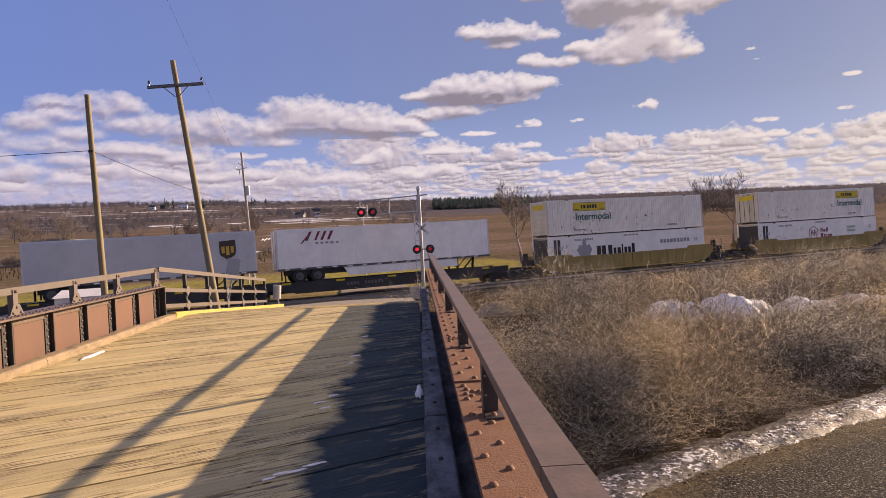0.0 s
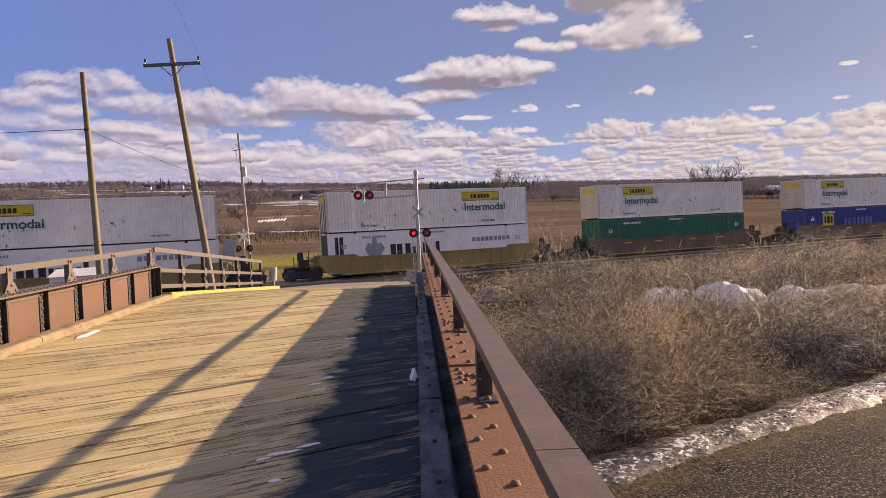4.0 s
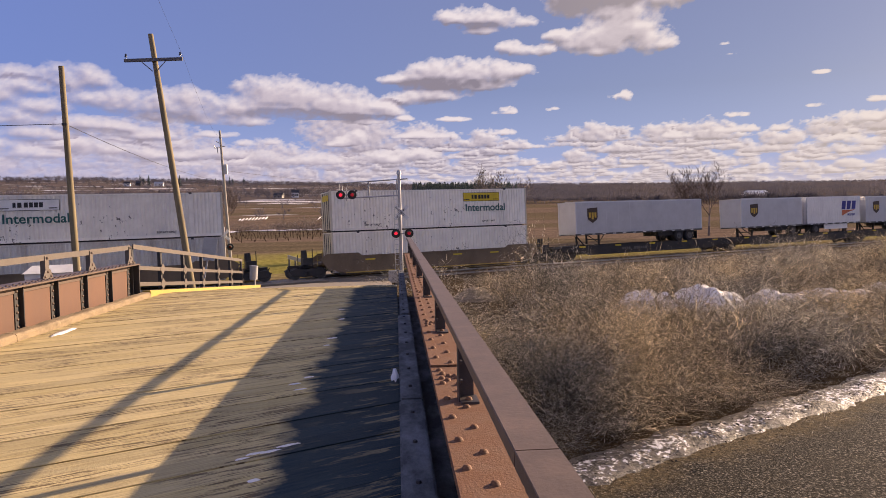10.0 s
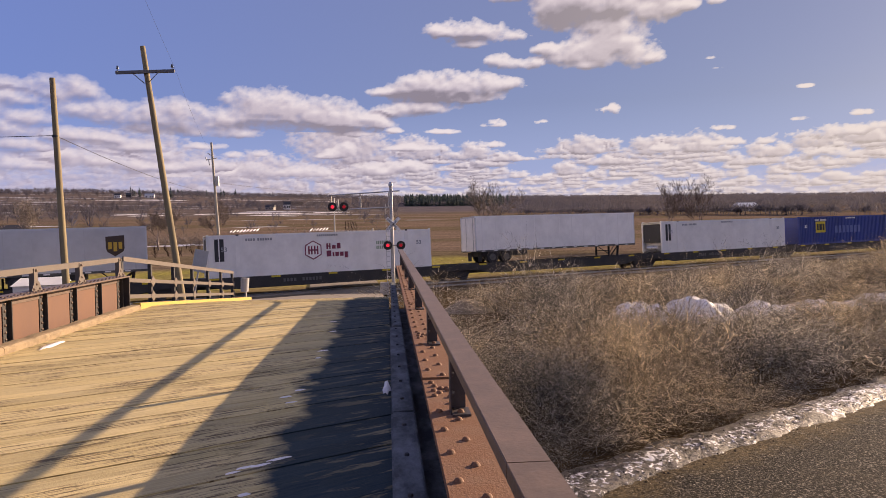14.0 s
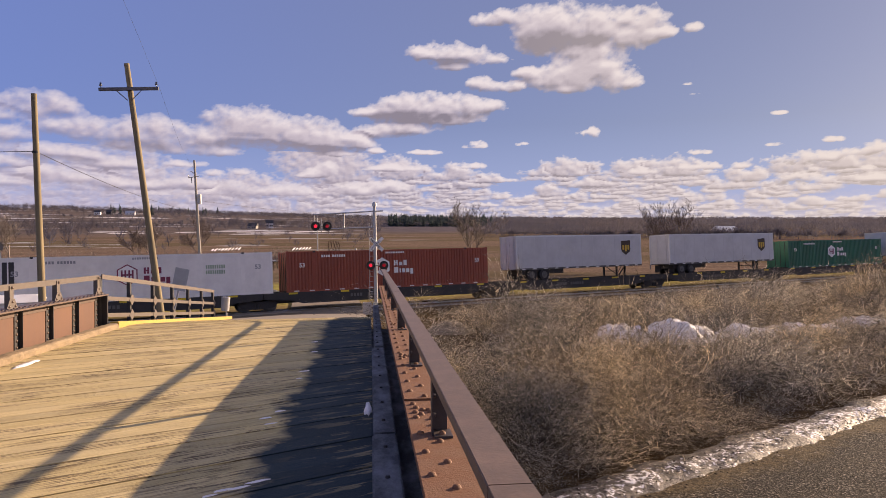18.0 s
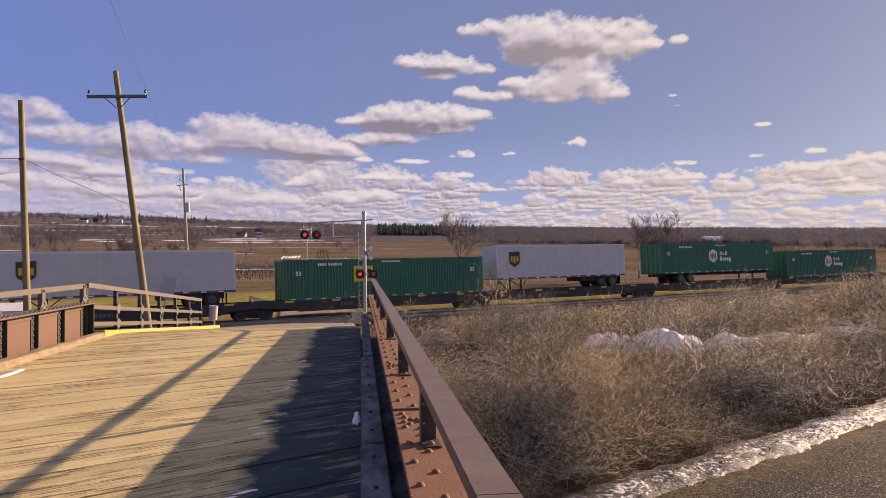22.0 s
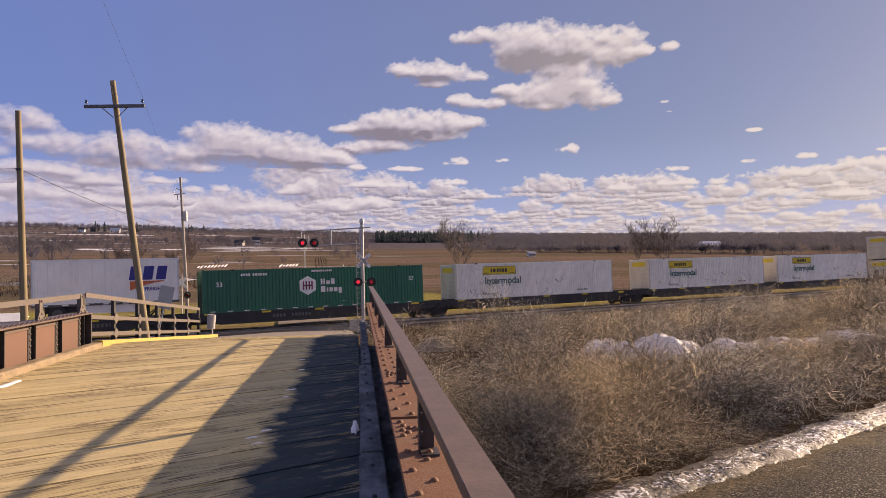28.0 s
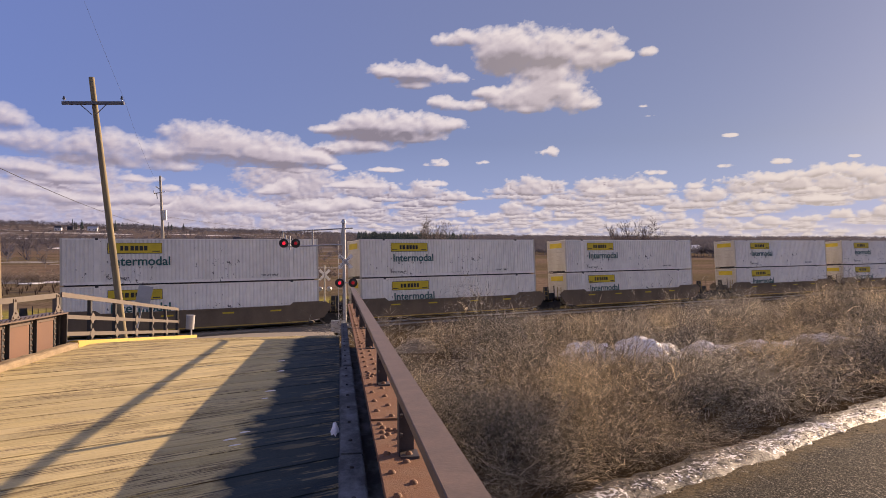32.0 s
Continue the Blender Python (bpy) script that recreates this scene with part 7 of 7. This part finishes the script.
def field_snow():
    """Old snow left along the scrub and between the rows of the far field."""
    rng = random.Random(41)

    def sheet(c, long, wide, turn):
        n, rows = 22, []
        for w, up in ((1.0, 0.05), (0.72, 0.16), (0.0, 0.2)):
            row = []
            for i in range(n + 1):
                a = 2 * math.pi * (i % n) / n
                q = w * (1 + 0.4 * noise.noise((math.cos(a) * 1.7 + c.x, math.sin(a) * 1.7, c.y)))
                u, v = long * q * math.cos(a), wide * q * math.sin(a)
                x, y = c.x + u * math.cos(turn) - v * math.sin(turn), c.y + u * math.sin(turn) + v * math.cos(turn)
                row.append(Vector((x, y, land(x, y) + up)))
            rows.append(row)
        strip("field_snow", rows, SNOW, "thin sheet of old snow on the far field", "snow", kind="structure")

    for k in range(16):
        az = radians(-22.5 + 1.35 * k + rng.uniform(-0.4, 0.4))
        r = 126 + rng.uniform(-2, 3) + 3.0 * k / 16
        sheet(Vector((r * math.sin(az), r * math.cos(az), 0)), rng.uniform(1.5, 3.4), rng.uniform(0.7, 1.5), 0.17)
    for az, r, long, wide in ((-20.6, 800, 26, 9), (-18.2, 815, 22, 8), (-16.4, 790, 9, 6), (-12.0, 850, 20, 9), (-9.8, 830, 16, 7), (-4.6, 800, 22, 10), (-20.3, 395, 9, 5), (-18.4, 372, 12, 5), (-14.4, 385, 7, 4), (-11.6, 392, 16, 3), (-7.6, 380, 18, 4), (-4.2, 396, 12, 5), (-9.2, 345, 14, 2.5)):
        sheet(Vector((r * math.sin(radians(az)), r * math.cos(radians(az)), 0)), long, wide, -radians(az))
    for first, count in ((-12.5, 9), (-5.9, 6)):
        for k in range(count):
            az = radians(first + 0.27 * k)
            r = 182 + 0.8 * k
            sheet(Vector((r * math.sin(az), r * math.cos(az), 0)), rng.uniform(5, 10), 0.2, math.pi / 2 - az - 0.05)


def vineyard():
    """Rows of posts and bare vines in the fields beyond the rails."""
    rng = random.Random(8)
    out = []
    side, deep = ALONG, ACROSS
    o = ACROSS * 97
    for i in range(42):
        for j in range(110):
            p = o + side * (j * 1.7 - 62) + deep * (i * 3.0)
            p = p + Vector((rng.gauss(0, 0.1), rng.gauss(0, 0.1), 0))
            if math.atan2(p.x, p.y) > radians(-2) or math.atan2(p.x, p.y) < radians(-3) and i > 7:
                continue
            z = land(p.x, p.y)
            for _ in range(3):
                a = Vector((p.x, p.y, z))
                b = a + Vector((rng.gauss(0, 0.28), rng.gauss(0, 0.2), rng.uniform(0.7, 1.5)))
                s = Vector((0.03, 0.01, 0))
                out.extend((a - s, a + s, b))
    tagged(new("vine_rows", ribbon_mesh("vine_rows", [tuple(c) for c in out], VINE)), "rows of bare brown vines in the fields", "vineyard", kind="stuff")


def farmstead(x, y, w, d, h, wall, roof, label, turn=0):
    b = thing("farm_building", pose(x, y, land(x, y), 0, 0, turn), label, "building", "far buildings")
    part("wall", Shape().box(-w / 2, w / 2, -d / 2, d / 2, -0.5, h), wall, b)
    part("roof", Shape().add([(-w / 2 - 0.3, -d / 2 - 0.4, h), (w / 2 + 0.3, -d / 2 - 0.4, h), (w / 2 + 0.3, d / 2 + 0.4, h), (-w / 2 - 0.3, d / 2 + 0.4, h), (-w / 2 - 0.3, 0, h + d * 0.38), (w / 2 + 0.3, 0, h + d * 0.38)], [(0, 1, 5, 4), (2, 3, 4, 5), (0, 4, 3), (1, 2, 5), (3, 2, 1, 0)]), roof, b)
    for k in (-0.3, 0.1, 0.35):
        part("window", Shape().box(k * w - 0.5, k * w + 0.5, -d / 2 - 0.03, -d / 2, h * 0.35, h * 0.7), DARK, b)


# ---- sky ----
def soft_noise(x, y, seed, octaves=5, rough=0.5):
    """Smooth noise of two coordinates, about -1 to 1, for whole arrays."""
    total, size = 0.0, 1.0
    for k in range(octaves):
        table = np.random.RandomState(seed + k).rand(128, 128) * 2 - 1
        i, j = np.floor(x).astype(int), np.floor(y).astype(int)
        p, q = x - i, y - j
        p, q = p * p * (3 - 2 * p), q * q * (3 - 2 * q)
        i, j, i1, j1 = i % 128, j % 128, (i + 1) % 128, (j + 1) % 128
        total = total + size * ((table[i, j] * (1 - p) + table[i1, j] * p) * (1 - q) + (table[i, j1] * (1 - p) + table[i1, j1] * p) * q)
        x, y, size = x * 2.03 + 7.1, y * 2.03 + 3.7, size * rough
    return total


def cloud_sheet(name, clouds, cores, az, el, radius, pale, label):
    """A far sheet of sky with the given clouds on it, each a cluster of puffs: heading, height and half sizes in degrees."""
    A, E = np.meshgrid(az, el)
    k = 1.7 if pale else 0.85
    broad = soft_noise(A * k, E * k * 1.5, 3, 3, 0.5)
    lump = broad + 0.45 * soft_noise(A * k * 4.1, E * k * 5.2, 31, 4, 0.55)
    cover, smooth, level = np.full(A.shape, -2.0), np.full(A.shape, -2.0), np.zeros(A.shape)
    for puffs in clouds:
        a0, a1 = min(p[0] - 2 * p[2] for p in puffs), max(p[0] + 2 * p[2] for p in puffs)
        e0, e1 = min(p[1] - 2 * p[3] for p in puffs), max(p[1] + 2 * p[3] for p in puffs)
        i0, i1 = np.searchsorted(az, (a0, a1))
        j0, j1 = np.searchsorted(el, (e0, e1))
        if i1 - i0 < 2 or j1 - j0 < 2:
            continue
        w = (slice(j0, j1), slice(i0, i1))
        top, weight, high = None, 0.0, 0.0
        for pa, pe, ra, re in puffs:
            dx, dy = (A[w] - pa) / (1.2 * ra), (E[w] - pe) / (1.3 * re)
            d = 1.0 - dx * dx - np.where(dy < 0, 1.35 * dy, dy) ** 2
            g = np.exp(3.0 * np.clip(d, -4, 1))
            weight, high = weight + g, high + g * np.clip(dy, -1.5, 1.5)
        d = np.log(weight) / 3.0
        d = np.clip(d, -2, 1.2) + (0.22 if len(puffs) > 8 and max(p[3] for p in puffs) > 0.55 and not pale else 0.0)
        scrappy = max(p[3] for p in puffs) < 0.56 and not pale
        ragged = 0.8 if scrappy else 0.42
        d = d - 0.25 if scrappy else d
        even, d = d + 0.42 * broad[w], d + ragged * lump[w]
        front = np.clip((d - (0.0 if pale else -0.2)) / 0.25, 0, 1)
        level[w] += front * (high / weight - level[w])
        cover[w] = np.maximum(cover[w], d)
        smooth[w] = np.maximum(smooth[w], even) * (1 - front) + even * front
    # how the thickness falls off towards the light, up and to the east
    thick = np.clip(smooth, -0.4, 1.3)
    up = np.zeros(A.shape)
    for reach in (0.10, 0.22) if pale else (0.18, 0.45):
        j, i = np.clip(np.searchsorted(el, el + reach), 0, len(el) - 1), np.clip(np.searchsorted(az, az + reach * 0.6), 0, len(az) - 1)
        up += np.clip(thick - thick[j][:, i], -0.7, 0.7)
    relief = up
    core = np.zeros(A.shape)
    for pa, pe, ra, re in cores:
        core = np.maximum(core, np.clip(0.9 - ((A - pa) / (1.25 * ra)) ** 2 - ((E - pe) / (1.35 * re)) ** 2 + 0.25 * broad, 0, 1))
    a, e = np.radians(A), np.radians(E)
    co = np.stack((np.sin(a) * np.cos(e), np.cos(a) * np.cos(e), np.sin(e)), -1) * radius
    n = len(az)
    idx = np.arange(A.size).reshape(A.shape)
    quads = np.stack((idx[:-1, :-1], idx[:-1, 1:], idx[1:, 1:], idx[1:, :-1]), -1).reshape(-1, 4).astype(np.int32)
    me = bpy.data.meshes.new(name)
    me.vertices.add(A.size)
    me.vertices.foreach_set("co", co.astype(np.float32).ravel())
    me.loops.add(quads.size)
    me.loops.foreach_set("vertex_index", quads.ravel())
    me.polygons.add(len(quads))
    me.polygons.foreach_set("loop_start", np.arange(0, quads.size, 4, dtype=np.int32))
    me.update(calc_edges=True)
    layer = me.uv_layers.new(name="UVMap")
    layer.data.foreach_set("uv", np.stack((A.ravel()[quads.ravel()], E.ravel()[quads.ravel()]), -1).astype(np.float32).ravel())
    for key, values in (("cover", cover), ("level", level), ("relief", relief), ("core", core)):
        me.attributes.new(key, "FLOAT", "POINT").data.foreach_set("value", values.astype(np.float32).ravel())
    me.materials.append(cloud_material(name, pale))
    return tagged(new(name, me), label, "clouds", kind="structure")


def low_rows():
    """Rows of small flat-based cumulus, smaller and closer together towards the horizon."""
    rng = random.Random(17)
    out = []
    for _ in range(520):
        el = 0.12 + 4.1 * rng.random() ** 1.7
        az = rng.uniform(-36, 48)
        east = smoothstep(2, 14, az)
        west = smoothstep(6, -6, az) if az < 6 else 0.0
        if el > 2.4 + 1.6 * east + 0.35 * west and rng.random() > 0.2 or el > 1.3 and rng.random() > 0.75:
            continue
        wide, tall = (0.55 + 0.40 * el) * rng.uniform(0.6, 1.6), (0.13 + 0.13 * el) * rng.uniform(0.7, 1.35)
        wide, tall = wide * (1 + 0.1 * west), tall * (1 + 1.5 * west)
        # a flat floor with domes standing on it
        puffs = [(az, el, wide, tall * 0.45)]
        for _ in range(3 + int(3 * rng.random())):
            r = tall * rng.uniform(0.55, 1.15)
            puffs.append((az + rng.uniform(-0.8, 0.8) * wide, el + 0.55 * r, r * rng.uniform(1.1, 1.9), r))
        out.append((el, puffs))
    return [p for _, p in sorted(out, key=lambda q: q[0])]


def fill_clouds():
    """Broken cumulus over the unseen rest of the sky, added to brighten the shade."""
    rng = random.Random(29)
    out = []
    for _ in range(150):
        el = 1.0 + 62 * rng.random() ** 2.1
        az = rng.uniform(-180, 180)
        if el < 22 and -45 < az < 58 or abs(az - 58) < 34 and el < 44 or el > 24 and rng.random() < 0.6:     # the sun stands in the clear, fewer clouds overhead
            continue
        wide = (2.0 + 0.22 * el) * rng.uniform(0.7, 1.6)
        puffs = [(az, el, wide / max(0.4, math.cos(radians(el))), wide * 0.4)]
        for _ in range(4):
            puffs.append((az + rng.uniform(-0.8, 0.8) * wide, el + rng.uniform(-0.1, 0.4) * wide, wide * rng.uniform(0.35, 0.6), wide * rng.uniform(0.25, 0.42)))
        out.append(puffs)
    behind = [[(p[0] + 360, *p[1:]) if c[0][0] < 45 else p for p in c] for c in out]
    cloud_sheet("overhead_clouds", out, (), np.arange(-180, 180.1, 0.9), np.arange(19.5, 72, 0.9), 3600, False, "unseen glowing cumulus overhead, added to fill the shade")
    cloud_sheet("clouds_behind", behind, (), np.arange(80, 323, 0.9), np.arange(0.1, 19.5, 0.6), 3600, False, "unseen glowing cumulus behind the bridge, added to fill the shade")


def motions():
    """Everything that moves: the whole train along its track, and the drifting clouds."""
    steps = [k * 2.0 for k in range(17)]
    for ob, u, z in TRAIN:
        walk(ob, [(t, TRACK @ pose(u - speed_sum(t), 0, z)) for t in steps])
    walk(bpy.data.objects["high_clouds"], [(t, pose(0, 0, 0, 0, 0, 0.055 * t)) for t in (0.0, 16.0, 32.0)])
    walk(bpy.data.objects["low_clouds"], [(t, pose(0, 0, 0, 0, 0, 0.025 * t)) for t in (0.0, 16.0, 32.0)])


ground()
roads()
railway()
bridge()
train()
poles()
signals()
thicket()
weeds()
bare_tree("bare_tree", 13.1, 75, 10.2, 3, 0.75, "tall leafless tree beyond the rails", 0.24)
bare_tree("bare_tree", 46.0, 90, 10.8, 9, 0.8, "wide leafless tree in the fields beyond the rails", 0.2)
bare_tree("bare_tree", 42.4, 92, 10.0, 41, 0.6, "slender leafless tree in the fields beyond the rails", 0.15)
bare_tree("bare_tree", -25.5, 105, 8.5, 21, 0.85, "leafless tree with crooked branches beyond the rails")
bare_tree("bare_tree", -33.0, 108, 8.0, 5, 0.8, "leafless tree beyond the rails")
bare_tree("bare_tree", -36.0, 110, 7.0, 31, 0.8, "leafless tree beyond the rails")
bare_tree("bare_tree", -52.0, 104, 9.0, 13, 0.9, "broad leafless tree beyond the rails")
bare_tree("bare_tree", -60.0, 106, 9.5, 14, 0.95, "broad leafless tree beyond the rails")
bare_tree("bare_tree", -68.0, 100, 10, 15, 0.95, "broad leafless tree beyond the rails")
far_woods()
hedge()
field_snow()
vineyard()
farmstead(68, 240, 2.6, 2.2, 1.1, SIGN_WHITE, GALV, "small white shed in the far field", 10)
farmstead(188, 320, 12, 6, 2.0, SIGN_WHITE, SIGN_WHITE, "long low white farm shed in the far field", 10)
for az, r, w, wall, roof, label in ((-20.9, 900, 7, SIGN_WHITE, DARK, "white farmhouse with a dark roof on the far ridge"), (-20.1, 930, 6, DARK, DARK, "dark barn on the far ridge"),
                                  (-18.6, 910, 11, SIGN_WHITE, GALV, "long white farm shed with a metal roof on the far ridge"), (-7.9, 480, 5, SIGN_WHITE, DARK, "white cottage among far bare trees")):
    farmstead(r * math.sin(radians(az)), r * math.cos(radians(az)), w, 6, 3.4, wall, roof, label, 8)
farmstead(-75, 460, 6, 5, 1.9, BARE_POLE, DARK, "small pale farmhouse in the far trees", -10)
farmstead(-62.5, 116, 5, 4, 2.9, SIGN_WHITE, DARK, "pale cottage with a dark roof beyond the rails", 30)
# clouds: heading, height and half sizes of their puffs, in degrees
GREAT = ((12.0, 16.74, 1.33, 0.58), (13.6, 16.98, 1.37, 0.54), (15.3, 15.95, 1.27, 1.34), (16.2, 14.88, 2.04, 1.18), (17.6, 15.74, 2.41, 1.52), (19.8, 15.42, 2.47, 1.69), (21.9, 15.21, 2.34, 1.59), (23.8, 15.41, 1.93, 1.41), (25.3, 15.43, 1.46, 1.14), (26.6, 15.07, 0.9, 0.48), (20.3, 13.67, 2.09, 1.36), (21.3, 12.62, 2.07, 1.37), (19.5, 12.0, 2.29, 1.11), (17.1, 11.76, 1.65, 0.84), (15.6, 12.36, 1.27, 0.47), (22.7, 11.54, 1.49, 0.92), (23.9, 11.39, 0.83, 0.46), (18.3, 11.06, 1.64, 0.37), (28.7, 15.15, 0.66, 0.35))
SECOND = ((6.2, 14.1, 1.28, 0.64), (7.9, 13.93, 1.98, 0.92), (10.0, 13.84, 1.78, 0.79), (12.1, 13.5, 1.77, 0.46), (8.8, 13.1, 1.78, 0.42), (11.2, 11.49, 0.99, 0.66), (13.0, 11.23, 1.28, 0.43), (14.5, 11.44, 0.79, 0.47))
THIRD = ((1.5, 9.09, 1.27, 0.38), (3.8, 9.56, 1.67, 0.9), (5.5, 9.87, 1.48, 0.76), (7.6, 9.69, 1.98, 0.91), (9.8, 9.59, 1.88, 1.0), (11.9, 9.72, 1.28, 0.48), (5.5, 8.81, 3.26, 0.58), (8.7, 8.63, 2.18, 0.43), (2.6, 7.53, 1.96, 0.58), (5.0, 7.84, 2.17, 0.53), (0.6, 7.21, 1.65, 0.58))
BANK = ((-22.7, 8.5, 1.6, 0.85), (-24.8, 8.35, 1.5, 0.9), (-27.0, 8.2, 1.6, 0.8), (-22.6, 7.0, 1.8, 0.6), (-19.9, 6.84, 2.14, 0.8), (-16.9, 6.85, 1.93, 1.13), (-15.6, 7.36, 1.23, 0.79), (-13.5, 6.76, 1.78, 0.9), (-11.6, 6.48, 1.92, 0.86), (-9.9, 8.37, 1.78, 0.68), (-8.7, 7.51, 2.54, 1.38), (-6.5, 7.31, 2.59, 1.35), (-4.0, 7.11, 2.55, 1.23), (-1.7, 6.59, 2.4, 1.0), (0.2, 6.62, 1.75, 0.67), (-15.1, 5.79, 2.93, 0.53), (-18.0, 5.83, 2.22, 0.43), (-11.5, 5.57, 2.28, 0.41), (-1.3, 5.73, 1.92, 0.29))
WEST = ((-23.5, 5.04, 2.21, 0.58), (-20.8, 4.84, 1.88, 0.47), (-18.3, 4.34, 1.73, 0.39), (-24.0, 3.62, 1.68, 0.49), (-21.6, 3.2, 2.38, 0.51), (-18.3, 2.86, 2.21, 0.44), (-15.7, 2.74, 1.23, 0.36), (-13.3, 2.97, 1.88, 0.46), (-13.5, 4.5, 1.27, 0.27), (-3.4, 3.78, 1.14, 0.24), (-2.0, 4.37, 0.72, 0.58), (-2.6, 3.98, 1.05, 0.39), (-9.2, 3.97, 0.58, 0.28), (-11.2, 3.83, 0.87, 0.28), (2.1, 5.92, 0.73, 0.24), (3.7, 4.43, 2.17, 0.29), (6.3, 5.81, 1.29, 0.2))
HAZY = ((-19.0, 3.7, 4.2, 0.7), (-26.5, 3.2, 4.0, 0.8), (-11.0, 2.5, 2.6, 0.6), (-5.5, 2.3, 2.4, 0.6), (0.2, 2.5, 2.2, 0.55), (-15.5, 2.1, 3.4, 0.6), (-31.0, 2.4, 4.0, 0.7), (3.6, 2.8, 1.6, 0.55))
FARWEST = ((-26.4, 7.68, 1.65, 0.55), (-29.0, 7.06, 1.86, 0.68), (-25.5, 6.29, 1.55, 0.56), (-28.1, 5.4, 2.24, 0.62), (-26.5, 4.32, 1.99, 0.48), (-29.3, 3.4, 2.16, 0.54), (-26.5, 2.8, 1.99, 0.4), (-31.9, 6.23, 1.71, 0.73), (-31.6, 4.41, 2.02, 0.59))
SCRAPS = ((20.3, 7.21, 0.96, 0.33), (20.8, 7.44, 0.57, 0.38), (11.2, 6.53, 0.84, 0.29), (14.9, 6.5, 0.79, 0.17), (28.7, 10.11, 0.71, 0.14), (35.0, 8.27, 0.6, 0.15), (38.7, 6.03, 0.75, 0.21), (35.1, 5.84, 0.72, 0.15), (29.3, 5.46, 0.79, 0.23), (13.0, 8.12, 0.89, 0.12), (10.9, 6.29, 0.89, 0.15), (28.4, 10.94, 0.44, 0.13), (10.7, 4.62, 1.29, 0.3), (43.6, 6.2, 0.34, 0.12))
EAST = ((32.6, 4.33, 1.17, 0.27), (34.5, 4.67, 1.45, 0.4), (36.4, 4.72, 1.56, 0.53), (38.1, 4.77, 1.14, 0.39), (40.2, 5.04, 1.23, 0.34), (41.9, 5.28, 1.4, 0.41), (43.4, 5.19, 1.08, 0.45), (36.8, 3.16, 1.7, 0.53), (41.5, 2.96, 1.76, 0.46), (44.6, 4.91, 1.31, 0.48), (46.2, 4.49, 1.57, 0.47), (27.7, 4.35, 1.95, 0.37), (29.9, 4.38, 1.3, 0.28), (24.6, 4.05, 1.84, 0.38), (40.8, 3.84, 0.65, 0.17))
CORES = ((17.6, 15.0, 3.0, 0.85), (20.2, 14.9, 2.2, 0.6), (8.3, 13.4, 2.4, 0.35), (4.6, 8.85, 3.4, 0.5), (8.6, 8.8, 2.2, 0.35), (-8.0, 6.3, 4.2, 0.45), (-2.2, 6.0, 3.0, 0.35), (-17.0, 5.9, 4.5, 0.4), (35.8, 4.4, 2.0, 0.25), (36.3, 2.9, 1.4, 0.25), (41.5, 2.75, 1.5, 0.2), (-22.5, 4.6, 3.0, 0.3))
cloud_sheet("high_clouds", (HAZY, GREAT, SECOND, THIRD, BANK, WEST, FARWEST, SCRAPS, EAST), CORES, np.arange(-36, 48, 0.17), np.concatenate((np.arange(2.0, 6.4, 0.08), np.arange(6.4, 19, 0.15))), 3600, False, "bright cumulus clouds with grey undersides drifting on a blue sky")
cloud_sheet("low_clouds", low_rows(), (), np.arange(-36, 48, 0.17), np.arange(0.02, 5.8, 0.06), 3900, True, "rows of low cumulus towards the horizon")
fill_clouds()
planks()
for ob in bpy.data.objects:
    if ob.name.split(".")[0] in ("wordmark", "number_mark", "logo_mark", "mark", "lettering", "small_lettering", "size_mark"):
        ob["kind"] = "stuff"
motions()
